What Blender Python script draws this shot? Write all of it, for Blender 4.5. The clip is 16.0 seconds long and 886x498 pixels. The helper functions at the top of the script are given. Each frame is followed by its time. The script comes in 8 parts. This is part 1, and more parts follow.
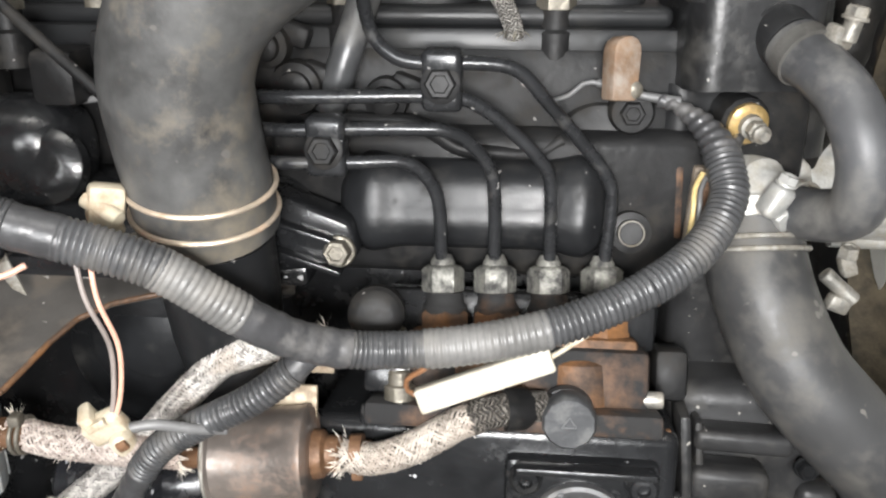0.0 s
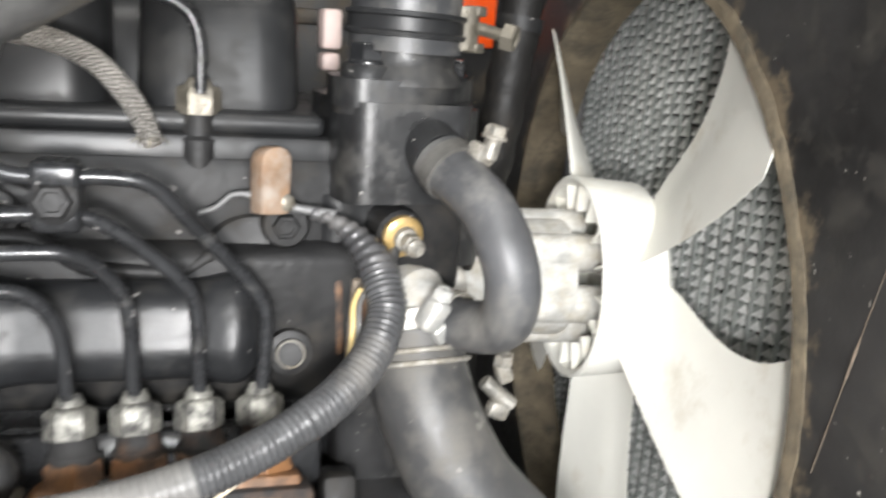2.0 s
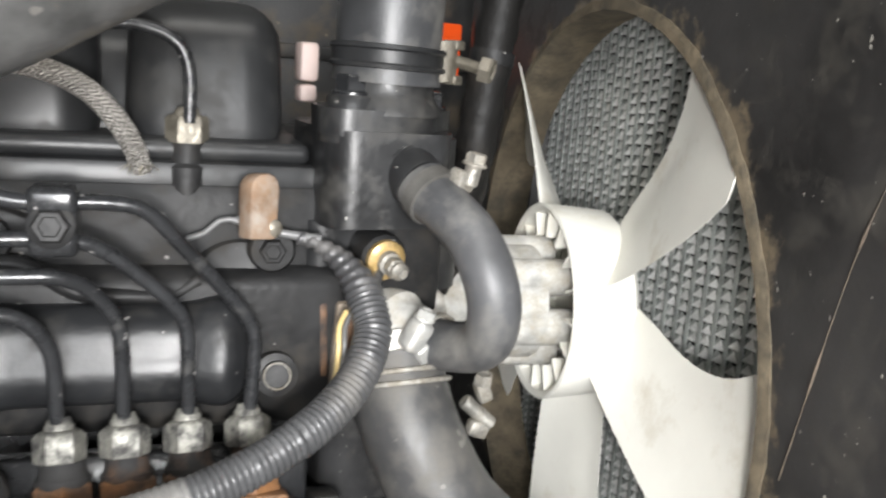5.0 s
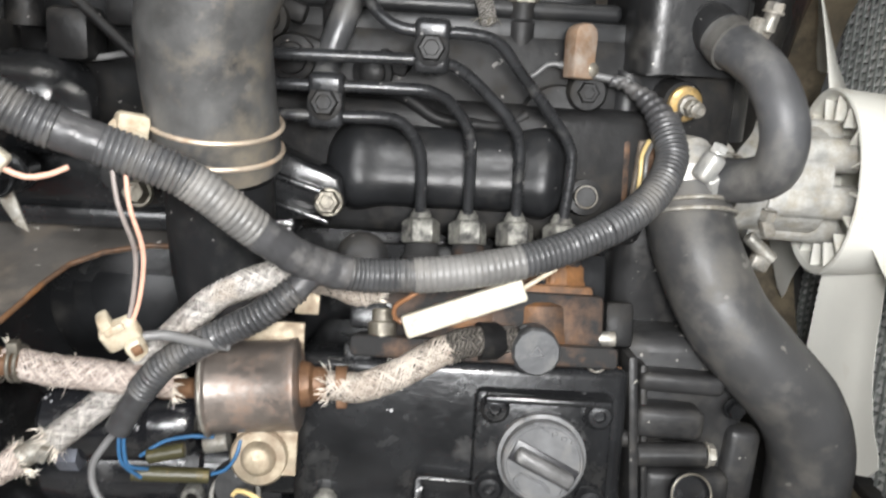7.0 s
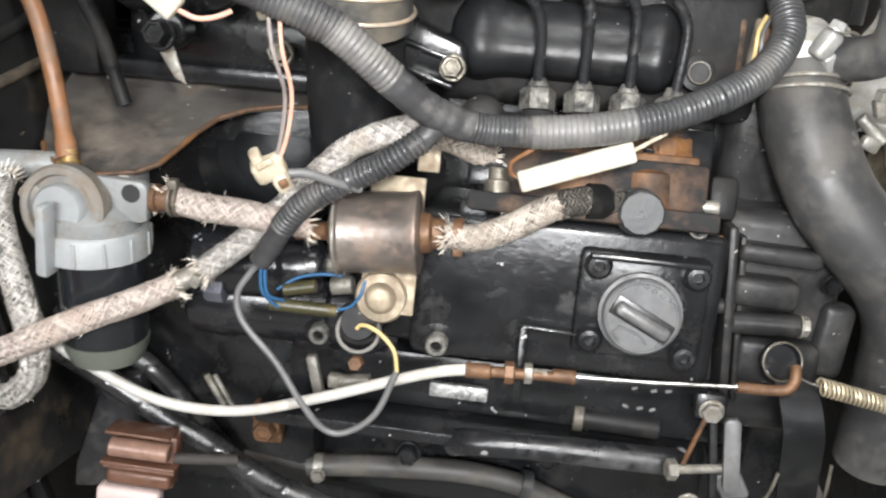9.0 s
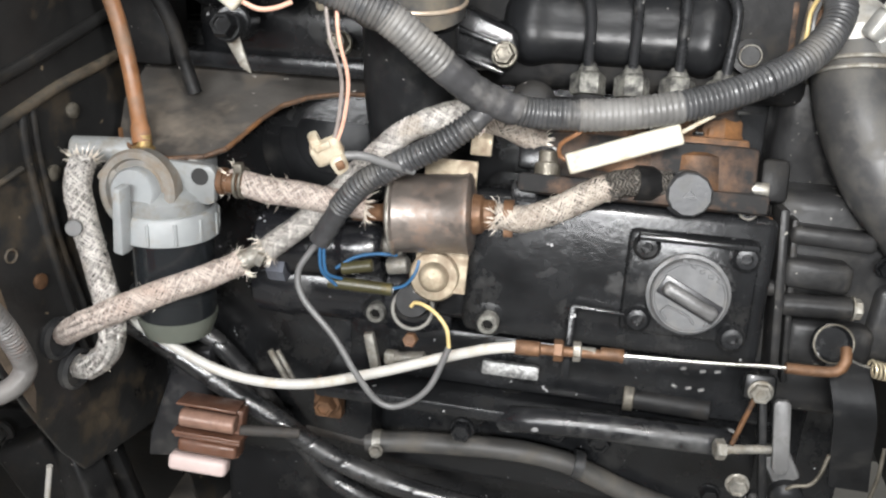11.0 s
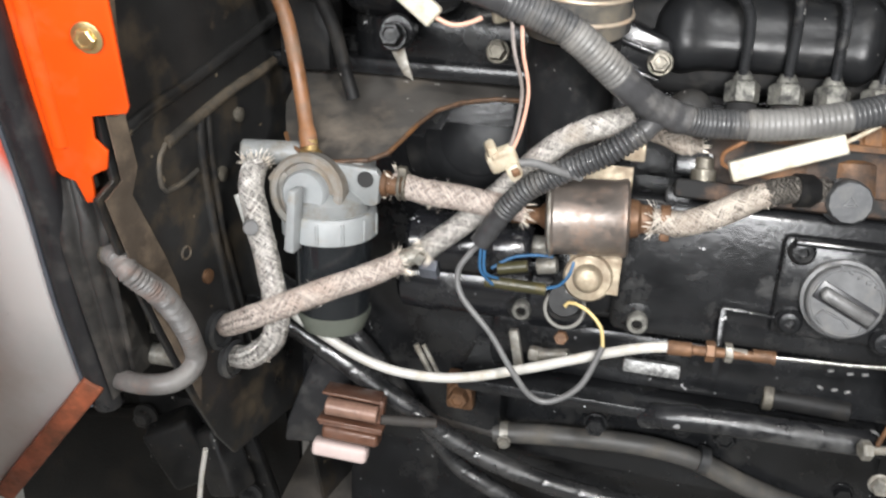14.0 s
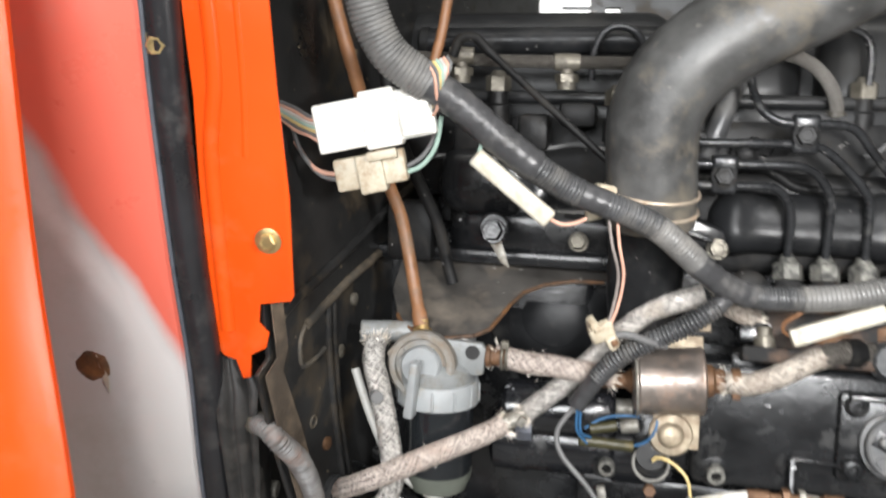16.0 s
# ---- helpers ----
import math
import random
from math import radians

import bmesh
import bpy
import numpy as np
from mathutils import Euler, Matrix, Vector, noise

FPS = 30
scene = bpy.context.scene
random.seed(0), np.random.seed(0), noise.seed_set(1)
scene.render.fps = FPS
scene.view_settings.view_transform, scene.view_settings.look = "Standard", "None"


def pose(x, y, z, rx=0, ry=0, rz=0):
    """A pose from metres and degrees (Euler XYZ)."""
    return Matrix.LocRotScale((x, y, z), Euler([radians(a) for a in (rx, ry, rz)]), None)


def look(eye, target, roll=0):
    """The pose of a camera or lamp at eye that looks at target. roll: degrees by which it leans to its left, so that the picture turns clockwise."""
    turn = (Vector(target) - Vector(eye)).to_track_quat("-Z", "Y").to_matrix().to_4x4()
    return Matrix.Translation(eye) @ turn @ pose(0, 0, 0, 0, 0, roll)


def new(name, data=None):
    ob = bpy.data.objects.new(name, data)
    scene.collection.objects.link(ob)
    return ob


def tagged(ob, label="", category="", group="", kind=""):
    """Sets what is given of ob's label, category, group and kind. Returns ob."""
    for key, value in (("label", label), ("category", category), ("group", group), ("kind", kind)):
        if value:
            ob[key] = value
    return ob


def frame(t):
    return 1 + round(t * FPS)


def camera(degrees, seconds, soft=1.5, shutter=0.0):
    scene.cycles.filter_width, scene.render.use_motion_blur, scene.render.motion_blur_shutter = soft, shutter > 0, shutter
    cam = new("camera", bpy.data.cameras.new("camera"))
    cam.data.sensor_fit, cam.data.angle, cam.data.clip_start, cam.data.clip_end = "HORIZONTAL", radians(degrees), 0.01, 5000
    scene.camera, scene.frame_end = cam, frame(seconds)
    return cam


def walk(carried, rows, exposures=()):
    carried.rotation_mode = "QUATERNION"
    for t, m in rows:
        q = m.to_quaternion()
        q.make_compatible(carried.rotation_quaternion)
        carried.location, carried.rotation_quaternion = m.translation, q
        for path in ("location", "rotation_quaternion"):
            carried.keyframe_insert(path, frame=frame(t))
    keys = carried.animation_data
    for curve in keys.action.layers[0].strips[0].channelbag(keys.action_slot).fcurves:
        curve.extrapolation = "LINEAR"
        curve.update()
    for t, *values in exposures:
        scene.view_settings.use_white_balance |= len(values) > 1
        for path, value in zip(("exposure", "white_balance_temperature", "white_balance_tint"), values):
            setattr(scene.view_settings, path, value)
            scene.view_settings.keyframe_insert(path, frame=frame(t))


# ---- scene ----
cam = camera(55.8, 16.0, soft=2.2, shutter=0.5)
METRES, EYE, TILT, LEAN, TURN = 0.74, 1.2, -20.0, 0.0, 0.0
ROWS = [
    (0.0, 0.0, 0.0, 0.0, -0.0, 0.0, -0.0),
    (0.5, 0.0122, -0.0144, -0.0108, 0.01, 0.19, -0.0),
    (1.0, 0.0328, -0.0196, -0.0079, -0.26, 0.52, -0.07),
    (1.5, 0.037, -0.0145, 0.0129, -7.83, 3.06, 1.66),
    (2.0, 0.0332, 0.0388, 0.0348, -20.68, 4.16, 3.09),
    (2.5, 0.0494, 0.0975, 0.065, -26.31, 4.66, 3.58),
    (3.0, 0.0597, 0.114, 0.0739, -29.15, 4.79, 3.93),
    (5.5, -0.0189, 0.0011, 0.0007, -19.76, 6.47, 3.37),
    (6.0, -0.0212, -0.0323, -0.0379, -14.85, 6.91, 2.36),
    (6.5, -0.0437, -0.0509, -0.0762, -9.81, 6.91, 0.65),
    (7.0, -0.0577, -0.0599, -0.0964, -6.66, 5.31, -1.07),
    (7.5, -0.0563, -0.0649, -0.1121, -5.44, 3.49, -2.02),
    (8.0, -0.0642, -0.0827, -0.1355, -2.8, 1.82, -2.92),
    (8.5, -0.0663, -0.0882, -0.1463, -1.76, 1.06, -3.66),
    (9.0, -0.0733, -0.1054, -0.1543, -0.27, 0.15, -4.13),
    (9.5, -0.0755, -0.1201, -0.1556, 1.66, -0.25, -4.38),
    (12.0, -0.0549, -0.1555, -0.1749, 5.01, -0.96, -3.98),
    (12.5, -0.0885, -0.1611, -0.1843, 5.08, -1.29, -4.01),
    (13.0, -0.1195, -0.1699, -0.1838, 5.35, -1.77, -4.24),
    (13.5, -0.1429, -0.1662, -0.1749, 6.38, -1.85, -4.62),
    (14.0, -0.1574, -0.1687, -0.1595, 7.19, -1.73, -5.02),
    (14.5, -0.1701, -0.1898, -0.129, 8.09, -1.52, -5.57),
    (15.0, -0.1529, -0.2207, -0.1078, 9.36, 1.47, -6.34),
    (15.5, -0.1753, -0.24, -0.1051, 11.16, 6.99, -8.01),
    (16.0, -0.2587, -0.3023, -0.1777, 6.07, 10.33, -3.61),
]
PATH = [(t, pose(0, 0, EYE, TILT, LEAN, TURN) @ pose(METRES * x, METRES * y, METRES * z, 90 + pitch, roll, yaw)) for t, x, y, z, yaw, pitch, roll in ROWS]
PATH += [
    (3.2, look((0.045, 0.096, 1.221), (1.037, 1.779, 0.793), 5.9)),
    (5.3, look((-0.007, 0.011, 1.208), (0.734, 1.821, 0.785), 3.9)),
    (9.7, look((-0.059, -0.124, 1.123), (-0.123, 1.752, 0.432), 3.8)),
    (11.8, look((-0.037, -0.147, 1.116), (-0.218, 1.714, 0.405), 2.3)),
]
PATH.sort(key=lambda row: row[0])
walk(cam, PATH,
     [(0.0, 0.20), (0.5, 0.28), (1.0, 0.34), (1.5, 0.56), (2.2, 0.57), (3.2, 0.46), (5.5, 0.42), (6.0, 0.50), (6.5, 0.36), (7.0, 0.08), (7.5, 0.0), (8.0, 0.04), (8.5, 0.13), (9.0, 0.12), (9.5, 0.08), (13.0, -0.05), (14.5, 0.06), (15.4, 0.24), (16.0, -0.06)])


# ---- light: lamps added over, beside and behind the camera, all out of view ----
world = bpy.data.worlds.new("workshop_air")
scene.world = world
world.use_nodes = True
world.node_tree.nodes["Background"].inputs[0].default_value = (0.85, 0.93, 1.0, 1)
world.node_tree.nodes["Background"].inputs[1].default_value = 0.4
scene.view_settings.exposure = 0.0


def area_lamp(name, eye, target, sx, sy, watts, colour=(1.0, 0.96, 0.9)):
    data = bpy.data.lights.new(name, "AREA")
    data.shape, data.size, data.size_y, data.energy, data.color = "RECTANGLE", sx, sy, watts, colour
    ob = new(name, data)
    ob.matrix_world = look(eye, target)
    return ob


# fixed lamp, stand-in for the light carried along with the camera
area_lamp("camera_side_lamp", (0.0, -0.07, 1.175), (0.06, 0.42, 1.0), 0.06, 0.045, 3.0, (1.0, 0.98, 0.965))
# broad fill lamp added behind the camera for assumed daylight
area_lamp("rear_daylight_fill", (-0.38, -1.85, 1.62), (-0.2, 0.40, 1.0), 1.5, 0.65, 70, (0.97, 0.985, 1.0))
# overhead lamp added as general fill, without a fixture
area_lamp("overhead_fill", (0.1, -0.25, 2.5), (0.05, 0.45, 1.0), 1.4, 0.2, 13, (1.0, 0.97, 0.92))

# ---- materials ----
MATS = {}


def nodes_of(name):
    m = bpy.data.materials.new(name)
    m.use_nodes = True
    nt = m.node_tree
    return m, nt, nt.nodes, nt.links, nt.nodes["Principled BSDF"]


def mat(name, col, rough=0.5, metal=0.0, var=0.3, scale=30.0, bump=0.15, fine=400.0, dust=None, amount=0.4,
        dscale=18.0, coat=0.0, spec=0.5, wear=None, wamount=0.0, wscale=60.0, dent=0.0):
    """Base colour with broad and fine variation, a second colour in patches (dust, rust) and small chips (wear)."""
    if name in MATS:
        return MATS[name]
    m, nt, N, L, b = nodes_of(name)
    geo = N.new("ShaderNodeNewGeometry")

    def tex(sc, detail=6.0, ro=0.6):
        n = N.new("ShaderNodeTexNoise")
        n.inputs["Scale"].default_value, n.inputs["Detail"].default_value, n.inputs["Roughness"].default_value = sc, detail, ro
        L.new(geo.outputs["Position"], n.inputs["Vector"])
        return n

    def ramp(src, lo, hi):
        r = N.new("ShaderNodeMapRange")
        r.inputs["From Min"].default_value, r.inputs["From Max"].default_value = lo, hi
        L.new(src, r.inputs["Value"])
        return r.outputs["Result"]

    def mix(fac, a, c):
        x = N.new("ShaderNodeMix")
        x.data_type = "RGBA"
        if isinstance(fac, float):
            x.inputs["Factor"].default_value = fac
        else:
            L.new(fac, x.inputs["Factor"])
        for sock, v in ((x.inputs["A"], a), (x.inputs["B"], c)):
            if isinstance(v, tuple):
                sock.default_value = (*v, 1)
            else:
                L.new(v, sock)
        return x.outputs["Result"]

    n1, n2 = tex(scale), tex(fine, 3.0)
    dark = tuple(c * (1 - var) for c in col)
    lite = tuple(min(1, c * (1 + var)) for c in col)
    out = mix(ramp(n1.outputs["Fac"], 0.3, 0.7), dark, lite)
    rgh = ramp(n1.outputs["Fac"], 0.2, 0.8)
    rm = N.new("ShaderNodeMapRange")
    rm.inputs["To Min"].default_value, rm.inputs["To Max"].default_value = max(0.03, rough - 0.1), min(1, rough + 0.1)
    L.new(rgh, rm.inputs["Value"])
    rough_out = rm.outputs["Result"]
    if dust:
        nd = tex(dscale, 8.0, 0.7)
        f = ramp(nd.outputs["Fac"], 0.62 - amount * 0.35, 0.82 - amount * 0.25)
        out = mix(f, out, dust)
        rr = N.new("ShaderNodeMix")
        L.new(f, rr.inputs[0])
        L.new(rough_out, rr.inputs[2])
        rr.inputs[3].default_value = 0.85
        rough_out = rr.outputs[0]
        if metal:
            mm = N.new("ShaderNodeMix")
            L.new(f, mm.inputs[0])
            mm.inputs[2].default_value, mm.inputs[3].default_value = metal, 0.0
            L.new(mm.outputs[0], b.inputs["Metallic"])
    elif metal:
        b.inputs["Metallic"].default_value = metal
    if wear:
        nw = tex(wscale, 2.0, 0.5)
        f = ramp(nw.outputs["Fac"], 0.78 - wamount * 0.2, 0.80 - wamount * 0.2)
        out = mix(f, out, wear)
    L.new(out, b.inputs["Base Color"])
    L.new(rough_out, b.inputs["Roughness"])
    b.inputs["Coat Weight"].default_value = coat
    b.inputs["Specular IOR Level"].default_value = spec
    b.inputs["Coat Roughness"].default_value = 0.12
    bp = N.new("ShaderNodeBump")
    bp.inputs["Strength"].default_value, bp.inputs["Distance"].default_value = bump, 0.002
    L.new(n2.outputs["Fac"], bp.inputs["Height"])
    if dent:
        # broad unevenness of cast or hand-painted surfaces under the fine grain
        bd = N.new("ShaderNodeBump")
        bd.inputs["Strength"].default_value, bd.inputs["Distance"].default_value = dent, 0.004
        L.new(tex(75.0, 3.0).outputs["Fac"], bd.inputs["Height"])
        L.new(bd.outputs["Normal"], bp.inputs["Normal"])
    L.new(bp.outputs["Normal"], b.inputs["Normal"])
    MATS[name] = m
    return m


def braid_mat(name, a, c, rough, metal, turns=13.0, pitch=400.0, dust=(0.42, 0.35, 0.28), amount=0.3, flecks=0.0):
    """Crossing strands over the hose's own u (round) and v (metres along)."""
    m, nt, N, L, b = nodes_of(name)
    uv = N.new("ShaderNodeUVMap")
    sep = N.new("ShaderNodeSeparateXYZ")
    L.new(uv.outputs["UV"], sep.inputs[0])

    def op(kind, x, y=None):
        n = N.new("ShaderNodeMath")
        n.operation = kind
        for i, v in enumerate((x, y)):
            if v is None:
                continue
            if isinstance(v, (int, float)):
                n.inputs[i].default_value = v
            else:
                L.new(v, n.inputs[i])
        return n.outputs[0]
    jit = N.new("ShaderNodeTexNoise")
    jit.inputs["Scale"].default_value, jit.inputs["Detail"].default_value = 330.0, 3.0
    geo = N.new("ShaderNodeNewGeometry")
    L.new(geo.outputs["Position"], jit.inputs["Vector"])
    j = op("MULTIPLY", jit.outputs["Fac"], 13.0)
    u = op("MULTIPLY", sep.outputs["X"], turns * 6.2832)
    v = op("MULTIPLY", sep.outputs["Y"], pitch * 6.2832)
    w1 = op("SINE", op("ADD", op("ADD", u, v), j))
    w2 = op("SINE", op("ADD", op("SUBTRACT", u, v), j))
    pick = op("GREATER_THAN", op("SINE", op("ADD", op("MULTIPLY", sep.outputs["X"], turns * 0.5 * 6.2832), op("MULTIPLY", jit.outputs["Fac"], 9.0))), 0.0)
    h = op("ADD", op("MULTIPLY", w1, pick), op("MULTIPLY", w2, op("SUBTRACT", 1.0, pick)))
    rngf = N.new("ShaderNodeMapRange")
    rngf.inputs["From Min"].default_value, rngf.inputs["From Max"].default_value = -1.0, 0.3
    L.new(h, rngf.inputs["Value"])
    mx = N.new("ShaderNodeMix")
    mx.data_type = "RGBA"
    L.new(rngf.outputs["Result"], mx.inputs["Factor"])
    mx.inputs["A"].default_value, mx.inputs["B"].default_value = (*a, 1), (*c, 1)
    nd = N.new("ShaderNodeTexNoise")
    nd.inputs["Scale"].default_value, nd.inputs["Detail"].default_value = 35.0, 6.0
    L.new(geo.outputs["Position"], nd.inputs["Vector"])
    rd = N.new("ShaderNodeMapRange")
    rd.inputs["From Min"].default_value, rd.inputs["From Max"].default_value = 0.62 - amount * 0.3, 0.85 - amount * 0.2
    L.new(nd.outputs["Fac"], rd.inputs["Value"])
    m2 = N.new("ShaderNodeMix")
    m2.data_type = "RGBA"
    L.new(rd.outputs["Result"], m2.inputs["Factor"])
    L.new(mx.outputs["Result"], m2.inputs["A"])
    m2.inputs["B"].default_value = (*dust, 1)
    nf = N.new("ShaderNodeTexNoise")
    nf.inputs["Scale"].default_value, nf.inputs["Detail"].default_value, nf.inputs["Roughness"].default_value = 330.0, 3.0, 0.65
    L.new(geo.outputs["Position"], nf.inputs["Vector"])
    rf = N.new("ShaderNodeMapRange")
    rf.inputs["From Min"].default_value, rf.inputs["From Max"].default_value = 0.60, 0.70
    rf.inputs["To Max"].default_value = flecks
    L.new(nf.outputs["Fac"], rf.inputs["Value"])
    m3 = N.new("ShaderNodeMix")
    m3.data_type = "RGBA"
    L.new(rf.outputs["Result"], m3.inputs["Factor"])
    L.new(m2.outputs["Result"], m3.inputs["A"])
    m3.inputs["B"].default_value = (0.06, 0.052, 0.045, 1)
    L.new(m3.outputs["Result"], b.inputs["Base Color"])
    b.inputs["Roughness"].default_value, b.inputs["Metallic"].default_value = rough, metal
    bp = N.new("ShaderNodeBump")
    bp.inputs["Strength"].default_value, bp.inputs["Distance"].default_value = 0.9, 0.0012
    L.new(h, bp.inputs["Height"])
    L.new(bp.outputs["Normal"], b.inputs["Normal"])
    return m


BLACK = mat("black_engine_paint", (0.012, 0.0125, 0.0135), 0.23, 0, 0.4, 25, 0.10, 240, (0.030, 0.029, 0.027), 0.22, 26, spec=0.5,
            wear=(0.42, 0.42, 0.42), wamount=0.22, wscale=120, dent=0.06)
DUSTY = mat("dusty_black_paint", (0.012, 0.012, 0.0123), 0.48, 0, 0.5, 28, 0.12, 200, (0.032, 0.029, 0.025), 0.34, 40, spec=0.22,
            wear=(0.20, 0.19, 0.18), wamount=0.28, wscale=170, dent=0.10)
GLOSS = mat("glossy_black_paint", (0.013, 0.0135, 0.0145), 0.34, 0, 0.4, 24, 0.10, 160, (0.034, 0.033, 0.031), 0.28, 40, spec=0.2,
            wear=(0.26, 0.25, 0.24), wamount=0.20, wscale=140, dent=0.05)
SATIN = mat("satin_black_cover_paint", (0.015, 0.0155, 0.0163), 0.38, 0, 0.25, 18, 0.05, 320, (0.030, 0.029, 0.027), 0.3, 20, spec=0.3)
PIPE = mat("black_pipe_paint", (0.028, 0.029, 0.031), 0.28, 0.35, 0.35, 60, 0.06, 300, (0.085, 0.082, 0.076), 0.2, 70, wear=(0.34, 0.33, 0.32), wamount=0.3, wscale=160)
RUBBER = mat("dusty_black_rubber", (0.043, 0.0432, 0.044), 0.40, 0, 0.25, 14, 0.05, 300, (0.105, 0.098, 0.086), 0.40, 22, wear=(0.13, 0.125, 0.115), wamount=0.36, wscale=90)
INTAKE = mat("dusty_grey_rubber", (0.062, 0.062, 0.061), 0.42, 0, 0.5, 34, 0.10, 200, (0.155, 0.132, 0.098), 0.30, 24,
             wear=(0.095, 0.091, 0.085), wamount=0.5, wscale=80, dent=0.05)
CLEANRUB = mat("black_rubber", (0.035, 0.036, 0.038), 0.4, 0, 0.25, 25, 0.08, 500, (0.11, 0.105, 0.095), 0.3, 22)
LOOM = mat("grey_black_conduit_plastic", (0.048, 0.049, 0.051), 0.33, 0, 0.4, 40, 0.06, 400, (0.115, 0.109, 0.10), 0.34, 30)
LOOMG = mat("pale_dusty_conduit", (0.125, 0.123, 0.119), 0.42, 0, 0.3, 36, 0.06, 400, (0.19, 0.18, 0.165), 0.4, 30)
TAPE = mat("black_tape", (0.045, 0.045, 0.047), 0.35, 0, 0.3, 50, 0.15, 300, (0.12, 0.115, 0.11), 0.3, 45)
RUST = mat("rusty_iron", (0.15, 0.070, 0.027), 0.46, 0.05, 0.65, 50, 0.35, 200, (0.024, 0.019, 0.016), 0.62, 34)
FLAKED = mat("black_paint_flaking_to_rust", (0.13, 0.062, 0.026), 0.4, 0.05, 0.6, 45, 0.3, 200, (0.013, 0.0128, 0.013), 1.12, 26)
RUSTNUT = mat("rusted_steel_nut", (0.15, 0.080, 0.042), 0.5, 0.35, 0.45, 90, 0.3, 300, (0.085, 0.043, 0.022), 0.5, 80)
STEEL = mat("dull_zinc_steel", (0.34, 0.33, 0.30), 0.40, 0.75, 0.35, 90, 0.2, 400, (0.12, 0.10, 0.072), 0.62, 110)
NUTM = mat("worn_union_nut_steel", (0.33, 0.325, 0.29), 0.32, 0.75, 0.4, 60, 0.2, 400, (0.028, 0.027, 0.026), 0.85, 95)
DARKSTEEL = mat("dirty_dark_steel", (0.17, 0.155, 0.125), 0.4, 0.6, 0.35, 90, 0.3, 400, (0.05, 0.045, 0.04), 0.45, 90)
BRIGHT = mat("bright_steel", (0.72, 0.71, 0.68), 0.25, 1.0, 0.15, 80, 0.08, 500)
YELLOW_ZINC = mat("yellow_zinc_steel", (0.40, 0.34, 0.25), 0.45, 0.5, 0.35, 60, 0.25, 400, (0.21, 0.15, 0.10), 0.52, 95)
TIN = mat("brown_tinned_can", (0.27, 0.235, 0.212), 0.34, 0.8, 0.35, 16, 0.08, 300, (0.19, 0.085, 0.032), 0.38, 30)
WETBLACK = mat("oily_glossy_black_paint", (0.012, 0.0125, 0.0145), 0.2, 0, 0.4, 24, 0.05, 200, (0.03, 0.029, 0.028), 0.2, 40, spec=0.7, wear=(0.30, 0.30, 0.31), wamount=0.26, wscale=110)
ALU = mat("oxidised_aluminium", (0.54, 0.535, 0.51), 0.5, 0.3, 0.35, 60, 0.4, 200, (0.36, 0.32, 0.25), 0.5, 70)
FANWHITE = mat("ivory_fan_plastic", (0.80, 0.79, 0.73), 0.42, 0, 0.05, 14, 0.04, 260, (0.60, 0.55, 0.45), 0.24, 16)
WHITE = mat("white_plastic", (0.74, 0.735, 0.69), 0.4, 0, 0.06, 40, 0.06, 300, (0.56, 0.50, 0.40), 0.3, 70)
TAGW = mat("yellowed_white_plastic", (0.50, 0.475, 0.40), 0.42, 0, 0.1, 50, 0.1, 300, (0.36, 0.30, 0.21), 0.42, 90)
CREAM = mat("aged_cream_plastic", (0.48, 0.43, 0.33), 0.45, 0, 0.15, 60, 0.15, 400, (0.30, 0.21, 0.13), 0.45, 80)
ORANGE = mat("orange_body_paint", (0.84, 0.085, 0.006), 0.38, 0, 0.08, 9, 0.02, 160, (0.74, 0.11, 0.02), 0.25, 22, coat=0.08, spec=0.3)
SEAL = mat("black_seal_rubber", (0.020, 0.020, 0.022), 0.30, 0, 0.3, 20, 0.06, 300, (0.06, 0.058, 0.054), 0.3, 30)
GREYCAST = mat("grey_painted_cast", (0.235, 0.245, 0.245), 0.42, 0.1, 0.15, 50, 0.15, 300, (0.17, 0.145, 0.11), 0.36, 60)
GREYPL = mat("light_grey_plastic", (0.285, 0.30, 0.305), 0.45, 0, 0.1, 50, 0.05, 300, (0.26, 0.235, 0.19), 0.3, 70)
COPPER = mat("brown_fuel_tube", (0.225, 0.105, 0.048), 0.42, 0, 0.4, 45, 0.06, 300, (0.17, 0.125, 0.09), 0.35, 40)
WALLP = mat("scuffed_black_panel_paint", (0.018, 0.018, 0.018), 0.34, 0, 0.45, 12, 0.12, 240, (0.085, 0.062, 0.036), 0.30, 15, wear=(0.16, 0.13, 0.09), wamount=0.3, wscale=90)
RUSTPL = mat("grimy_rust_edged_plate", (0.060, 0.056, 0.052), 0.32, 0, 0.5, 16, 0.1, 240, (0.14, 0.118, 0.095), 0.40, 24, wear=(0.4, 0.38, 0.35), wamount=0.24, wscale=150)
CAPM = mat("dark_grey_moulded_plastic", (0.105, 0.107, 0.11), 0.42, 0, 0.25, 70, 0.1, 400, (0.14, 0.136, 0.128), 0.35, 80)
SHROUD = mat("dusty_black_sheet", (0.026, 0.025, 0.0245), 0.42, 0, 0.6, 9, 0.12, 160, (0.052, 0.048, 0.041), 0.32, 26,
             wear=(0.30, 0.29, 0.26), wamount=0.30, wscale=190)


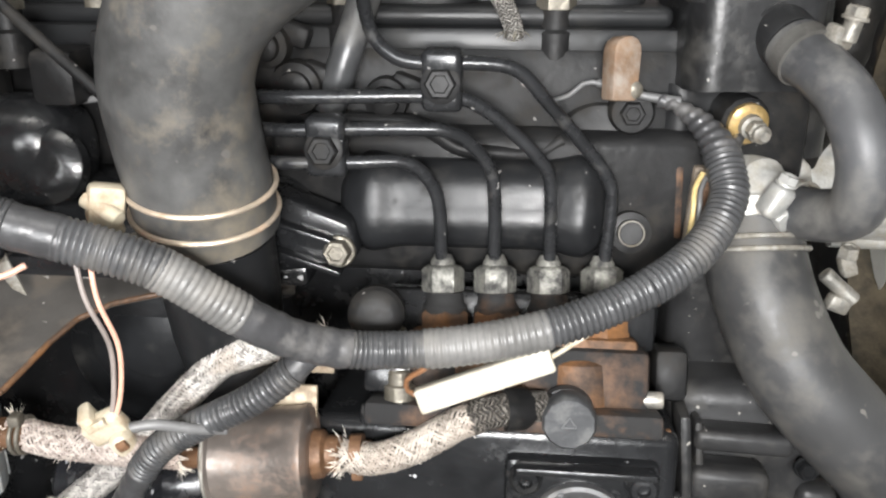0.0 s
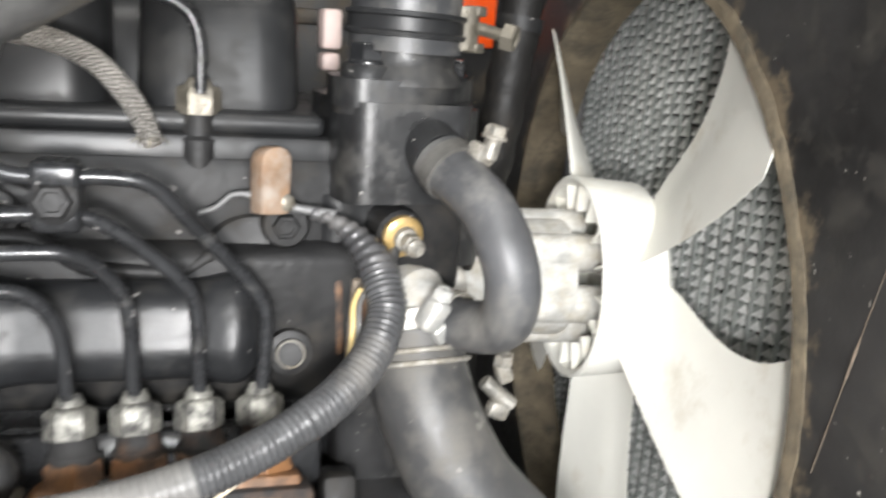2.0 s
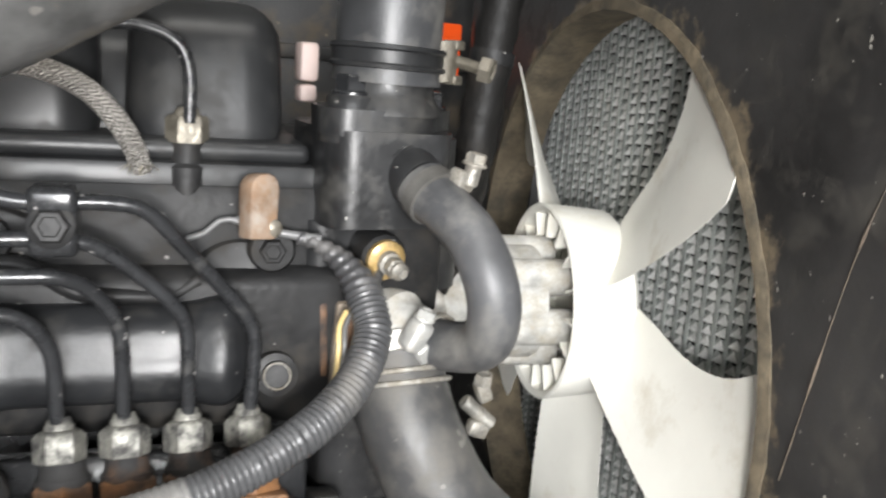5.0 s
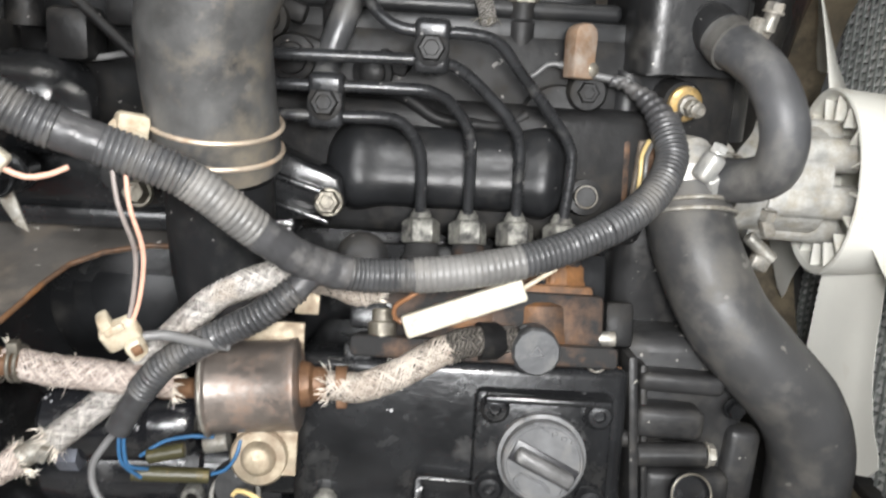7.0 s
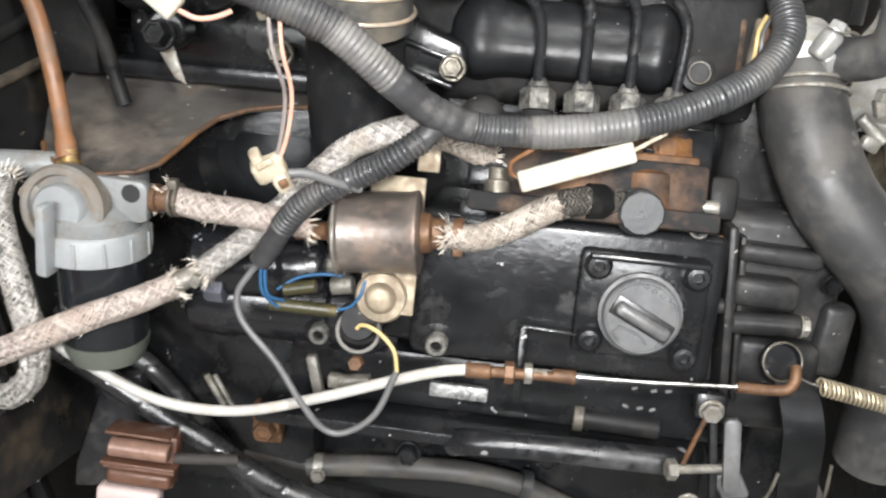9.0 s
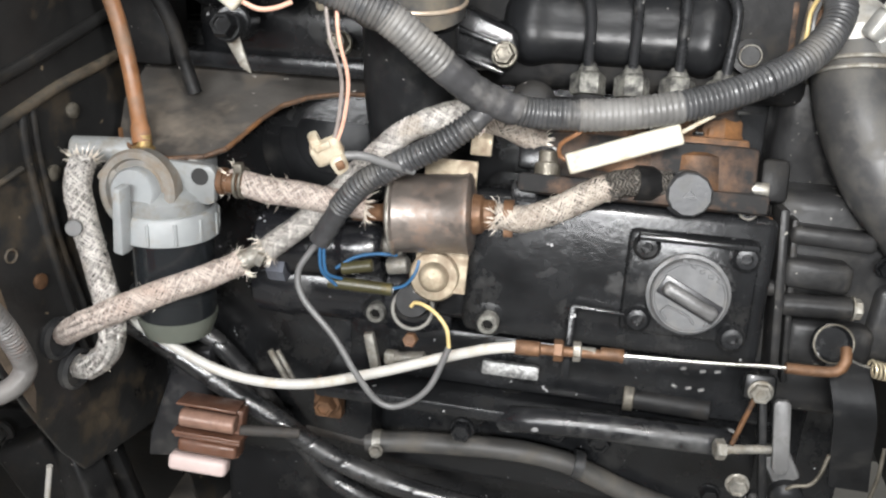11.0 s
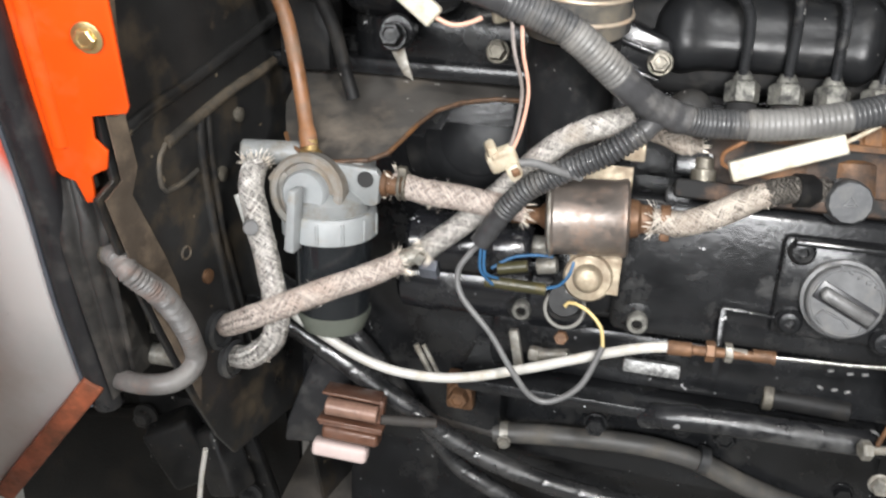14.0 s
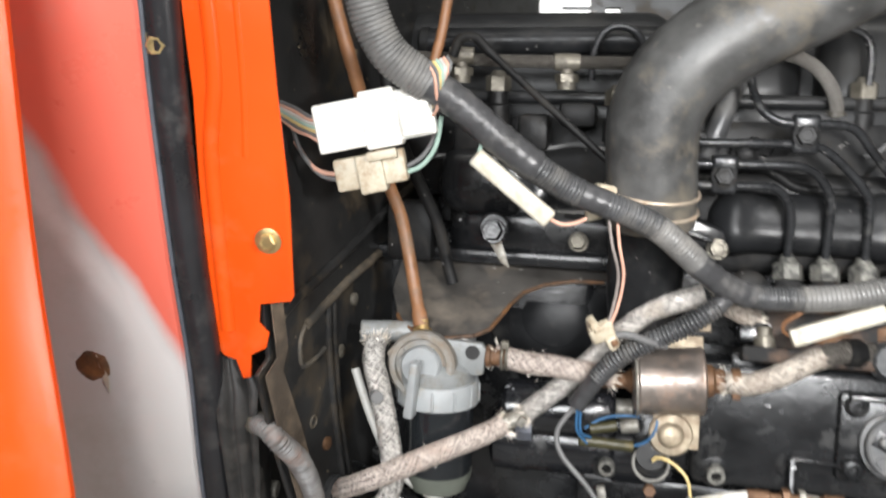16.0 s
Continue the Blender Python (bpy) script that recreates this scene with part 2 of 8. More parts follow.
def crusted(name, base, centre, axis, radius, dirt):
    """A copy of a sheet paint with a ragged crust of dirt round an opening."""
    m = base.copy()
    m.name = name
    N, L = m.node_tree.nodes, m.node_tree.links
    b = N["Principled BSDF"]
    geo = N.new("ShaderNodeNewGeometry")
    sub = N.new("ShaderNodeVectorMath")
    sub.operation = "SUBTRACT"
    L.new(geo.outputs["Position"], sub.inputs[0])
    sub.inputs[1].default_value = centre
    ln = N.new("ShaderNodeVectorMath")
    ln.operation = "LENGTH"
    L.new(sub.outputs[0], ln.inputs[0])
    nz = N.new("ShaderNodeTexNoise")
    nz.inputs["Scale"].default_value, nz.inputs["Detail"].default_value, nz.inputs["Roughness"].default_value = 38.0, 9.0, 0.72
    L.new(geo.outputs["Position"], nz.inputs["Vector"])
    ma = N.new("ShaderNodeMath")
    ma.operation = "MULTIPLY_ADD"
    L.new(nz.outputs["Fac"], ma.inputs[0])
    ma.inputs[1].default_value = -0.075
    L.new(ln.outputs["Value"], ma.inputs[2])
    mr = N.new("ShaderNodeMapRange")
    mr.inputs["From Min"].default_value, mr.inputs["From Max"].default_value = radius - 0.024, radius - 0.034
    L.new(ma.outputs[0], mr.inputs["Value"])
    mx = N.new("ShaderNodeMix")
    mx.data_type = "RGBA"
    L.new(mr.outputs["Result"], mx.inputs["Factor"])
    L.new(b.inputs["Base Color"].links[0].from_socket, mx.inputs["A"])
    mx.inputs["B"].default_value = (*dirt, 1)
    L.new(mx.outputs["Result"], b.inputs["Base Color"])
    return m


RIM = mat("grimy_brown_rim", (0.13, 0.105, 0.07), 0.8, 0, 0.4, 40, 0.5, 200, (0.05, 0.045, 0.035), 0.5, 50)
# fin metal in a lit and a middle tone, light put into the colour
FIN = mat("lit_radiator_fin", (0.80, 0.82, 0.80), 0.36, 0.25, 0.3, 45, 0.2, 300, (0.14, 0.14, 0.13), 0.2, 60)
MIDFIN = mat("mid_tone_fin", (0.36, 0.38, 0.365), 0.42, 0.35, 0.4, 60, 0.2, 300)
COREBLACK = mat("dark_radiator_core", (0.02, 0.02, 0.02), 0.7, 0, 0.3, 40, 0.2, 300)
WHITECABLE = mat("white_cable_sheath", (0.50, 0.49, 0.46), 0.38, 0, 0.12, 40, 0.05, 300, (0.36, 0.30, 0.20), 0.34, 70)
GREYWIRE = mat("grey_cable_sheath", (0.13, 0.13, 0.13), 0.4, 0, 0.2, 60, 0.06, 300)
GOLDZ = mat("gold_zinc_screw", (0.60, 0.46, 0.22), 0.35, 0.8, 0.2, 80, 0.1, 400, (0.35, 0.25, 0.12), 0.3, 60)
SLEEVE = mat("glossy_black_sleeve", (0.022, 0.0223, 0.0235), 0.26, 0, 0.3, 30, 0.05, 240, (0.05, 0.048, 0.045), 0.26, 30, spec=1.0)
# pale flecks are scratches together with reflections put into the colour
STREAKED = mat("glint_streaked_black_tube", (0.014, 0.0145, 0.016), 0.28, 0, 0.3, 30, 0.2, 120, (0.10, 0.10, 0.098), 0.34, 24, wear=(0.30, 0.30, 0.30), wamount=0.62, wscale=45)
GREYHOSE = mat("grey_drain_rubber", (0.060, 0.058, 0.055), 0.48, 0, 0.35, 25, 0.08, 300, (0.12, 0.108, 0.09), 0.42, 36)
GREYPIPE = mat("worn_grey_breather", (0.075, 0.077, 0.08), 0.34, 0.2, 0.3, 30, 0.1, 400, (0.15, 0.145, 0.135), 0.3, 30)
BLUEW = mat("blue_wire", (0.03, 0.105, 0.22), 0.4, 0, 0.15, 60, 0.05, 300)
PINKW = mat("faded_red_wire", (0.58, 0.33, 0.245), 0.45, 0, 0.15, 60, 0.05, 300)
YELLOWW = mat("yellow_wire", (0.56, 0.43, 0.19), 0.45, 0, 0.2, 60, 0.05, 300)
GREENW = mat("pale_green_wire", (0.30, 0.42, 0.36), 0.45, 0, 0.2, 60, 0.05, 300)
OLIVE = mat("olive_wire_sleeve", (0.045, 0.041, 0.018), 0.4, 0, 0.3, 80, 0.1, 300, (0.20, 0.145, 0.035), 0.22, 90)
PINKCASE = mat("pale_pink_plastic", (0.62, 0.50, 0.47), 0.5, 0, 0.1, 40, 0.1, 300)
BRASS = mat("brass", (0.46, 0.32, 0.13), 0.4, 0.8, 0.3, 80, 0.15, 400, (0.16, 0.11, 0.06), 0.4, 120)
BRAIDG = braid_mat("grimy_grey_braid", (0.05, 0.046, 0.042), (0.46, 0.435, 0.40), 0.5, 0.15, turns=16.0, pitch=430.0, amount=0.3, dust=(0.13, 0.115, 0.10), flecks=0.8)
BRAIDK = braid_mat("oil_soaked_braid", (0.030, 0.027, 0.025), (0.17, 0.155, 0.135), 0.45, 0.1, turns=16.0, pitch=430.0, amount=0.3, dust=(0.06, 0.05, 0.042), flecks=0.8)


def woven_mat(name, dark, lite, rough, metal, dust, amount, wires=3.0, contrast=0.5):
    """One flat bundle of fine wires: u runs across the bundle, each bundle has its own tone."""
    m, nt, N, L, b = nodes_of(name)
    geo, uv, sep = N.new("ShaderNodeNewGeometry"), N.new("ShaderNodeUVMap"), N.new("ShaderNodeSeparateXYZ")
    L.new(uv.outputs["UV"], sep.inputs[0])

    def op(kind, *vals):
        n = N.new("ShaderNodeMath")
        n.operation = kind
        for i, v in enumerate(vals):
            if isinstance(v, (int, float)):
                n.inputs[i].default_value = v
            else:
                L.new(v, n.inputs[i])
        return n.outputs[0]

    def tex(scale, detail=4.0):
        n = N.new("ShaderNodeTexNoise")
        n.inputs["Scale"].default_value, n.inputs["Detail"].default_value = scale, detail
        L.new(geo.outputs["Position"], n.inputs["Vector"])
        return n.outputs["Fac"]

    def mix(fac, a, c):
        x = N.new("ShaderNodeMix")
        x.data_type = "RGBA"
        L.new(fac, x.inputs["Factor"])
        for sock, v in ((x.inputs["A"], a), (x.inputs["B"], c)):
            if isinstance(v, tuple):
                sock.default_value = (*v, 1)
            else:
                L.new(v, sock)
        return x.outputs["Result"]

    def ramp(src, lo, hi, top=1.0):
        r = N.new("ShaderNodeMapRange")
        r.inputs["From Min"].default_value, r.inputs["From Max"].default_value, r.inputs["To Max"].default_value = lo, hi, top
        L.new(src, r.inputs["Value"])
        return r.outputs["Result"]

    wire = op("SINE", op("ADD", op("MULTIPLY", sep.outputs["X"], wires * 6.2832), op("MULTIPLY", tex(300.0), 5.0)))
    tone = op("ADD", op("MULTIPLY", geo.outputs["Random Per Island"], contrast), op("MULTIPLY", wire, 0.24))
    tone = op("ADD", tone, op("MULTIPLY", tex(420.0), 0.9))
    f = ramp(tone, 0.28, 0.95)
    patch = ramp(tex(38.0, 7.0), 0.66 - amount * 0.35, 0.80 - amount * 0.25)
    L.new(mix(patch, mix(f, dark, lite), dust), b.inputs["Base Color"])
    L.new(ramp(patch, 0.0, 1.0), b.inputs["Roughness"])
    rr = b.inputs["Roughness"].links[0].from_node
    rr.inputs["To Min"].default_value, rr.inputs["To Max"].default_value = rough, 0.8
    mm = ramp(patch, 0.0, 1.0)
    mm.node.inputs["To Min"].default_value, mm.node.inputs["To Max"].default_value = metal, 0.0
    L.new(mm, b.inputs["Metallic"])
    bp = N.new("ShaderNodeBump")
    bp.inputs["Strength"].default_value, bp.inputs["Distance"].default_value = 0.5, 0.0006
    L.new(wire, bp.inputs["Height"])
    L.new(bp.outputs["Normal"], b.inputs["Normal"])
    return m


WEAVES = woven_mat("bright_steel_weave", (0.15, 0.135, 0.12), (0.82, 0.79, 0.745), 0.30, 0.45, (0.40, 0.34, 0.28), 0.2, contrast=0.6)
WEAVEP = woven_mat("pinkish_pale_weave", (0.24, 0.175, 0.147), (0.76, 0.675, 0.61), 0.42, 0.2, (0.52, 0.41, 0.35), 0.32, contrast=0.55)
WEAVEC = woven_mat("dusty_cotton_weave", (0.15, 0.12, 0.10), (0.64, 0.575, 0.50), 0.5, 0.15, (0.36, 0.30, 0.25), 0.40, contrast=0.6)
HOSECORE = mat("grimy_hose_under_braid", (0.035, 0.030, 0.026), 0.6, 0, 0.4, 60, 0.1, 300)
STRAND = mat("frayed_steel_strand", (0.74, 0.68, 0.60), 0.45, 0.2, 0.2, 200, 0.0, 500)
# near-black: black rubber, and the darkness of gaps and sockets put into colour
NEARBLACK = mat("near_black_matte", (0.007, 0.0067, 0.0064), 0.5, 0, 0.5, 14, 0.3, 200, (0.024, 0.020, 0.016), 0.35, 16, spec=0.2)
GREASY = mat("greasy_black_casting", (0.015, 0.0153, 0.016), 0.36, 0, 0.45, 34, 0.12, 140, (0.040, 0.038, 0.034), 0.30, 44, spec=0.42,
             wear=(0.30, 0.29, 0.27), wamount=0.28, wscale=170, dent=0.07)
MUD = mat("oily_dirt", (0.035, 0.032, 0.03), 0.7, 0, 0.4, 20, 0.5, 150, (0.07, 0.06, 0.05), 0.5, 30)
CONCRETE = mat("workshop_concrete", (0.30, 0.29, 0.27), 0.8, 0, 0.2, 4, 0.2, 60, (0.2, 0.19, 0.17), 0.3, 2)
PLASTER = mat("workshop_wall_paint", (0.55, 0.55, 0.53), 0.8, 0, 0.1, 3, 0.1, 80)

# ---- building blocks ----
ORIGIN = {}


def V(*a):
    return Vector(a if len(a) == 3 else a[0])


def thing(name, at, label, category, group="", kind=""):
    ob = new(name)
    ob.location = at
    ob.empty_display_size = 0.02
    ORIGIN[ob.name] = V(at)
    return tagged(ob, label, category, group, kind)


def link_bm(name, bm, material, smooth=40):
    bmesh.ops.recalc_face_normals(bm, faces=bm.faces[:])
    me = bpy.data.meshes.new(name)
    bm.to_mesh(me)
    bm.free()
    me.materials.append(material)
    me.shade_smooth()
    me.set_sharp_from_angle(angle=radians(smooth))
    return me


def part(name, bm, material, parent, label="", smooth=40, stuff=False):
    """Links a bmesh, built in world metres, as one mesh under a thing or under a part."""
    base = ORIGIN[parent.name]
    bmesh.ops.translate(bm, verts=bm.verts[:], vec=-base)
    ob = new(name, link_bm(name, bm, material, smooth))
    ob.parent = parent
    ORIGIN[ob.name] = base
    if label:
        ob["label"] = label
    if stuff:
        ob["kind"] = "stuff"
    return ob


def single(name, bm, material, at, label, category, group="", kind="", smooth=40):
    """A thing that is one mesh."""
    bmesh.ops.translate(bm, verts=bm.verts[:], vec=-V(at))
    ob = new(name, link_bm(name, bm, material, smooth))
    ob.location = at
    ORIGIN[ob.name] = V(at)
    return tagged(ob, label, category, group, kind)


def frame_of(axis):
    """A matrix whose z points along axis."""
    return V(axis).normalized().to_track_quat("Z", "Y").to_matrix().to_4x4()


def merge(bm, tmp, m=None):
    """Adds a small bmesh, placed by m, to bm."""
    if m is not None:
        bmesh.ops.transform(tmp, matrix=m, verts=tmp.verts[:])
    me = bpy.data.meshes.new("scratch")
    tmp.to_mesh(me)
    tmp.free()
    bm.from_mesh(me)
    bpy.data.meshes.remove(me)
    return bm


def box(bm, c, size, rot=(0, 0, 0), bevel=0.0, seg=2, taper=None):
    """A box with rounded edges; taper: the scale of its top in x and y."""
    t = bmesh.new()
    bmesh.ops.create_cube(t, size=1)
    for v in t.verts:
        if taper and v.co.z > 0:
            v.co.x, v.co.y = v.co.x * taper[0], v.co.y * taper[1]
        v.co = V(v.co.x * size[0], v.co.y * size[1], v.co.z * size[2])
    if bevel:
        bmesh.ops.bevel(t, geom=t.edges[:], offset=bevel, segments=seg, affect="EDGES", profile=0.5)
    return merge(bm, t, Matrix.Translation(c) @ Euler([radians(a) for a in rot]).to_matrix().to_4x4())


def lathe(bm, p, axis, prof, seg=24, flat=False):
    """Turns (height, radius) pairs round an axis through p; closed at both ends."""
    m = Matrix.Translation(p) @ frame_of(axis)
    rings = []
    for h, r in prof:
        ring = []
        for k in range(seg):
            a = 2 * math.pi * (k + (0.5 if flat else 0)) / seg
            ring.append(bm.verts.new(m @ V(r * math.cos(a), r * math.sin(a), h)))
        rings.append(ring)
    for a, c in zip(rings, rings[1:]):
        for k in range(seg):
            bm.faces.new((a[k], a[(k + 1) % seg], c[(k + 1) % seg], c[k]))
    bm.faces.new(rings[0][::-1])
    bm.faces.new(rings[-1])
    return bm


def cyl(bm, p, q, r, seg=20, r2=None, ch=None):
    p, q = V(p), V(q)
    h = (q - p).length
    r2 = r if r2 is None else r2
    ch = min(r, h) * 0.12 if ch is None else ch
    return lathe(bm, p, q - p, [(0, r - ch), (ch, r), (h - ch, r2), (h, r2 - ch)], seg)


def hexhead(bm, p, axis, af, h, washer=0.0, dish=True):
    """A hexagon head with rounded corners on top, a flange below and a shallow dish."""
    R = af / 2 / math.cos(math.pi / 6)
    if washer:
        lathe(bm, p, axis, [(0, washer), (h * 0.18, washer), (h * 0.25, washer * 0.93)], 20)
    prof = [(0.0, R), (h * 0.85, R), (h, R * 0.86)]
    if dish:
        prof += [(h, R * 0.62), (h * 0.88, R * 0.55)]
    lathe(bm, p, axis, prof, 6)


def smooth_path(pts, step=0.004):
    """Points of a smooth line through the given ones, at even steps."""
    P = [V(p) for p in pts]
    P = [P[0] * 2 - P[1]] + P + [P[-1] * 2 - P[-2]]
    out = []
    for i in range(1, len(P) - 2):
        a, b, c, d = P[i - 1:i + 3]
        n = max(2, int((c - b).length / min(0.0015, step * 0.5)))
        for k in range(n):
            t = k / n
            out.append(0.5 * ((2 * b) + (c - a) * t + (2 * a - 5 * b + 4 * c - d) * t * t + (3 * b - a - 3 * c + d) * t ** 3))
    out.append(P[-2])
    res, acc = [out[0]], 0.0
    for a, b in zip(out, out[1:]):
        acc += (b - a).length
        if acc >= step:
            res.append(b)
            acc = 0.0
    if (res[-1] - out[-1]).length > step * 0.3:
        res.append(out[-1])
    else:
        res[-1] = out[-1]
    return res


def sweep(bm, pts, r, seg=16, step=0.004, shape=None, close=True, flat=1.0):
    """A hose along pts; r a number or a function of the metres along; shape(s, angle) adds to the radius."""
    path = smooth_path(pts, step)
    uvl = bm.loops.layers.uv.verify()
    rings, S, s = [], [], 0.0
    tan = (path[1] - path[0]).normalized()
    nor = tan.orthogonal().normalized()
    for i, p in enumerate(path):
        t = (path[min(i + 1, len(path) - 1)] - path[max(i - 1, 0)]).normalized()
        nor = (nor - t * nor.dot(t)).normalized()
        bi = t.cross(nor)
        if i:
            s += (p - path[i - 1]).length
        rad = r(s) if callable(r) else r
        ring = []
        for k in range(seg):
            a = 2 * math.pi * k / seg
            q = rad + (shape(s, a) if shape else 0)
            ring.append(bm.verts.new(p + nor * q * math.cos(a) + bi * q * math.sin(a) * flat))
        rings.append(ring)
        S.append(s)
    for i in range(len(rings) - 1):
        for k in range(seg):
            k2 = (k + 1) % seg
            f = bm.faces.new((rings[i][k], rings[i][k2], rings[i + 1][k2], rings[i + 1][k]))
            for lp, uv in zip(f.loops, ((k / seg, S[i]), ((k + 1) / seg, S[i]), ((k + 1) / seg, S[i + 1]), (k / seg, S[i + 1]))):
                lp[uvl].uv = uv
    if close:
        bm.faces.new(rings[0][::-1])
        bm.faces.new(rings[-1])
    return bm


def corrugated(pitch, depth):
    def f(s, a):
        return depth * (1 - 2 * (0.5 - 0.5 * math.cos(s / pitch * 2 * math.pi)) ** 2)
    return f


def plate(bm, outline, thick, m, bevel=0.0):
    """A flat outline (x, z) made thick along y, then placed by m."""
    t = bmesh.new()
    face = t.faces.new([t.verts.new((x, 0, z)) for x, z in outline])
    g = bmesh.ops.extrude_face_region(t, geom=[face])
    bmesh.ops.translate(t, verts=[e for e in g["geom"] if isinstance(e, bmesh.types.BMVert)], vec=(0, thick, 0))
    if bevel:
        es = [e for e in t.edges if len(e.link_faces) == 2 and e.calc_face_angle(0) > 0.6]
        bmesh.ops.bevel(t, geom=es, offset=bevel, segments=2, affect="EDGES", profile=0.5)
    return merge(bm, t, m)


def ribbon(bm, pts, across, thick, step=0.003):
    """A bent strip of sheet along pts; across: half its width as a vector."""
    path, ac = smooth_path(pts, step), V(across)
    rows = []
    for i, p in enumerate(path):
        t = (path[min(i + 1, len(path) - 1)] - path[max(i - 1, 0)]).normalized()
        n = t.cross(ac).normalized() * thick / 2
        rows.append([bm.verts.new(q) for q in (p - ac - n, p + ac - n, p + ac + n, p - ac + n)])
    for a, c in zip(rows, rows[1:]):
        for k in range(4):
            bm.faces.new((a[k], a[(k + 1) % 4], c[(k + 1) % 4], c[k]))
    bm.faces.new(rows[0][::-1])
    bm.faces.new(rows[-1])


def fray(bm, p, axis, n, length, spread, rnd, w=0.0004):
    """Loose strands that stand off a hose end."""
    ax = V(axis).normalized()
    for _ in range(n):
        o = V(rnd.gauss(0, 1), rnd.gauss(0, 1), rnd.gauss(0, 1))
        o = (o - ax * o.dot(ax)).normalized()
        a = V(p) + o * spread * rnd.uniform(0.7, 1.0)
        d = (ax * rnd.uniform(-0.2, 1.0) + o * rnd.uniform(0.2, 1.0)).normalized()
        b = a + d * length * rnd.uniform(0.4, 1.0)
        mid = (a + b) / 2 + o * length * rnd.uniform(-0.15, 0.15)
        for off in (d.cross(o).normalized() * w, o * w):
            v = [bm.verts.new(x) for x in (a - off, a + off, mid + off, mid - off, b)]
            bm.faces.new(v[:4])
            bm.faces.new((v[3], v[2], v[4]))


def hull_prism(bm, circles, z0, z1, bevel=0.0, seg=3, n=28):
    """An upright block whose outline wraps round circles (x, y, r)."""
    P = sorted({(round(x + r * math.cos(2 * math.pi * k / n), 6), round(y + r * math.sin(2 * math.pi * k / n), 6)) for x, y, r in circles for k in range(n)})
    half = []
    for row in (P, P[::-1]):
        h = []
        for p in row:
            while len(h) > 1 and (h[-1][0] - h[-2][0]) * (p[1] - h[-2][1]) - (h[-1][1] - h[-2][1]) * (p[0] - h[-2][0]) <= 1e-12:
                h.pop()
            h.append(p)
        half += h[:-1]
    t = bmesh.new()
    low = [t.verts.new((x, y, z0)) for x, y in half]
    top = [t.verts.new((x, y, z1)) for x, y in half]
    for k in range(len(half)):
        k2 = (k + 1) % len(half)
        t.faces.new((low[k], low[k2], top[k2], top[k]))
    t.faces.new(low[::-1])
    t.faces.new(top)
    if bevel:
        es = [e for e in t.edges if e.calc_face_angle(0) > 1.0]
        bmesh.ops.bevel(t, geom=es, offset=bevel, segments=seg, affect="EDGES", profile=0.5)
    return merge(bm, t)


def ring_torus(bm, p, axis, r, w, n=36, m=8):
    """A closed round wire."""
    mt = Matrix.Translation(p) @ frame_of(axis)
    rings = []
    for k in range(n):
        a = 2 * math.pi * k / n
        rings.append([bm.verts.new(mt @ V((r + w * math.cos(b)) * math.cos(a), (r + w * math.cos(b)) * math.sin(a), w * math.sin(b))) for b in (2 * math.pi * j / m for j in range(m))])
    for k in range(n):
        for j in range(m):
            bm.faces.new((rings[k][j], rings[(k + 1) % n][j], rings[(k + 1) % n][(j + 1) % m], rings[k][(j + 1) % m]))


B = bmesh.new
rnd = random.Random(7)

# ---- the workshop round the machine: walls and ceiling assumed, out of view ----
def slab(name, c, size, material, label, category):
    bm = B()
    box(bm, c, size)
    return single(name, bm, material, c, label, category, kind="structure")


slab("floor", (0, 0, -0.05), (6, 6, 0.1), CONCRETE, "grey concrete workshop floor under the machine", "floor")
slab("ceiling", (0, 0, 3.05), (6, 6, 0.1), PLASTER, "pale painted workshop ceiling", "ceiling")
slab("wall_north", (0, 3.05, 1.5), (6, 0.1, 3), PLASTER, "pale painted workshop wall", "wall")
slab("wall_south", (0, -3.05, 1.5), (6, 0.1, 3), PLASTER, "pale painted workshop wall", "wall")
slab("wall_east", (3.05, 0, 1.5), (0.1, 6, 3), PLASTER, "pale painted workshop wall", "wall")
slab("wall_west", (-3.05, 0, 1.5), (0.1, 6, 3), PLASTER, "pale painted workshop wall", "wall")
# glowing pane added in the far wall, stand-in for daylight glimpsed through a slot of the bay
win = thing("glow_pane_1", (-0.4, 2.99, 1.55), "glowing framed pane standing in for daylight beyond the machine", "window", kind="structure")
dm, _, _, _, db = nodes_of("pane_glow")
db.inputs["Base Color"].default_value = (0.8, 0.8, 0.8, 1)
db.inputs["Emission Color"].default_value = (1.0, 0.99, 0.97, 1)
db.inputs["Emission Strength"].default_value = 1.5
bm = B()
box(bm, (-0.4, 2.988, 1.55), (1.0, 0.008, 0.7))
part("pane", bm, dm, win)
bm = B()
for c, s in (((-0.4, 2.98, 1.92), (1.10, 0.04, 0.05)), ((-0.4, 2.98, 1.18), (1.10, 0.04, 0.05)), ((-0.925, 2.98, 1.55), (0.05, 0.04, 0.70)), ((0.125, 2.98, 1.55), (0.05, 0.04, 0.70))):
    box(bm, c, s)
part("window_frame", bm, PLASTER, win)

# ---- the engine ----
YAW = -6.0            # the engine's line lies a little across
LEANC = -7.0           # the case below it a little less
LEANP = -18.0         # the injection pump leans back at its top
UPP = V(0, 0.309, 0.951)      # the pump's own up
OUT = V(-0.10, -0.97, 0.17).normalized()  # out of the pump's face
SIDE = V(-0.104, -0.994, 0)   # out of the engine's side


def bolts(parent, rows, axis, material, label="", name="bolt"):
    for p, af, h in rows:
        bm = B()
        hexhead(bm, p, axis, af, h, af * 0.68)
        part(name, bm, material, parent, label)


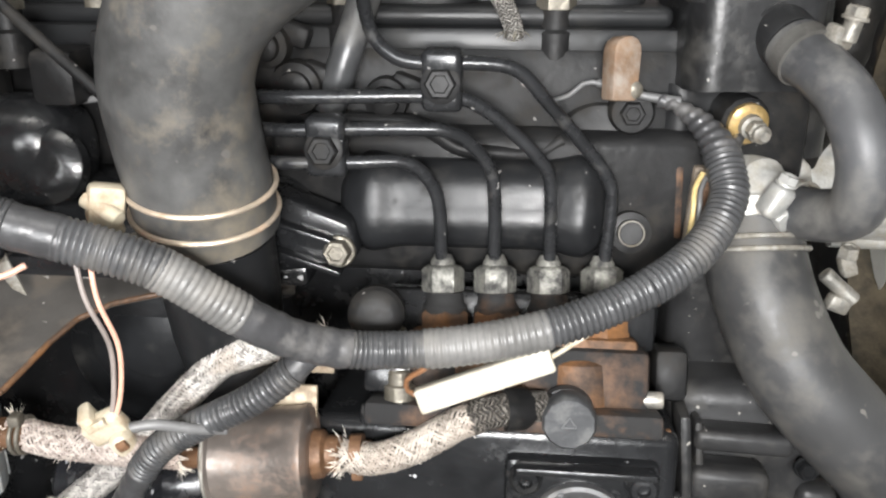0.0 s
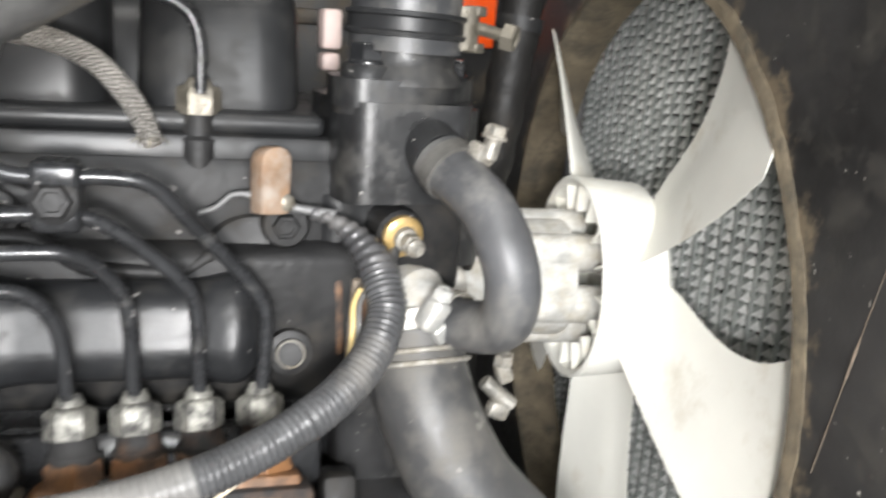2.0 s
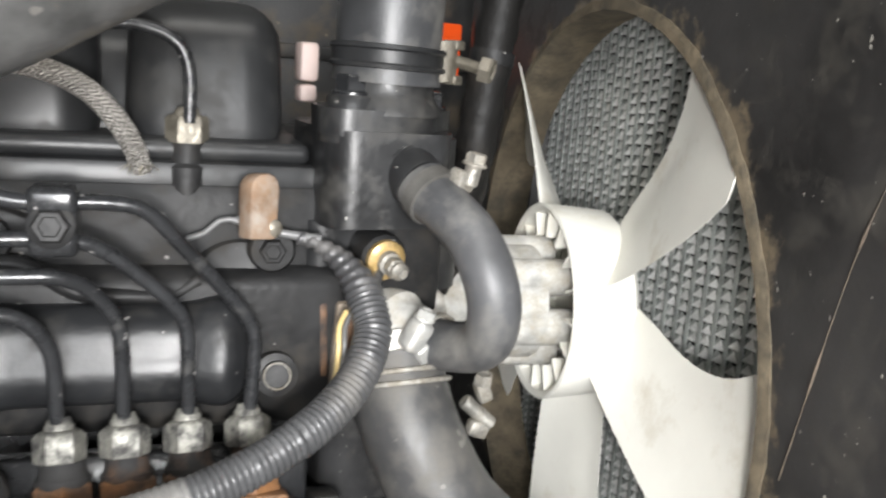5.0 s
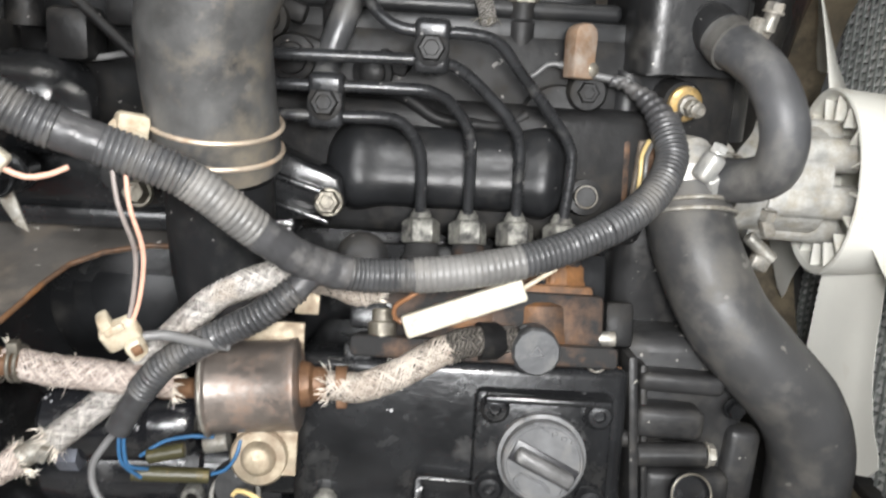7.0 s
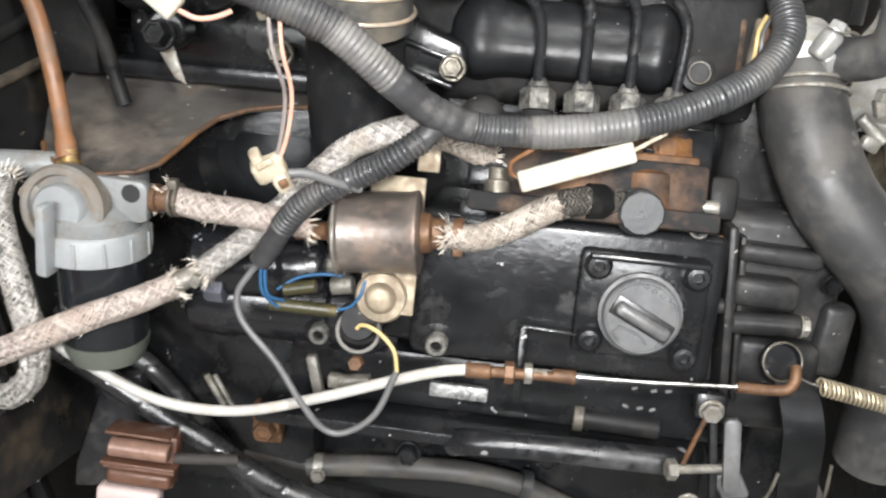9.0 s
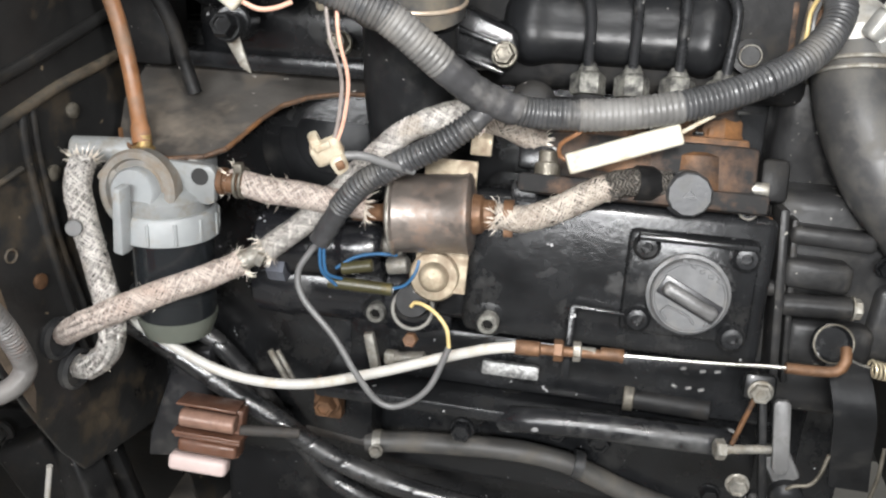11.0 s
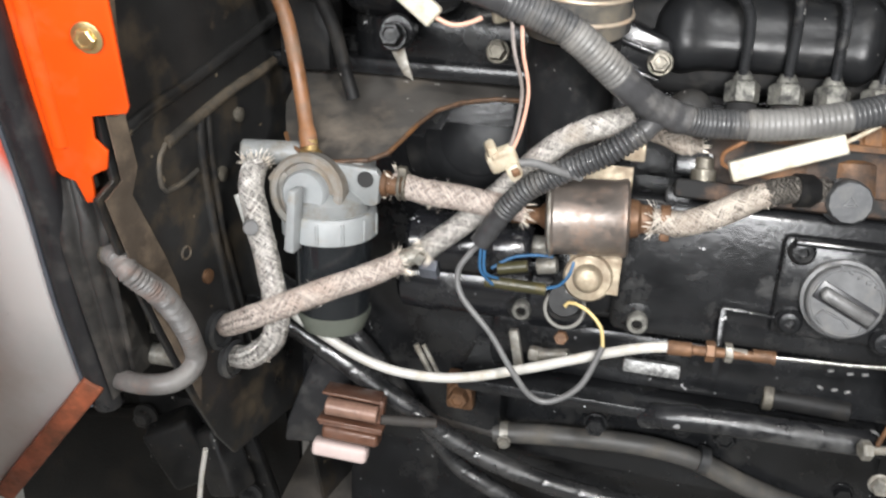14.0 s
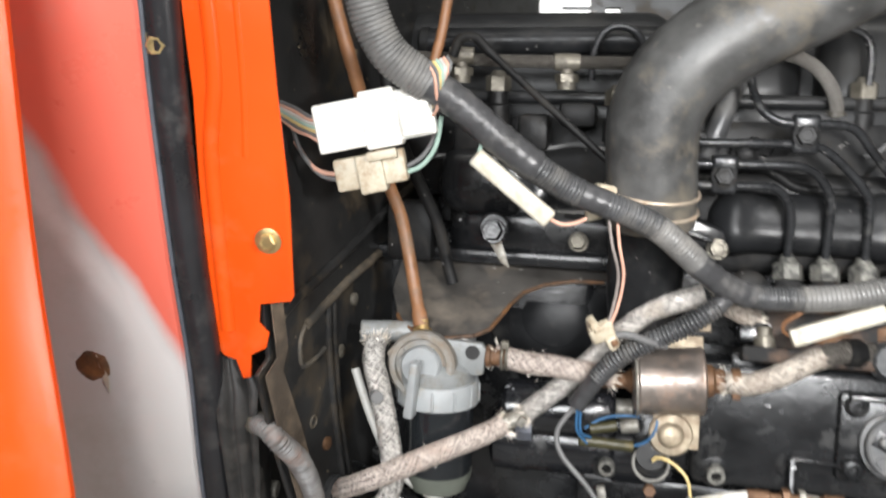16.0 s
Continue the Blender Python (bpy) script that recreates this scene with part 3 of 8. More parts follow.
DARKPL = mat("worn_dark_grey_bolt", (0.05, 0.052, 0.055), 0.45, 0.2, 0.2, 80, 0.1, 400, (0.13, 0.13, 0.125), 0.35, 80)
engine = thing("engine_block", (0, 0.55, 0.55), "black painted diesel engine block with dusty cylinder head", "engine")
bm = B()
box(bm, (-0.03, 0.625, 0.80), (0.50, 0.27, 0.56), (0, 0, YAW), 0.012)
part("crankcase", bm, BLACK, engine)
bm = B()
box(bm, (-0.04, 0.60, 1.112), (0.50, 0.28, 0.075), (0, 0, YAW), 0.008)
part("cylinder_head", bm, DUSTY, engine, "dusty black cylinder head")
bm = B()
box(bm, (-0.04, 0.60, 1.149), (0.48, 0.274, 0.020), (0, 0, YAW), 0.004)
part("head_flange", bm, SATIN, engine)
# side of the crankcase below the pump
bm = B()
box(bm, (0.0, 0.44, 0.835), (0.30, 0.09, 0.045), (0, 0, YAW), 0.008)
part("side_rail", bm, BLACK, engine)
bm = B()
box(bm, (-0.02, 0.425, 0.805), (0.30, 0.10, 0.010), (0, 0, YAW), 0.003)
part("side_ledge", bm, BLACK, engine)
bm = B()
box(bm, (0.0, 0.485, 0.74), (0.34, 0.03, 0.12), (0, 0, YAW), 0.01)
part("skirt", bm, BLACK, engine)
bm = B()
sweep(bm, [(-0.036, 0.384, 0.800), (-0.020, 0.376, 0.806), (0.02, 0.372, 0.8085), (0.07, 0.367, 0.8095), (0.106, 0.364, 0.8100), (0.115, 0.368, 0.809)], 0.0092, 16)
part("oil_gallery", bm, STREAKED, engine, "scratched glossy black oil tube with reflections painted in")
bolts(engine, [((-0.066, 0.418, 0.768), 0.014, 0.010), ((0.045, 0.470, 0.738), 0.016, 0.012), ((0.01, 0.470, 0.742), 0.014, 0.010),
               ((0.118, 0.398, 0.745), 0.012, 0.008), ((-0.055, 0.47, 0.75), 0.012, 0.008)], SIDE, BLACK)

bm = B()
box(bm, (-0.034, 0.391, 0.836), (0.040, 0.008, 0.010), (-12, 0, YAW), 0.0015)
part("number_pad", bm, mat("scratched_bare_pad", (0.40, 0.40, 0.39), 0.4, 0.5, 0.4, 220, 0.3, 500, (0.05, 0.05, 0.05), 0.5, 160), engine, "scratched bright machined pad")

bm = B()
for x, z in ((0.072, 0.8510), (0.081, 0.8507), (0.089, 0.8505), (0.076, 0.8645), (0.088, 0.8640), (0.097, 0.8650)):
    box(bm, (x, 0.3605 - 0.1 * (x - 0.07), z), (0.0042, 0.0020, 0.0022), (0, 25 * math.sin(x * 900), YAW), 0.0007, 1)
part("cast_mark", bm, mat("chipped_white_mark", (0.26, 0.26, 0.255), 0.4, 0.3, 0.4, 300, 0.2, 400, (0.03, 0.03, 0.03), 0.4, 300), engine, "chipped bright cast marks", stuff=True)

# valve cover: two swelling bays with a waist between them
cover = thing("valve_cover", (-0.03, 0.60, 1.157), "satin black pressed valve cover with rounded bays", "valve cover")
for x, y, w in ((0.082, 0.575, 0.082), (-0.01, 0.585, 0.082), (-0.20, 0.60, 0.26)):
    bm = B()
    box(bm, (x, y, 1.197), (w, 0.22, 0.085), (0, 0, YAW), 0.022, 5, (0.95, 0.86))
    part("cover_bay", bm, SATIN, cover)
bm = B()
box(bm, (-0.06, 0.61, 1.190), (0.34, 0.20, 0.07), (0, 0, YAW), 0.018, 4, (0.96, 0.84))
part("cover_body", bm, SATIN, cover)
bm = B()
box(bm, (-0.06, 0.60, 1.164), (0.39, 0.264, 0.011), (0, 0, YAW), 0.0045, 3)
part("flange", bm, SATIN, cover)

# pump side cover: glossy swelling over a flat plate
pcover = thing("side_cover", (0.02, 0.44, 1.03), "glossy black rounded side cover bolted to the engine", "cover")
bm = B()
box(bm, (0.025, 0.462, 1.065), (0.24, 0.045, 0.085), (0, 0, YAW), 0.010, 3)
cyl(bm, (0.087, 0.462, 1.092), (0.084, 0.439, 1.097), 0.026, 32)
part("base_plate", bm, DUSTY, pcover)
bm = B()
L0 = 0.152


def swell(s):
    end = min(s, L0 - s)
    r = 0.0258 * math.sqrt(max(0.0, 1 - (1 - min(1.0, end / 0.020)) ** 2)) + 0.0005
    return r + 0.0034 * math.exp(-((end - 0.020) / 0.011) ** 2)


sweep(bm, [(-0.057, 0.4515, 1.0655), (-0.02, 0.448, 1.0655), (0.03, 0.443, 1.0655), (0.0945, 0.4365, 1.0655)], swell, 40, 0.0022, lambda s, a: -0.0022 * math.cos(4 * (a - 0.5)) * min(1.0, min(s, L0 - s) / 0.02))
part("swelling", bm, GLOSS, pcover, "glossy black swelling with bulging ends", smooth=80)
bm = B()
sweep(bm, [(-0.052, 0.4435, 1.1120), (-0.018, 0.4415, 1.1115), (-0.004, 0.4410, 1.1050), (0.008, 0.4405, 1.0975), (0.025, 0.4400, 1.0950), (0.050, 0.4400, 1.0945), (0.064, 0.4395, 1.1020)], 0.0042, 12)
part("pressed_ridge", bm, DUSTY, pcover)
bolts(pcover, [((-0.054, 0.412, 1.049), 0.0125, 0.011)], (-0.1, -0.97, 0.2), DARKSTEEL, "dull zinc bolt")
BX = V(-0.1, -0.97, 0.2).normalized()
bm = B()
lathe(bm, V(0.100, 0.4225, 1.0555), BX, [(-0.006, 0.0115), (0.001, 0.0110), (0.0015, 0.0075), (0.0048, 0.0072), (0.0052, 0.0064), (0.0046, 0.0058)], 32)
rimmed = part("bolt", bm, DUSTY, pcover)
bm = B()
ring_torus(bm, V(0.100, 0.4225, 1.0555) + BX * 0.0050, BX, 0.0066, 0.0005)
part("bare_rim", bm, STEEL, rimmed, "bare worn rim")
bm = B()
plate(bm, [(-0.036, 0.018), (-0.030, 0.024), (0.012, 0.008), (0.016, -0.010), (0.0, -0.018), (-0.036, -0.022)], 0.022,
      Matrix.Translation((-0.060, 0.414, 1.056)) @ Euler((0, 0, radians(YAW))).to_matrix().to_4x4(), 0.003)
for k in (-0.012, 0.004):
    box(bm, (-0.072, 0.413, 1.056 + k), (0.04, 0.012, 0.003), (0, 18, YAW), 0.001)
part("ribbed_lug", bm, BLACK, pcover)

# ---- injection pump and the case below ----
pump = thing("injection_pump", (0.03, 0.40, 0.95), "injection pump with rusty top flange and black case", "injection pump")
bm = B()
box(bm, (0.042, 0.404, 0.983), (0.130, 0.056, 0.034), (LEANP, 0, YAW), 0.004)
part("pump_body", bm, FLAKED, pump, "black pump body flaking to rust")
bm = B()
box(bm, (0.036, 0.381, 0.972), (0.148, 0.05, 0.012), (LEANP, 0, YAW), 0.003)
part("pump_flange", bm, FLAKED, pump, "black flange flaking to rust")
bm = B()
box(bm, (0.03, 0.415, 0.914), (0.190, 0.098, 0.096), (LEANC, 0, YAW), 0.007, 3)
part("case", bm, BLACK, pump)
bm = B()
box(bm, (0.071, 0.366, 0.921), (0.078, 0.024, 0.066), (LEANC, 0, YAW), 0.004, 2)
box(bm, (0.071, 0.354, 0.953), (0.070, 0.010, 0.004), (LEANC, 0, YAW), 0.0015)
part("filler_boss", bm, BLACK, pump)
for x, z in ((0.042, 0.946), (0.1, 0.945), (0.041, 0.900), (0.098, 0.895)):
    y = 0.351 + (z - 0.925) * 0.12 - (x - 0.07) * 0.1
    bm = B()
    lathe(bm, (x, y + 0.004, z), OUT, [(0, 0.0085), (0.004, 0.0085), (0.005, 0.0075), (0.0075, 0.0062), (0.0078, 0.0035), (0.0045, 0.003)], 18)
    part("socket_screw", bm, BLACK, pump)
bm = B()
lathe(bm, (-0.022, 0.376, 0.987), UPP, [(-0.012, 0.008), (0.002, 0.008), (0.003, 0.006), (0.009, 0.006), (0.010, 0.005), (0.010, 0.003)], 16)
part("stud_nut", bm, DARKSTEEL, pump)
bm = B()
lathe(bm, (0.101, 0.374, 0.970), OUT, [(-0.010, 0.0090), (0.002, 0.0090), (0.003, 0.0066), (0.008, 0.0066), (0.0088, 0.0058), (0.0088, 0.0036), (0.004, 0.0034)], 24)
sock = part("socket_screw", bm, BLACK, pump)
bm = B()
ring_torus(bm, V(0.101, 0.374, 0.970) + OUT * 0.0086, OUT, 0.0056, 0.0007)
part("bare_rim", bm, STEEL, sock, "bare worn rim")
bm = B()
box(bm, (0.101, 0.380, 0.960), (0.034, 0.022, 0.008), (LEANP, 0, YAW), 0.0015)
part("rust_pad", bm, RUST, pump, "rusty bare pad")
bm = B()
box(bm, (0.024, 0.386, 0.9905), (0.036, 0.016, 0.015), (LEANP, 0, YAW), 0.003)
part("rust_pad", bm, RUST, pump, "rusty bare pad")
bm = B()
box(bm, (-0.028, 0.384, 0.9905), (0.024, 0.014, 0.015), (LEANP, 0, YAW), 0.0025)
part("clamp_block", bm, BLACK, pump)
bm = B()
lathe(bm, (0.087, 0.390, 0.968), UPP, [(0, 0.0130), (0.018, 0.0124), (0.024, 0.0100), (0.027, 0.0060), (0.0275, 0.002)], 28)
part("rust_dome", bm, RUST, pump, "rusty domed boss")
bm = B()
box(bm, (-0.034, 0.385, 0.968), (0.018, 0.012, 0.012), (LEANP, 0, YAW), 0.0025)
part("clamp_block", bm, BLACK, pump)
bm = B()
box(bm, (0.124, 0.412, 0.978), (0.018, 0.030, 0.028), (LEANP, 0, YAW), 0.004)
part("clamp_block", bm, DUSTY, pump)
bm = B()
cyl(bm, (0.080, 0.376, 0.9815), (0.0995, 0.3735, 0.9825), 0.0046, 16)
stud = part("cross_stud", bm, RUSTNUT, pump, "rusty cross stud")
bm = B()
cyl(bm, (0.0985, 0.3735, 0.9825), (0.1115, 0.372, 0.983), 0.0044, 16)
part("stud_end", bm, STEEL, stud, "pale bare stud end")
# delivery valve holders under the union nuts
NUTX = (0.0, 0.0275, 0.0555, 0.0835)
for i, x in enumerate(NUTX):
    p = V(x + 0.001, 0.411 - 0.04 * x, 1.026)
    bm = B()
    lathe(bm, p - UPP * 0.020, UPP, [(-0.010, 0.0145), (0.0, 0.0145), (0.001, 0.0138), (0.009, 0.0138), (0.011, 0.0118)], 6, True)
    part("delivery_valve", bm, RUST, pump, "rust-stained delivery valve holder")
    bm = B()
    lathe(bm, p - UPP * 0.012, UPP, [(0, 0.0118), (0.0045, 0.0120), (0.006, 0.0104), (0.012, 0.0095)], 20)
    part("valve_neck", bm, FLAKED, pump)
bm = B()
box(bm, (0.04, 0.425, 1.005), (0.15, 0.03, 0.03), (LEANP, 0, YAW), 0.004)
part("valve_block", bm, BLACK, pump)
bm = B()
box(bm, (0.042, 0.400, 1.001), (0.118, 0.026, 0.012), (LEANP, 0, YAW), 0.003)
part("valve_ledge", bm, RUST, pump, "rusty ledge below the valve holders")
for x in (-0.024, 0.014, 0.042, 0.07):
    bm = B()
    hexhead(bm, (x, 0.397 - x * 0.04, 1.004), UPP, 0.0085, 0.007)
    part("ledge_bolt", bm, DARKSTEEL if x < 0 else BLACK, pump)
bm = B()
lathe(bm, (0.071, 0.386, 0.976), UPP, [(-0.01, 0.0205), (0.020, 0.0195), (0.0225, 0.0165), (0.0235, 0.010)], 32)
lathe(bm, (0.0815, 0.396, 0.992), UPP, [(-0.02, 0.0125), (0.008, 0.0120), (0.010, 0.0105)], 24)
lathe(bm, (0.0815, 0.399, 1.001), UPP, [(0, 0.0112), (0.010, 0.0112), (0.012, 0.0095)], 6)
part("inlet_boss", bm, RUST, pump, "orange-brown rusty inlet boss")
bm = B()
lathe(bm, (0.062, 0.368, 0.979), OUT, [(0, 0.0140), (0.006, 0.0140), (0.0068, 0.0128)], 28)
lathe(bm, (0.062, 0.361, 0.981), OUT, [(0, 0.0136), (0.0105, 0.0134), (0.0122, 0.0122)], 12, True)
banjo = part("banjo_bolt", bm, DARKPL, pump, "black banjo bolt with worn face")
bm = B()
for d in (90, 210, 330):
    a, c = radians(d), radians(d + 120)
    pa, pc = V(0.0042 * math.cos(a), 0.0034 * math.sin(a), 0), V(0.0042 * math.cos(c), 0.0034 * math.sin(c), 0)
    t = B()
    cyl(t, pa, pc, 0.0004, 6)
    merge(bm, t, Matrix.Translation(V(0.062, 0.361, 0.981) + OUT * 0.0123) @ frame_of(OUT))
part("stamped_mark", bm, CAPM, banjo)
bm = B()
cyl(bm, (-0.034, 0.402, 1.019), (-0.034, 0.386, 1.024), 0.0145, 24)
lathe(bm, (-0.034, 0.383, 1.0248), (0, -0.96, 0.28), [(0, 0.0135), (0.002, 0.0120), (0.0032, 0.0085), (0.0036, 0.003)], 24)
part("round_plug", bm, DUSTY, pump)

DARKPL2 = mat("scuffed_grip_plastic", (0.11, 0.11, 0.11), 0.35, 0.1, 0.4, 90, 0.15, 400, (0.30, 0.30, 0.29), 0.26, 80)
cap = thing("oil_filler_cap", (0.069, 0.345, 0.922), "round dark grey plastic oil filler cap with grip bar", "oil cap")
CU = OUT.cross(V(1, 0, 0)).normalized() * -1
CX = CU.cross(OUT).normalized()
CM = Matrix((CX, CU, OUT)).transposed().to_4x4()
CP = Matrix.Translation(V(0.069, 0.353, 0.920) + OUT * 0.0142) @ CM
bm = B()
lathe(bm, (0.069, 0.353, 0.920), OUT, [(0, 0.0250), (0.006, 0.0250), (0.0065, 0.0228), (0.0135, 0.0226), (0.0148, 0.0214), (0.0148, 0.0206), (0.0142, 0.0201)], 48)
disc = part("disc", bm, CAPM, cap)
bm = B()
t = B()
box(t, (0.0, 0.001, 0.0045), (0.035, 0.0080, 0.010), (0, 0, -27), 0.003, 3)
merge(bm, t, CP)
part("grip_bar", bm, DARKPL2, cap, "worn grip bar")


# dark raised pad stands in for the shade of a recess
bm = B()
t = B()
box(t, (0.0, 0.001, 0.0006), (0.0385, 0.0125, 0.0016), (0, 0, -27), 0.0006, 2)
merge(bm, t, CP)
part("grip_shade_pad", bm, SEAL, disc, "dark pad painting the shaded recess round the grip")

bm = B()
for k in range(6):
    t = B()
    box(t, (-0.016 + k * 0.0052, -0.0115 - 0.0026 * k, 0.0005), (0.0032, 0.0018, 0.0012), (0, 0, -27 + (k % 3) * 20), 0.0003, 1)
    merge(bm, t, CP)
for a, c in (((-0.004, 0.016), (0.0, 0.011)), ((0.0, 0.011), (0.012, 0.006)), ((0.012, 0.006), (0.016, 0.010)), ((0.016, 0.010), (0.012, 0.015)), ((-0.010, 0.017), (-0.013, 0.012))):
    t = B()
    d = math.degrees(math.atan2(c[1] - a[1], c[0] - a[0]))
    box(t, ((a[0] + c[0]) / 2, (a[1] + c[1]) / 2, 0.0005), (math.dist(a, c), 0.0014, 0.0012), (0, 0, d), 0.0003, 1)
    merge(bm, t, CP)
part("raised_marks", bm, CAPM, disc, stuff=True)

# gear case on the fan side
gear = thing("gear_case", (0.16, 0.42, 0.80), "dusty black cast gear case with ribs and bosses", "gear case")
GEARM = mat("dusty_grey_black_casting", (0.020, 0.020, 0.0205), 0.40, 0, 0.45, 26, 0.14, 140, (0.046, 0.043, 0.038), 0.36, 36, spec=0.32, wear=(0.24, 0.23, 0.21), wamount=0.26, wscale=170, dent=0.12)
bm = B()
box(bm, (0.172, 0.452, 0.895), (0.085, 0.12, 0.155), (LEANC * 0.5, 0, YAW), 0.012, 3)
box(bm, (0.165, 0.47, 1.01), (0.065, 0.08, 0.10), (0, 0, YAW), 0.012, 3)
part("case_body", bm, GEARM, gear)
for x, y, w, d, h in ((0.1335, 0.398, 0.0060, 0.060, 0.125), (0.1425, 0.402, 0.0045, 0.050, 0.110)):
    bm = B()
    box(bm, (x, y, 0.905), (w, d, h), (LEANC, -5, YAW), 0.0022, 2)
    part("flange_rib", bm, GEARM, gear)
bm = B()
box(bm, (0.160, 0.388, 0.951), (0.052, 0.020, 0.012), (LEANC, 2, YAW), 0.004, 3)
part("top_step", bm, GEARM, gear)
bm = B()
box(bm, (0.153, 0.384, 0.9275), (0.042, 0.024, 0.019), (LEANC, 2, YAW), 0.005, 3)
part("square_boss", bm, GEARM, gear)
bm = B()
box(bm, (0.169, 0.384, 0.880), (0.054, 0.022, 0.030), (LEANC, 2, YAW), 0.006, 3)
box(bm, (0.205, 0.390, 0.895), (0.022, 0.020, 0.050), (LEANC, 4, YAW), 0.006, 3)
part("lower_boss", bm, GEARM, gear)
bm = B()
cyl(bm, (0.133, 0.375, 0.9085), (0.175, 0.371, 0.9105), 0.0072, 22)
part("round_boss", bm, GEARM, gear)
bm = B()
cyl(bm, (0.110, 0.379, 0.9180), (0.134, 0.377, 0.9180), 0.0055, 18)
part("round_boss", bm, GEARM, gear)
bolts(gear, [((0.175, 0.371, 0.9105), 0.0115, 0.006)], (1, -0.1, 0.03), STEEL)
bolts(gear, [((0.196, 0.384, 0.935), 0.010, 0.006), ((0.195, 0.385, 0.83), 0.012, 0.008), ((0.150, 0.40, 0.80), 0.012, 0.008)], SIDE, BLACK)
# black block added below the case to close a dark gap from the camera
bm = B()
box(bm, (0.185, 0.530, 0.745), (0.13, 0.10, 0.20), (0, 0, YAW), 0.010, 2)
part("gap_block", bm, BLACK, gear)
bm = B()
lathe(bm, (0.164, 0.362, 0.890), (0, -0.95, 0.3), [(0, 0.0130), (0.004, 0.0130), (0.005, 0.0112), (0.001, 0.0098)], 28)
part("lever_boss", bm, BLACK, gear)
bm = B()
ring_torus(bm, V(0.164, 0.362, 0.890) + V(0, -0.95, 0.3) * 0.0045, (0, -0.95, 0.3), 0.0121, 0.0007)
part("boss_rim", bm, DARKSTEEL, gear, "bare rim of the lever boss")

lever = thing("throttle_lever", (0.17, 0.35, 0.86), "black bent throttle lever with pivot bolts", "lever")
bm = B()
ribbon(bm, [(0.172, 0.356, 0.880), (0.174, 0.346, 0.872), (0.177, 0.339, 0.857), (0.181, 0.342, 0.843), (0.188, 0.352, 0.815), (0.196, 0.362, 0.785)], (0.0125, -0.0015, 0.0), 0.003)
part("arm", bm, GLOSS, lever)
bm = B()
box(bm, (0.1315, 0.352, 0.818), (0.0050, 0.008, 0.100), (-8, -8, YAW), 0.0012)
box(bm, (0.1225, 0.352, 0.860), (0.020, 0.006, 0.018), (-10, 0, YAW), 0.004)
part("bracket", bm, GREASY, lever)
PALEBAR = mat("worn_grey_lever_paint", (0.16, 0.16, 0.16), 0.38, 0.3, 0.25, 40, 0.1, 300, (0.07, 0.066, 0.06), 0.35, 60)
bm = B()
plate(bm, [(-0.0052, -0.022), (-0.003, -0.0255), (0.003, -0.0255), (0.0052, -0.022), (0.0052, 0.022), (0.003, 0.0245), (-0.003, 0.0245), (-0.0052, 0.022)], 0.005,
      Matrix.Translation((0.1395, 0.343, 0.8300)) @ Euler((radians(-8), radians(-7), radians(YAW))).to_matrix().to_4x4(), 0.001)
part("link_bar", bm, PALEBAR, lever, "pale grey link bar")
bm = B()
cyl(bm, (0.1195, 0.346, 0.856), (0.1105, 0.346, 0.820), 0.0017, 10)
part("rusty_strip", bm, RUST, lever, "thin rusty rod")
for a, c, r, head in (((0.106, 0.345, 0.8165), (0.141, 0.349, 0.8175), 0.0030, 0.0120), ((0.117, 0.347, 0.7675), (0.150, 0.352, 0.769), 0.0034, 0.0115)):
    bm = B()
    cyl(bm, a, c, r, 14)
    sb = part("stop_bolt", bm, STEEL, lever, "pale zinc stop bolt")
    bm = B()
    hexhead(bm, a, (-1, -0.1, 0), head, 0.006, 0, False)
    part("bolt_head", bm, STEEL, sb)
bm = B()
box(bm, (0.138, 0.353, 0.768), (0.014, 0.012, 0.018), (-8, 0, YAW), 0.003)
box(bm, (0.148, 0.356, 0.800), (0.018, 0.006, 0.022), (-8, -30, YAW), 0.003)
part("stop_block", bm, PALEBAR, lever)
bolts(lever, [((0.1225, 0.348, 0.859), 0.0115, 0.006), ((0.1195, 0.348, 0.7895), 0.0115, 0.007)], SIDE, STEEL)
bm = B()
lathe(bm, (0.1525, 0.352, 0.783), SIDE, [(0, 0.0110), (0.006, 0.0105), (0.009, 0.0075), (0.010, 0.004)], 24)
part("pivot_knob", bm, GLOSS, lever)
for pts in ([(0.147, 0.346, 0.786), (0.153, 0.344, 0.794), (0.163, 0.343, 0.797), (0.168, 0.343, 0.806), (0.171, 0.344, 0.820)],
            [(0.190, 0.352, 0.760), (0.202, 0.350, 0.776), (0.2065, 0.349, 0.800), (0.206, 0.349, 0.825)],
            [(0.160, 0.352, 0.760), (0.176, 0.351, 0.764), (0.196, 0.350, 0.774)]):
    bm = B()
    sweep(bm, pts, 0.0013, 10, 0.002)
    part("bent_rod", bm, DARKSTEEL, lever)

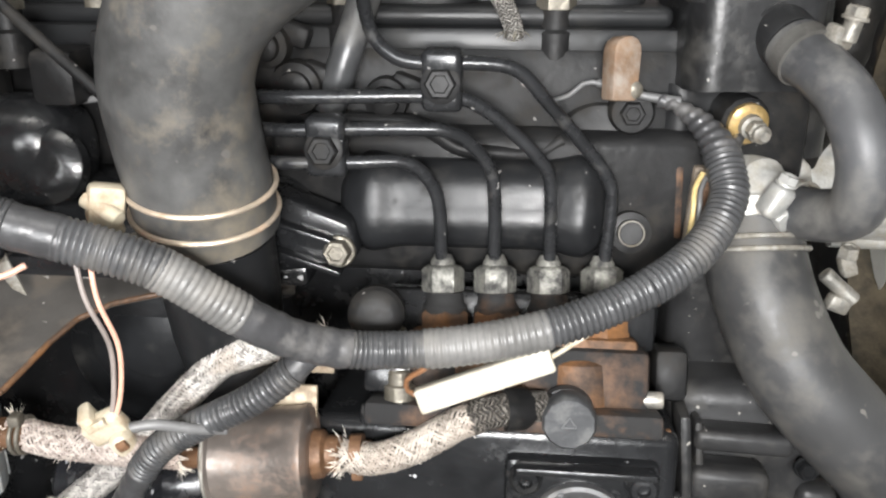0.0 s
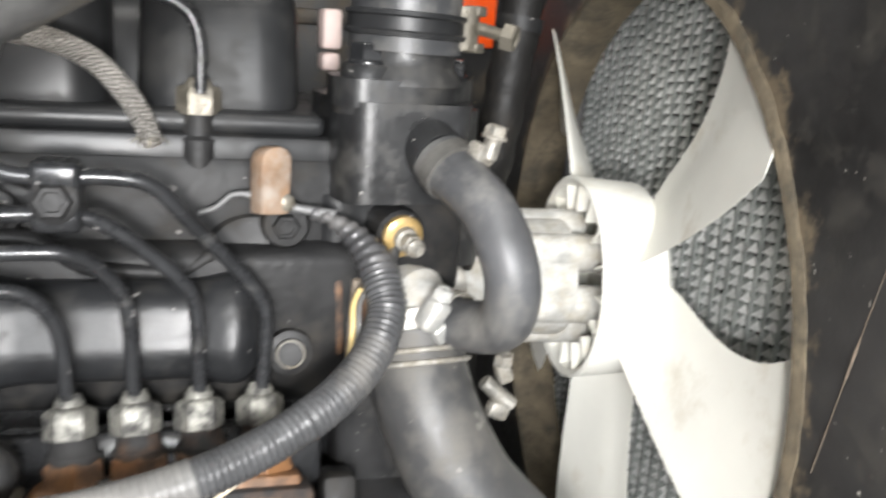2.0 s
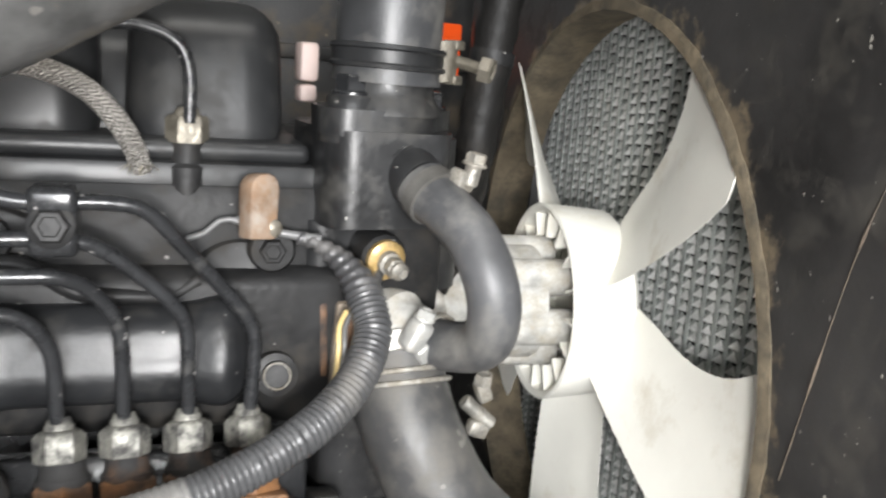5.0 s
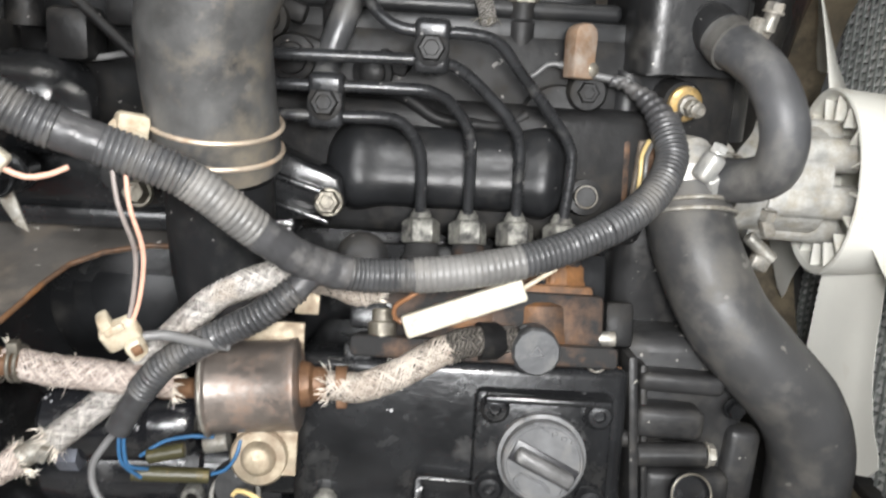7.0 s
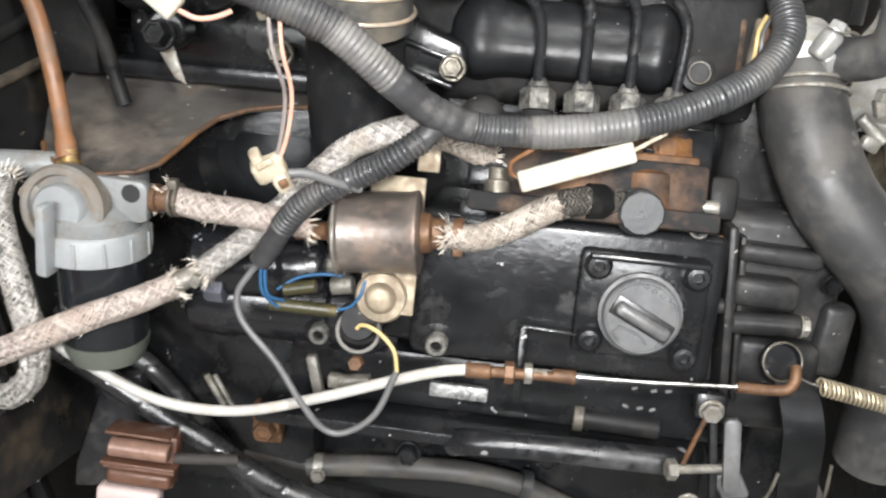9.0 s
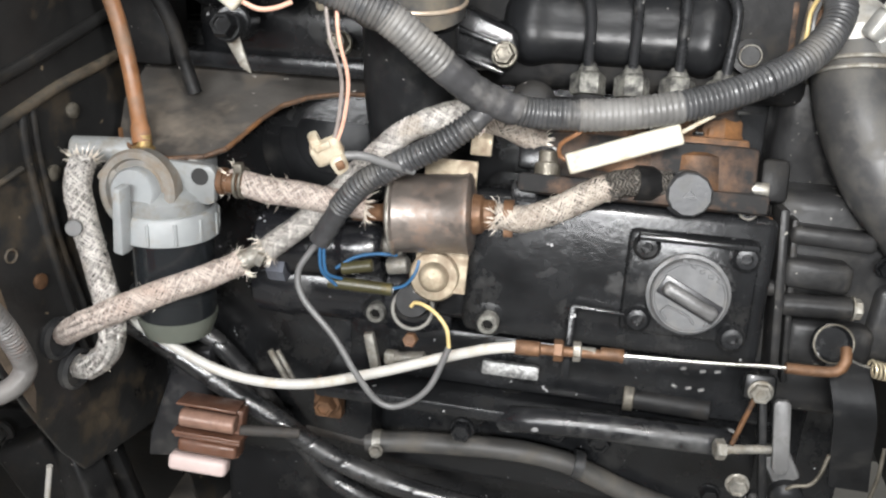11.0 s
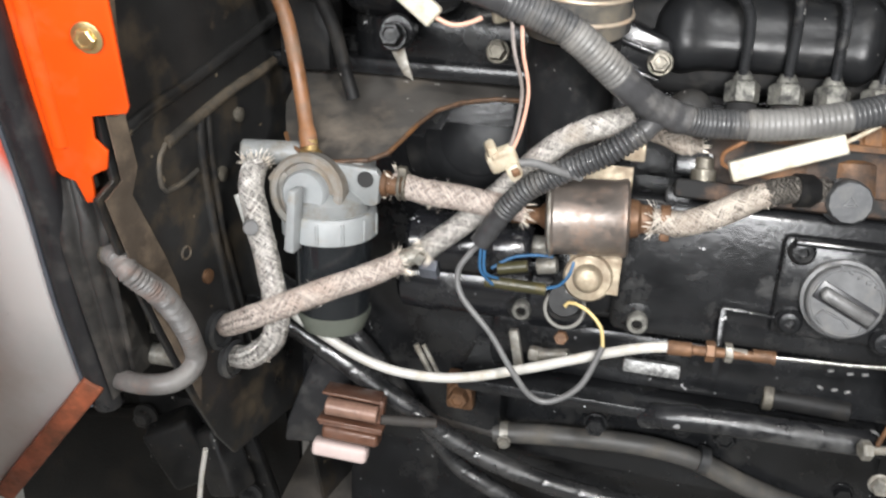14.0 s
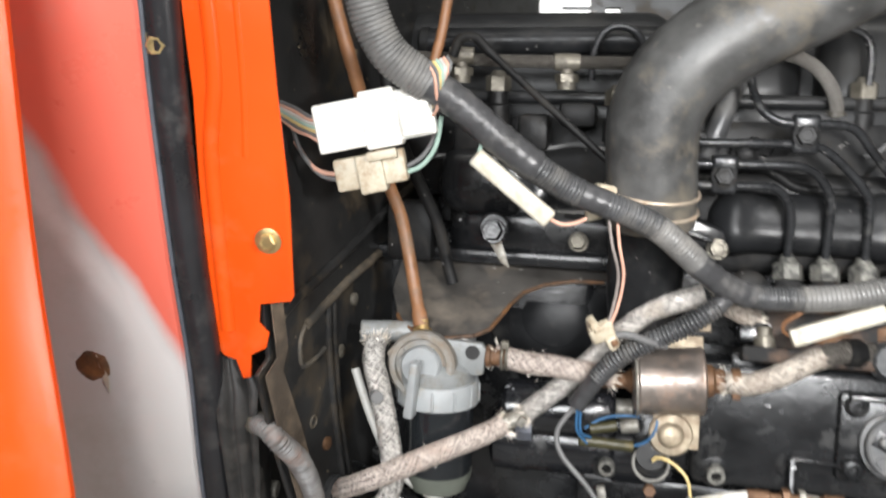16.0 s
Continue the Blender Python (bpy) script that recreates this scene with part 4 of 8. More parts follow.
# ---- fuel pipes, union nuts and clamps ----
PIPES = [
    [(0.0, 0.411, 1.036), (-0.001, 0.411, 1.05), (-0.002, 0.407, 1.075), (-0.006, 0.404, 1.088), (-0.014, 0.402, 1.097), (-0.023, 0.400, 1.1), (-0.045, 0.398, 1.1), (-0.079, 0.398, 1.1), (-0.115, 0.41, 1.101)],
    [(0.0275, 0.410, 1.036), (0.027, 0.410, 1.05), (0.026, 0.406, 1.080), (0.023, 0.404, 1.096), (0.012, 0.401, 1.110), (0.002, 0.399, 1.115), (-0.007, 0.398, 1.1165), (-0.046, 0.398, 1.1165), (-0.079, 0.399, 1.116), (-0.12, 0.41, 1.117)],
    [(0.0555, 0.409, 1.036), (0.0555, 0.409, 1.05), (0.054, 0.407, 1.087), (0.047, 0.405, 1.101), (0.034, 0.402, 1.114), (0.021, 0.400, 1.125), (0.009, 0.398, 1.131), (-0.011, 0.398, 1.1325), (-0.080, 0.398, 1.132), (-0.12, 0.42, 1.132)],
    [(0.0835, 0.408, 1.036), (0.0845, 0.408, 1.05), (0.086, 0.409, 1.078), (0.082, 0.409, 1.091), (0.066, 0.406, 1.111), (0.049, 0.403, 1.130), (0.037, 0.399, 1.143), (0.022, 0.398, 1.1475), (-0.012, 0.398, 1.148), (-0.025, 0.400, 1.152), (-0.034, 0.405, 1.162), (-0.038, 0.415, 1.180), (-0.034, 0.43, 1.198), (-0.03, 0.45, 1.21)],
]
for pts in PIPES:
    pp = thing("fuel_pipe", pts[0], "black steel injection pipe with a pale hexagon union nut", "fuel pipe", "injection pipes")
    bm = B()
    sweep(bm, pts, 0.0034, 14, 0.003)
    part("pipe", bm, PIPE, pp)
    bm = B()
    p = V(pts[0]) - UPP * 0.009
    lathe(bm, p, UPP, [(0, 0.0104), (0.001, 0.0112), (0.0115, 0.0112), (0.0135, 0.0094)], 6)
    lathe(bm, p + UPP * 0.0130, UPP, [(0, 0.0094), (0.0012, 0.0082), (0.0014, 0.0066), (0.0035, 0.0064), (0.0045, 0.0056), (0.0070, 0.0046)], 20)
    part("union_nut", bm, NUTM, pp, "weathered steel hexagon nut with paint remains")


def pipe_clamp(c):
    t = thing("pipe_clamp", c, "black two-pipe clamp block with a bolt", "pipe clamp", "pipe clamps")
    x, y, z = c
    bm = B()
    for dz in (0.0085, -0.0085):
        box(bm, (x, y + 0.002, z + dz), (0.0195, 0.016, 0.0125), (0, 0, YAW), 0.0035, 3)
    box(bm, (x, y + 0.002, z), (0.0185, 0.014, 0.014), (0, 0, YAW), 0.002, 2)
    blk = part("block", bm, PIPE, t)
    bm = B()
    hexhead(bm, (x - 0.001, y - 0.005, z - 0.001), (-0.1, -0.98, 0.1), 0.0130, 0.006, 0.0095)
    part("bolt", bm, DUSTY, blk)


pipe_clamp((0.0, 0.3975, 1.140))
pipe_clamp((-0.056, 0.3975, 1.1085))

# fat dark pipe behind the clamps, and an injector with its braided return hose
bm = B()
sweep(bm, [(-0.062, 0.455, 1.115), (-0.055, 0.452, 1.135), (-0.046, 0.455, 1.16), (-0.035, 0.46, 1.19), (-0.02, 0.47, 1.22)], 0.0085, 18)
single("breather_pipe", bm, GREYPIPE, (-0.05, 0.455, 1.12), "dusty dark pipe rising beside the valve cover", "pipe")


def injector(x, y, z, s=1.0):
    t = thing("injector", (x, y, z), "dark fuel injector with hexagon union nut", "injector", "injectors")
    bm = B()
    lathe(bm, (x, y, z - 0.012), (0, 0, 1), [(0, 0.011), (0.018, 0.011), (0.020, 0.0085), (0.030, 0.0085)], 20)
    part("holder", bm, DUSTY, t)
    bm = B()
    hexhead(bm, (x, y, z + 0.018), (0, 0, 1), 0.0185, 0.013, 0, False)
    lathe(bm, (x, y, z + 0.031), (0, 0, 1), [(0, 0.007), (0.004, 0.0048)], 14)
    part("union_nut", bm, DARKSTEEL, t)


injector(0.060, 0.460, 1.150)
injector(-0.052, 0.470, 1.152)
injector(-0.133, 0.46, 1.140)
injector(-0.232, 0.46, 1.150)
bm = B()
sweep(bm, [(0.060, 0.452, 1.178), (0.060, 0.452, 1.200), (0.055, 0.452, 1.215), (0.040, 0.452, 1.222), (0.02, 0.452, 1.222), (-0.02, 0.46, 1.218)], 0.0031, 12)
single("injector_pipe", bm, PIPE, (0.060, 0.452, 1.178), "black steel pipe arching from an injector", "fuel pipe", "injection pipes")
bm = B()
sweep(bm, [(-0.022, 0.44, 1.203), (-0.001, 0.44, 1.199), (0.015, 0.44, 1.191), (0.027, 0.44, 1.178), (0.034, 0.445, 1.166), (0.038, 0.45, 1.155)], 0.0052, 16)
ob = thing("return_hose", (0.0, 0.44, 1.19), "frayed grey braided fuel return hose", "hose")
part("hose", bm, BRAIDG, ob)
bm = B()
fray(bm, (0.037, 0.448, 1.158), (0, 0, -1), 26, 0.008, 0.005, rnd)
part("frayed_end", bm, DARKSTEEL, ob)

# rust-coloured lug beside the thermostat housing
lug = thing("lifting_lug", (0.094, 0.44, 1.13), "flat rust-brown lifting lug with a rounded top", "lifting lug")
bm = B()
t = B()
plate(t, [(-0.0078, -0.018), (0.0070, -0.018), (0.0080, 0.006), (0.0074, 0.0098), (0.0054, 0.0126), (0.002, 0.0140), (-0.003, 0.0136), (-0.0064, 0.0116), (-0.0080, 0.0080), (-0.0083, 0.003)], 0.0115, Matrix.Identity(4), 0.0016)
merge(bm, t, Matrix.Translation((0.0920, 0.4215, 1.1440)) @ Euler((radians(-6), radians(4), radians(22))).to_matrix().to_4x4())
part("lug", bm, mat("faded_rust_brown", (0.23, 0.145, 0.09), 0.6, 0.1, 0.4, 45, 0.3, 300, (0.27, 0.235, 0.20), 0.45, 70), lug)
bm = B()
lathe(bm, (0.096, 0.424, 1.131), (0, -1, 0.1), [(0, 0.0045), (0.002, 0.0045), (0.003, 0.003)], 14)
part("washer", bm, DARKSTEEL, lug)
bm = B()
lathe(bm, (0.1000, 0.446, 1.1175), SIDE, [(0, 0.0125), (0.010, 0.012), (0.012, 0.0105)], 28)
hexhead(bm, V(0.1000, 0.446, 1.1175) + SIDE * 0.011, SIDE, 0.0115, 0.0055)
part("lug_bolt", bm, DUSTY, lug, "dusty black bolt below the lug")

# ---- thermostat housing, sender and water hoses ----
th = thing("thermostat_housing", (0.165, 0.48, 1.12), "black cast thermostat housing with bolts", "thermostat housing")
bm = B()
hull_prism(bm, [(0.1385, 0.4345, 0.0165), (0.178, 0.430, 0.012), (0.150, 0.480, 0.030), (0.182, 0.470, 0.020)], 1.131, 1.180, 0.006)
hull_prism(bm, [(0.176, 0.440, 0.016), (0.184, 0.452, 0.018), (0.160, 0.470, 0.020)], 1.140, 1.176, 0.008)
part("body", bm, GREASY, th)
bm = B()
hull_prism(bm, [(0.1345, 0.4345, 0.0145), (0.155, 0.452, 0.0335), (0.190, 0.462, 0.012)], 1.177, 1.1905, 0.0035)
part("top_flange", bm, GREASY, th)
bm = B()
hull_prism(bm, [(0.1345, 0.4345, 0.0140), (0.155, 0.452, 0.0325), (0.188, 0.462, 0.011)], 1.1735, 1.1775, 0.001, 2)
part("gasket_seam", bm, DUSTY, th)
bm = B()
hull_prism(bm, [(0.128, 0.450, 0.012), (0.196, 0.462, 0.016), (0.160, 0.480, 0.030)], 1.090, 1.1315, 0.005)
part("foot", bm, GREASY, th)
bm = B()
lathe(bm, (0.1365, 0.4355, 1.130), (0, 0, 1), [(0, 0.0135), (0.052, 0.0132), (0.056, 0.0128), (0.0655, 0.0125), (0.0670, 0.0112)], 28)
part("bolt_boss", bm, GREASY, th)
bm = B()
lathe(bm, (0.1585, 0.447, 1.188), (0, 0, 1), [(0, 0.0300), (0.004, 0.0292), (0.008, 0.0262), (0.012, 0.0252), (0.024, 0.0252), (0.026, 0.0262)], 40)
part("neck", bm, GREASY, th)
for p in ((0.1365, 0.4355, 1.1965), (0.190, 0.462, 1.190)):
    bm = B()
    lathe(bm, p, (0, 0, 1), [(0, 0.0100), (0.0018, 0.0100), (0.0025, 0.0092)], 24)
    hexhead(bm, V(p) + V(0, 0, 0.002), (0, 0, 1), 0.0150, 0.0085, 0, False)
    part("bolt", bm, BLACK, th)
SPD = V(0.26, -0.87, -0.43)
bm = B()
lathe(bm, (0.1695, 0.4125, 1.1535), SPD, [(-0.036, 0.0235), (-0.0245, 0.0222), (-0.0235, 0.0212), (-0.0185, 0.0198), (-0.0178, 0.0184), (-0.0175, 0.0172), (-0.0150, 0.0164), (-0.0145, 0.0152), (-0.004, 0.0148), (-0.0025, 0.0144), (-0.002, 0.0128), (0.02, 0.012)], 40)
part("side_spout", bm, GREASY, th)
bm = B()
lathe(bm, (0.1535, 0.4290, 1.1155), (0.1, -0.95, -0.1), [(-0.025, 0.0125), (0, 0.0125), (0.0005, 0.0130), (0.006, 0.0130), (0.0075, 0.0115)], 12)
part("sender_hexagon", bm, DUSTY, th, "grimy hexagon of the temperature sender")
bm = B()
lathe(bm, (0.1540, 0.4225, 1.1150), (0.1, -0.95, -0.1), [(0, 0.0105), (0.004, 0.0105), (0.0052, 0.0088), (0.0056, 0.006)], 24)
part("sender_collar", bm, BRASS, th, "brass temperature sender")
bm = B()
lathe(bm, (0.1548, 0.4170, 1.1140), (0.1, -0.95, -0.1), [(0, 0.0065), (0.003, 0.0060), (0.0035, 0.0042), (0.006, 0.0042)], 16)
hexhead(bm, (0.1555, 0.4115, 1.1130), (0.1, -0.95, -0.1), 0.0095, 0.005, 0, False)
lathe(bm, (0.1562, 0.4070, 1.1124), (0.1, -0.95, -0.1), [(0, 0.0046), (0.003, 0.0046), (0.0045, 0.0030), (0.0065, 0.0024)], 12)
part("sender_terminal", bm, STEEL, th)


def clip_ring(bm, p, axis, r, w=0.0022, n=40):
    """One round wire of a hose clip."""
    m = Matrix.Translation(p) @ frame_of(axis)
    pts = [m @ V(r * math.cos(2 * math.pi * k / n), r * math.sin(2 * math.pi * k / n), 0) for k in range(n + 1)]
    sweep(bm, pts, w / 2, 8, 0.002, close=False)


upper = thing("radiator_top_hose", (0.1585, 0.447, 1.205), "black rubber radiator hose standing on the thermostat neck", "hose")
bm = B()
sweep(bm, [(0.1585, 0.447, 1.204), (0.1588, 0.4468, 1.222), (0.160, 0.448, 1.26), (0.168, 0.46, 1.30), (0.20, 0.49, 1.33)],
      lambda s: 0.0275 + 0.0012 * math.exp(-(s / 0.006) ** 2), 40, 0.004)
part("hose", bm, CLEANRUB, upper)
bm = B()
lathe(bm, (0.1587, 0.4468, 1.2105), (0.02, 0, 1), [(0, 0.0284), (0.0004, 0.0302), (0.0022, 0.0306), (0.0032, 0.0294), (0.0090, 0.0294), (0.0100, 0.0306), (0.0118, 0.0302), (0.0122, 0.0284)], 48)
part("clip_band", bm, SATIN, upper, "black hose clip band with rolled edges")
bm = B()
ribbon(bm, [(0.1815, 0.4330, 1.2165), (0.1880, 0.4330, 1.2170), (0.1935, 0.4385, 1.2172), (0.1935, 0.4450, 1.2172)], (0, 0, 0.0105), 0.0022, 0.0015)
box(bm, (0.1925, 0.4395, 1.2255), (0.010, 0.009, 0.005), (0, 0, 40), 0.0012)
box(bm, (0.1925, 0.4395, 1.2075), (0.010, 0.009, 0.005), (0, 0, 40), 0.0012)
part("clip_yoke", bm, DARKSTEEL, upper, "dull steel clip yoke")
AXC = V(0.72, -0.66, -0.2).normalized()
bm = B()
lathe(bm, V(0.1915, 0.4400, 1.2180), AXC, [(0.0007 * k, 0.0034 if k % 2 else 0.0028) for k in range(26)], 14)
hexhead(bm, V(0.1915, 0.4400, 1.2180) + AXC * 0.0175, AXC, 0.0125, 0.0065, 0, True)
part("clip_bolt", bm, DARKSTEEL, upper, "dark hexagon clip bolt")

by = thing("bypass_hose", (0.165, 0.43, 1.10), "short chalky grey rubber bypass elbow hose", "hose")
bm = B()
sweep(bm, [(0.1690, 0.4130, 1.1545), (0.1715, 0.405, 1.1500), (0.1765, 0.394, 1.1445), (0.1830, 0.380, 1.1345), (0.1882, 0.368, 1.117),
           (0.1912, 0.366, 1.099), (0.192, 0.376, 1.082), (0.185, 0.397, 1.0735), (0.174, 0.418, 1.072)], lambda s: 0.0132 + (0.0012 if s < 0.010 else 0.0), 28, 0.003)
part("hose", bm, mat("chalky_grey_rubber", (0.055, 0.056, 0.059), 0.42, 0, 0.4, 22, 0.05, 260, (0.135, 0.13, 0.122), 0.42, 30), by)
for p, ax in (((0.180, 0.406, 1.074), (-0.42, 0.9, 0.0)),):
    bm = B()
    for d in (-0.002, 0.002):
        clip_ring(bm, V(p) + V(ax) * d, ax, 0.0140, 0.002)
    part("wire_clip", bm, STEEL, by, "pale wire hose clip")
bm = B()
lathe(bm, (0.1703, 0.4095, 1.1525), (0.30, -0.86, -0.44), [(-0.001, 0.0141), (-0.0005, 0.0152), (0.0075, 0.0152), (0.008, 0.0141)], 36)
part("clip_band", bm, mat("dulled_clip_band", (0.11, 0.107, 0.10), 0.4, 0.4, 0.3, 60, 0.1, 300, (0.06, 0.055, 0.05), 0.45, 50), by, "dull steel hose clip band")
bm = B()
box(bm, (0.1835, 0.398, 1.160), (0.012, 0.010, 0.010), (10, 15, 25), 0.002)
cyl(bm, (0.1855, 0.394, 1.158), (0.1875, 0.393, 1.169), 0.0042, 14)
hexhead(bm, (0.1873, 0.393, 1.168), (0.15, -0.1, 1), 0.0095, 0.006, 0.0062)
part("clip_screw", bm, STEEL, by, "pale hexagon clip screw")
bm = B()
box(bm, (0.1650, 0.3985, 1.0805), (0.0115, 0.012, 0.018), (15, 24, 20), 0.0035, 3)
box(bm, (0.1715, 0.400, 1.069), (0.011, 0.006, 0.014), (15, -34, 20), 0.002, 2)
hexhead(bm, (0.1680, 0.396, 1.0895), (0.3, -0.15, 1), 0.0085, 0.005, 0.0055)
part("worm_housing", bm, mat("silvery_clip_steel", (0.52, 0.52, 0.50), 0.38, 0.6, 0.2, 80, 0.1, 400, (0.30, 0.27, 0.22), 0.3, 60), by, "silvery worm clip housing")

wp = thing("water_pump", (0.19, 0.46, 1.06), "weathered aluminium water pump with hose spigots", "water pump")
bm = B()
lathe(bm, (0.125, 0.56, 1.053), (0.985, -0.17, 0), [(0, 0.056), (0.05, 0.056), (0.055, 0.048), (0.105, 0.046)], 32)
box(bm, (0.180, 0.480, 1.066), (0.055, 0.08, 0.05), (0, 0, YAW), 0.012, 3)
box(bm, (0.167, 0.452, 1.064), (0.045, 0.04, 0.044), (0, 0, YAW), 0.01, 3)
part("body", bm, ALU, wp)
bm = B()
box(bm, (0.134, 0.431, 1.068), (0.0065, 0.014, 0.046), (0, 3, YAW), 0.0015, 2)
part("cast_strip", bm, mat("stained_cast_grey", (0.30, 0.26, 0.21), 0.5, 0.2, 0.4, 60, 0.2, 300, (0.12, 0.08, 0.05), 0.5, 60), wp, "stained pale cast strip")
bm = B()
box(bm, (0.1265, 0.4345, 1.070), (0.0075, 0.012, 0.044), (0, -3, YAW), 0.003, 3)
part("side_strip", bm, RUST, wp, "rust-brown strip")
bm = B()
lathe(bm, (0.162, 0.445, 1.073), (0.42, -0.9, 0.0), [(0, 0.022), (0.016, 0.021), (0.020, 0.017), (0.034, 0.0155)], 28)
part("side_spigot", bm, ALU, wp)
bm = B()
lathe(bm, (0.163, 0.43, 1.072), (0.02, -0.35, -0.9), [(0, 0.026), (0.02, 0.024), (0.03, 0.022)], 28)
part("lower_spigot", bm, ALU, wp)
bm = B()
lathe(bm, (0.320, 0.536, 1.053), (0.985, -0.17, 0), [(-0.11, 0.042), (-0.105, 0.044), (-0.070, 0.044), (-0.066, 0.042), (-0.012, 0.042), (-0.008, 0.040)], 40)
spacer = part("fan_spacer", bm, ALU, wp, "corroded aluminium fan spacer")
for k in range(6):
    a = 2 * math.pi * k / 6 + 0.3
    bm = B()
    lathe(bm, V(0.262, 0.546, 1.053) + V(0, 0.0345 * math.cos(a), 0.0345 * math.sin(a)), (0.985, -0.17, 0), [(0, 0.0130), (0.064, 0.0130), (0.068, 0.010)], 16)
    part("spacer_boss", bm, ALU, spacer)
bm = B()
box(bm, (0.138, 0.418, 1.085), (0.006, 0.006, 0.045), (0, 10, YAW), 0.002)
part("side_strip", bm, RUSTNUT, wp)

low = thing("radiator_bottom_hose", (0.166, 0.41, 1.05), "thick dusty black rubber lower radiator hose", "hose")
bm = B()
sweep(bm, [(0.164, 0.424, 1.062), (0.165, 0.416, 1.045), (0.170, 0.402, 1.022), (0.184, 0.388, 0.992), (0.206, 0.379, 0.967),
           (0.232, 0.376, 0.940), (0.249, 0.382, 0.908), (0.256, 0.39, 0.87), (0.262, 0.40, 0.80)], lambda s: 0.0262 + (0.001 if s < 0.008 else 0), 36, 0.004)
part("hose", bm, RUBBER, low)
bm = B()
AXL = V(0.02, -0.38, -0.9)
for d in (0.010, 0.0165):
    clip_ring(bm, V(0.164, 0.424, 1.062) + AXL * d, AXL, 0.0282, 0.0028, 48)
part("wire_clip", bm, STEEL, low, "pale double wire hose clip")
bm = B()
cyl(bm, (0.200, 0.408, 1.038), (0.216, 0.404, 1.024), 0.0042, 12)
box(bm, (0.208, 0.402, 1.045), (0.008, 0.008, 0.012), (0, -20, 0), 0.002)
hexhead(bm, (0.207, 0.401, 1.050), (0, -0.2, 1), 0.009, 0.006)
box(bm, (0.208, 0.405, 1.022), (0.012, 0.008, 0.009), (0, 20, 0), 0.002)
part("clip_screw", bm, STEEL, low)

# ---- fan, shroud and radiator ----
FN = V(0.985, -0.17, 0).normalized()
FE = V(0.17, 0.985, 0).normalized()
FO = FN * 0.221 + FE * 0.582 + V(0, 0, 1.053)
FM = Matrix((FE, V(0, 0, 1), FN)).transposed().to_4x4()   # local x across, y up, z away along the shaft
FP = Matrix.Translation(FO) @ FM

fan = thing("cooling_fan", FO, "ivory plastic radiator fan with curved blades", "fan")
bm = B()
n = 48
prof = [(0.0, 0.0695), (0.001, 0.0715), (0.046, 0.068), (0.050, 0.064), (0.050, 0.02), (0.040, 0.02), (0.040, 0.060), (0.002, 0.0660)]
rings = [[bm.verts.new(FP @ V(r * math.cos(2 * math.pi * k / n), r * math.sin(2 * math.pi * k / n), h)) for k in range(n)] for h, r in prof]
for a, c in zip(rings, rings[1:] + rings[:1]):
    for k in range(n):
        bm.faces.new((a[k], a[(k + 1) % n], c[(k + 1) % n], c[k]))
hub = part("hub", bm, FANWHITE, fan)
for k in range(16):
    bm = B()
    a = 2 * math.pi * k / 16
    t = B()
    box(t, (0.057, 0, 0.018), (0.020, 0.0022, 0.030), (0, 0, 0), 0.0006, 1)
    merge(bm, t, FP @ Matrix.Rotation(a, 4, "Z"))
    part("hub_rib", bm, FANWHITE, hub)


def blade(angle, tip=0.222, pitch=0.0125):
    """A broad twisted blade; angle from the across axis, in degrees."""
    bm = B()
    nu, nv = 14, 8
    lay = {}
    for side in (0, 1):
        for i in range(nu + 1):
            u = i / nu
            r = 0.066 + (tip - 0.066) * u
            half = radians(22.5 - 7 * u)
            for j in range(nv + 1):
                v = j / nv * 2 - 1
                rr = r
                if u > 0.75:
                    rr = r - 0.010 * ((u - 0.75) / 0.25) * abs(v) ** 5
                a = radians(angle) + half * v * (1 - (0.42 * math.sin(math.pi * min(1.0, u * 1.05)) if v < 0 else 0.0))
                z = 0.034 - v * (pitch - 0.003 * u) + 0.004 * (1 - v * v) + side * (0.0004 + 0.0022 * (1 - v * v))
                lay[side, i, j] = bm.verts.new(FP @ V(rr * math.cos(a), rr * math.sin(a), z))
    for side in (0, 1):
        for i in range(nu):
            for j in range(nv):
                bm.faces.new((lay[side, i, j], lay[side, i, j + 1], lay[side, i + 1, j + 1], lay[side, i + 1, j]))
    for i in range(nu):
        for j in (0, nv):
            bm.faces.new((lay[0, i, j], lay[0, i + 1, j], lay[1, i + 1, j], lay[1, i, j]))
    for j in range(nv):
        for i in (0, nu):
            bm.faces.new((lay[0, i, j], lay[0, i, j + 1], lay[1, i, j + 1], lay[1, i, j]))
    part("blade", bm, FANWHITE, fan, smooth=60)


for a, tilt in ((38, 0.024), (135, 0.0125), (190, 0.0125), (262, 0.0125), (334, 0.0125)):
    blade(a, pitch=tilt)

shroud = thing("fan_shroud", FO + FN * 0.039, "dusty black sheet fan shroud with grimy round opening", "fan shroud")
SC = FN * 0.251 + FE * 0.582 + V(0, 0, 1.030)
SM = Matrix.Translation(SC) @ FM
bm = B()
n = 72
R0 = 0.232
inn = [(R0 * math.cos(2 * math.pi * k / n), R0 * math.sin(2 * math.pi * k / n)) for k in range(n)]
W0, W1, H0 = -0.50, 0.34, 0.42


def to_edge(x, y):
    s = min((W1 / x if x > 0 else W0 / x) if abs(x) > 1e-9 else 1e9, (H0 / abs(y)) if abs(y) > 1e-9 else 1e9)
    return x * s, y * s


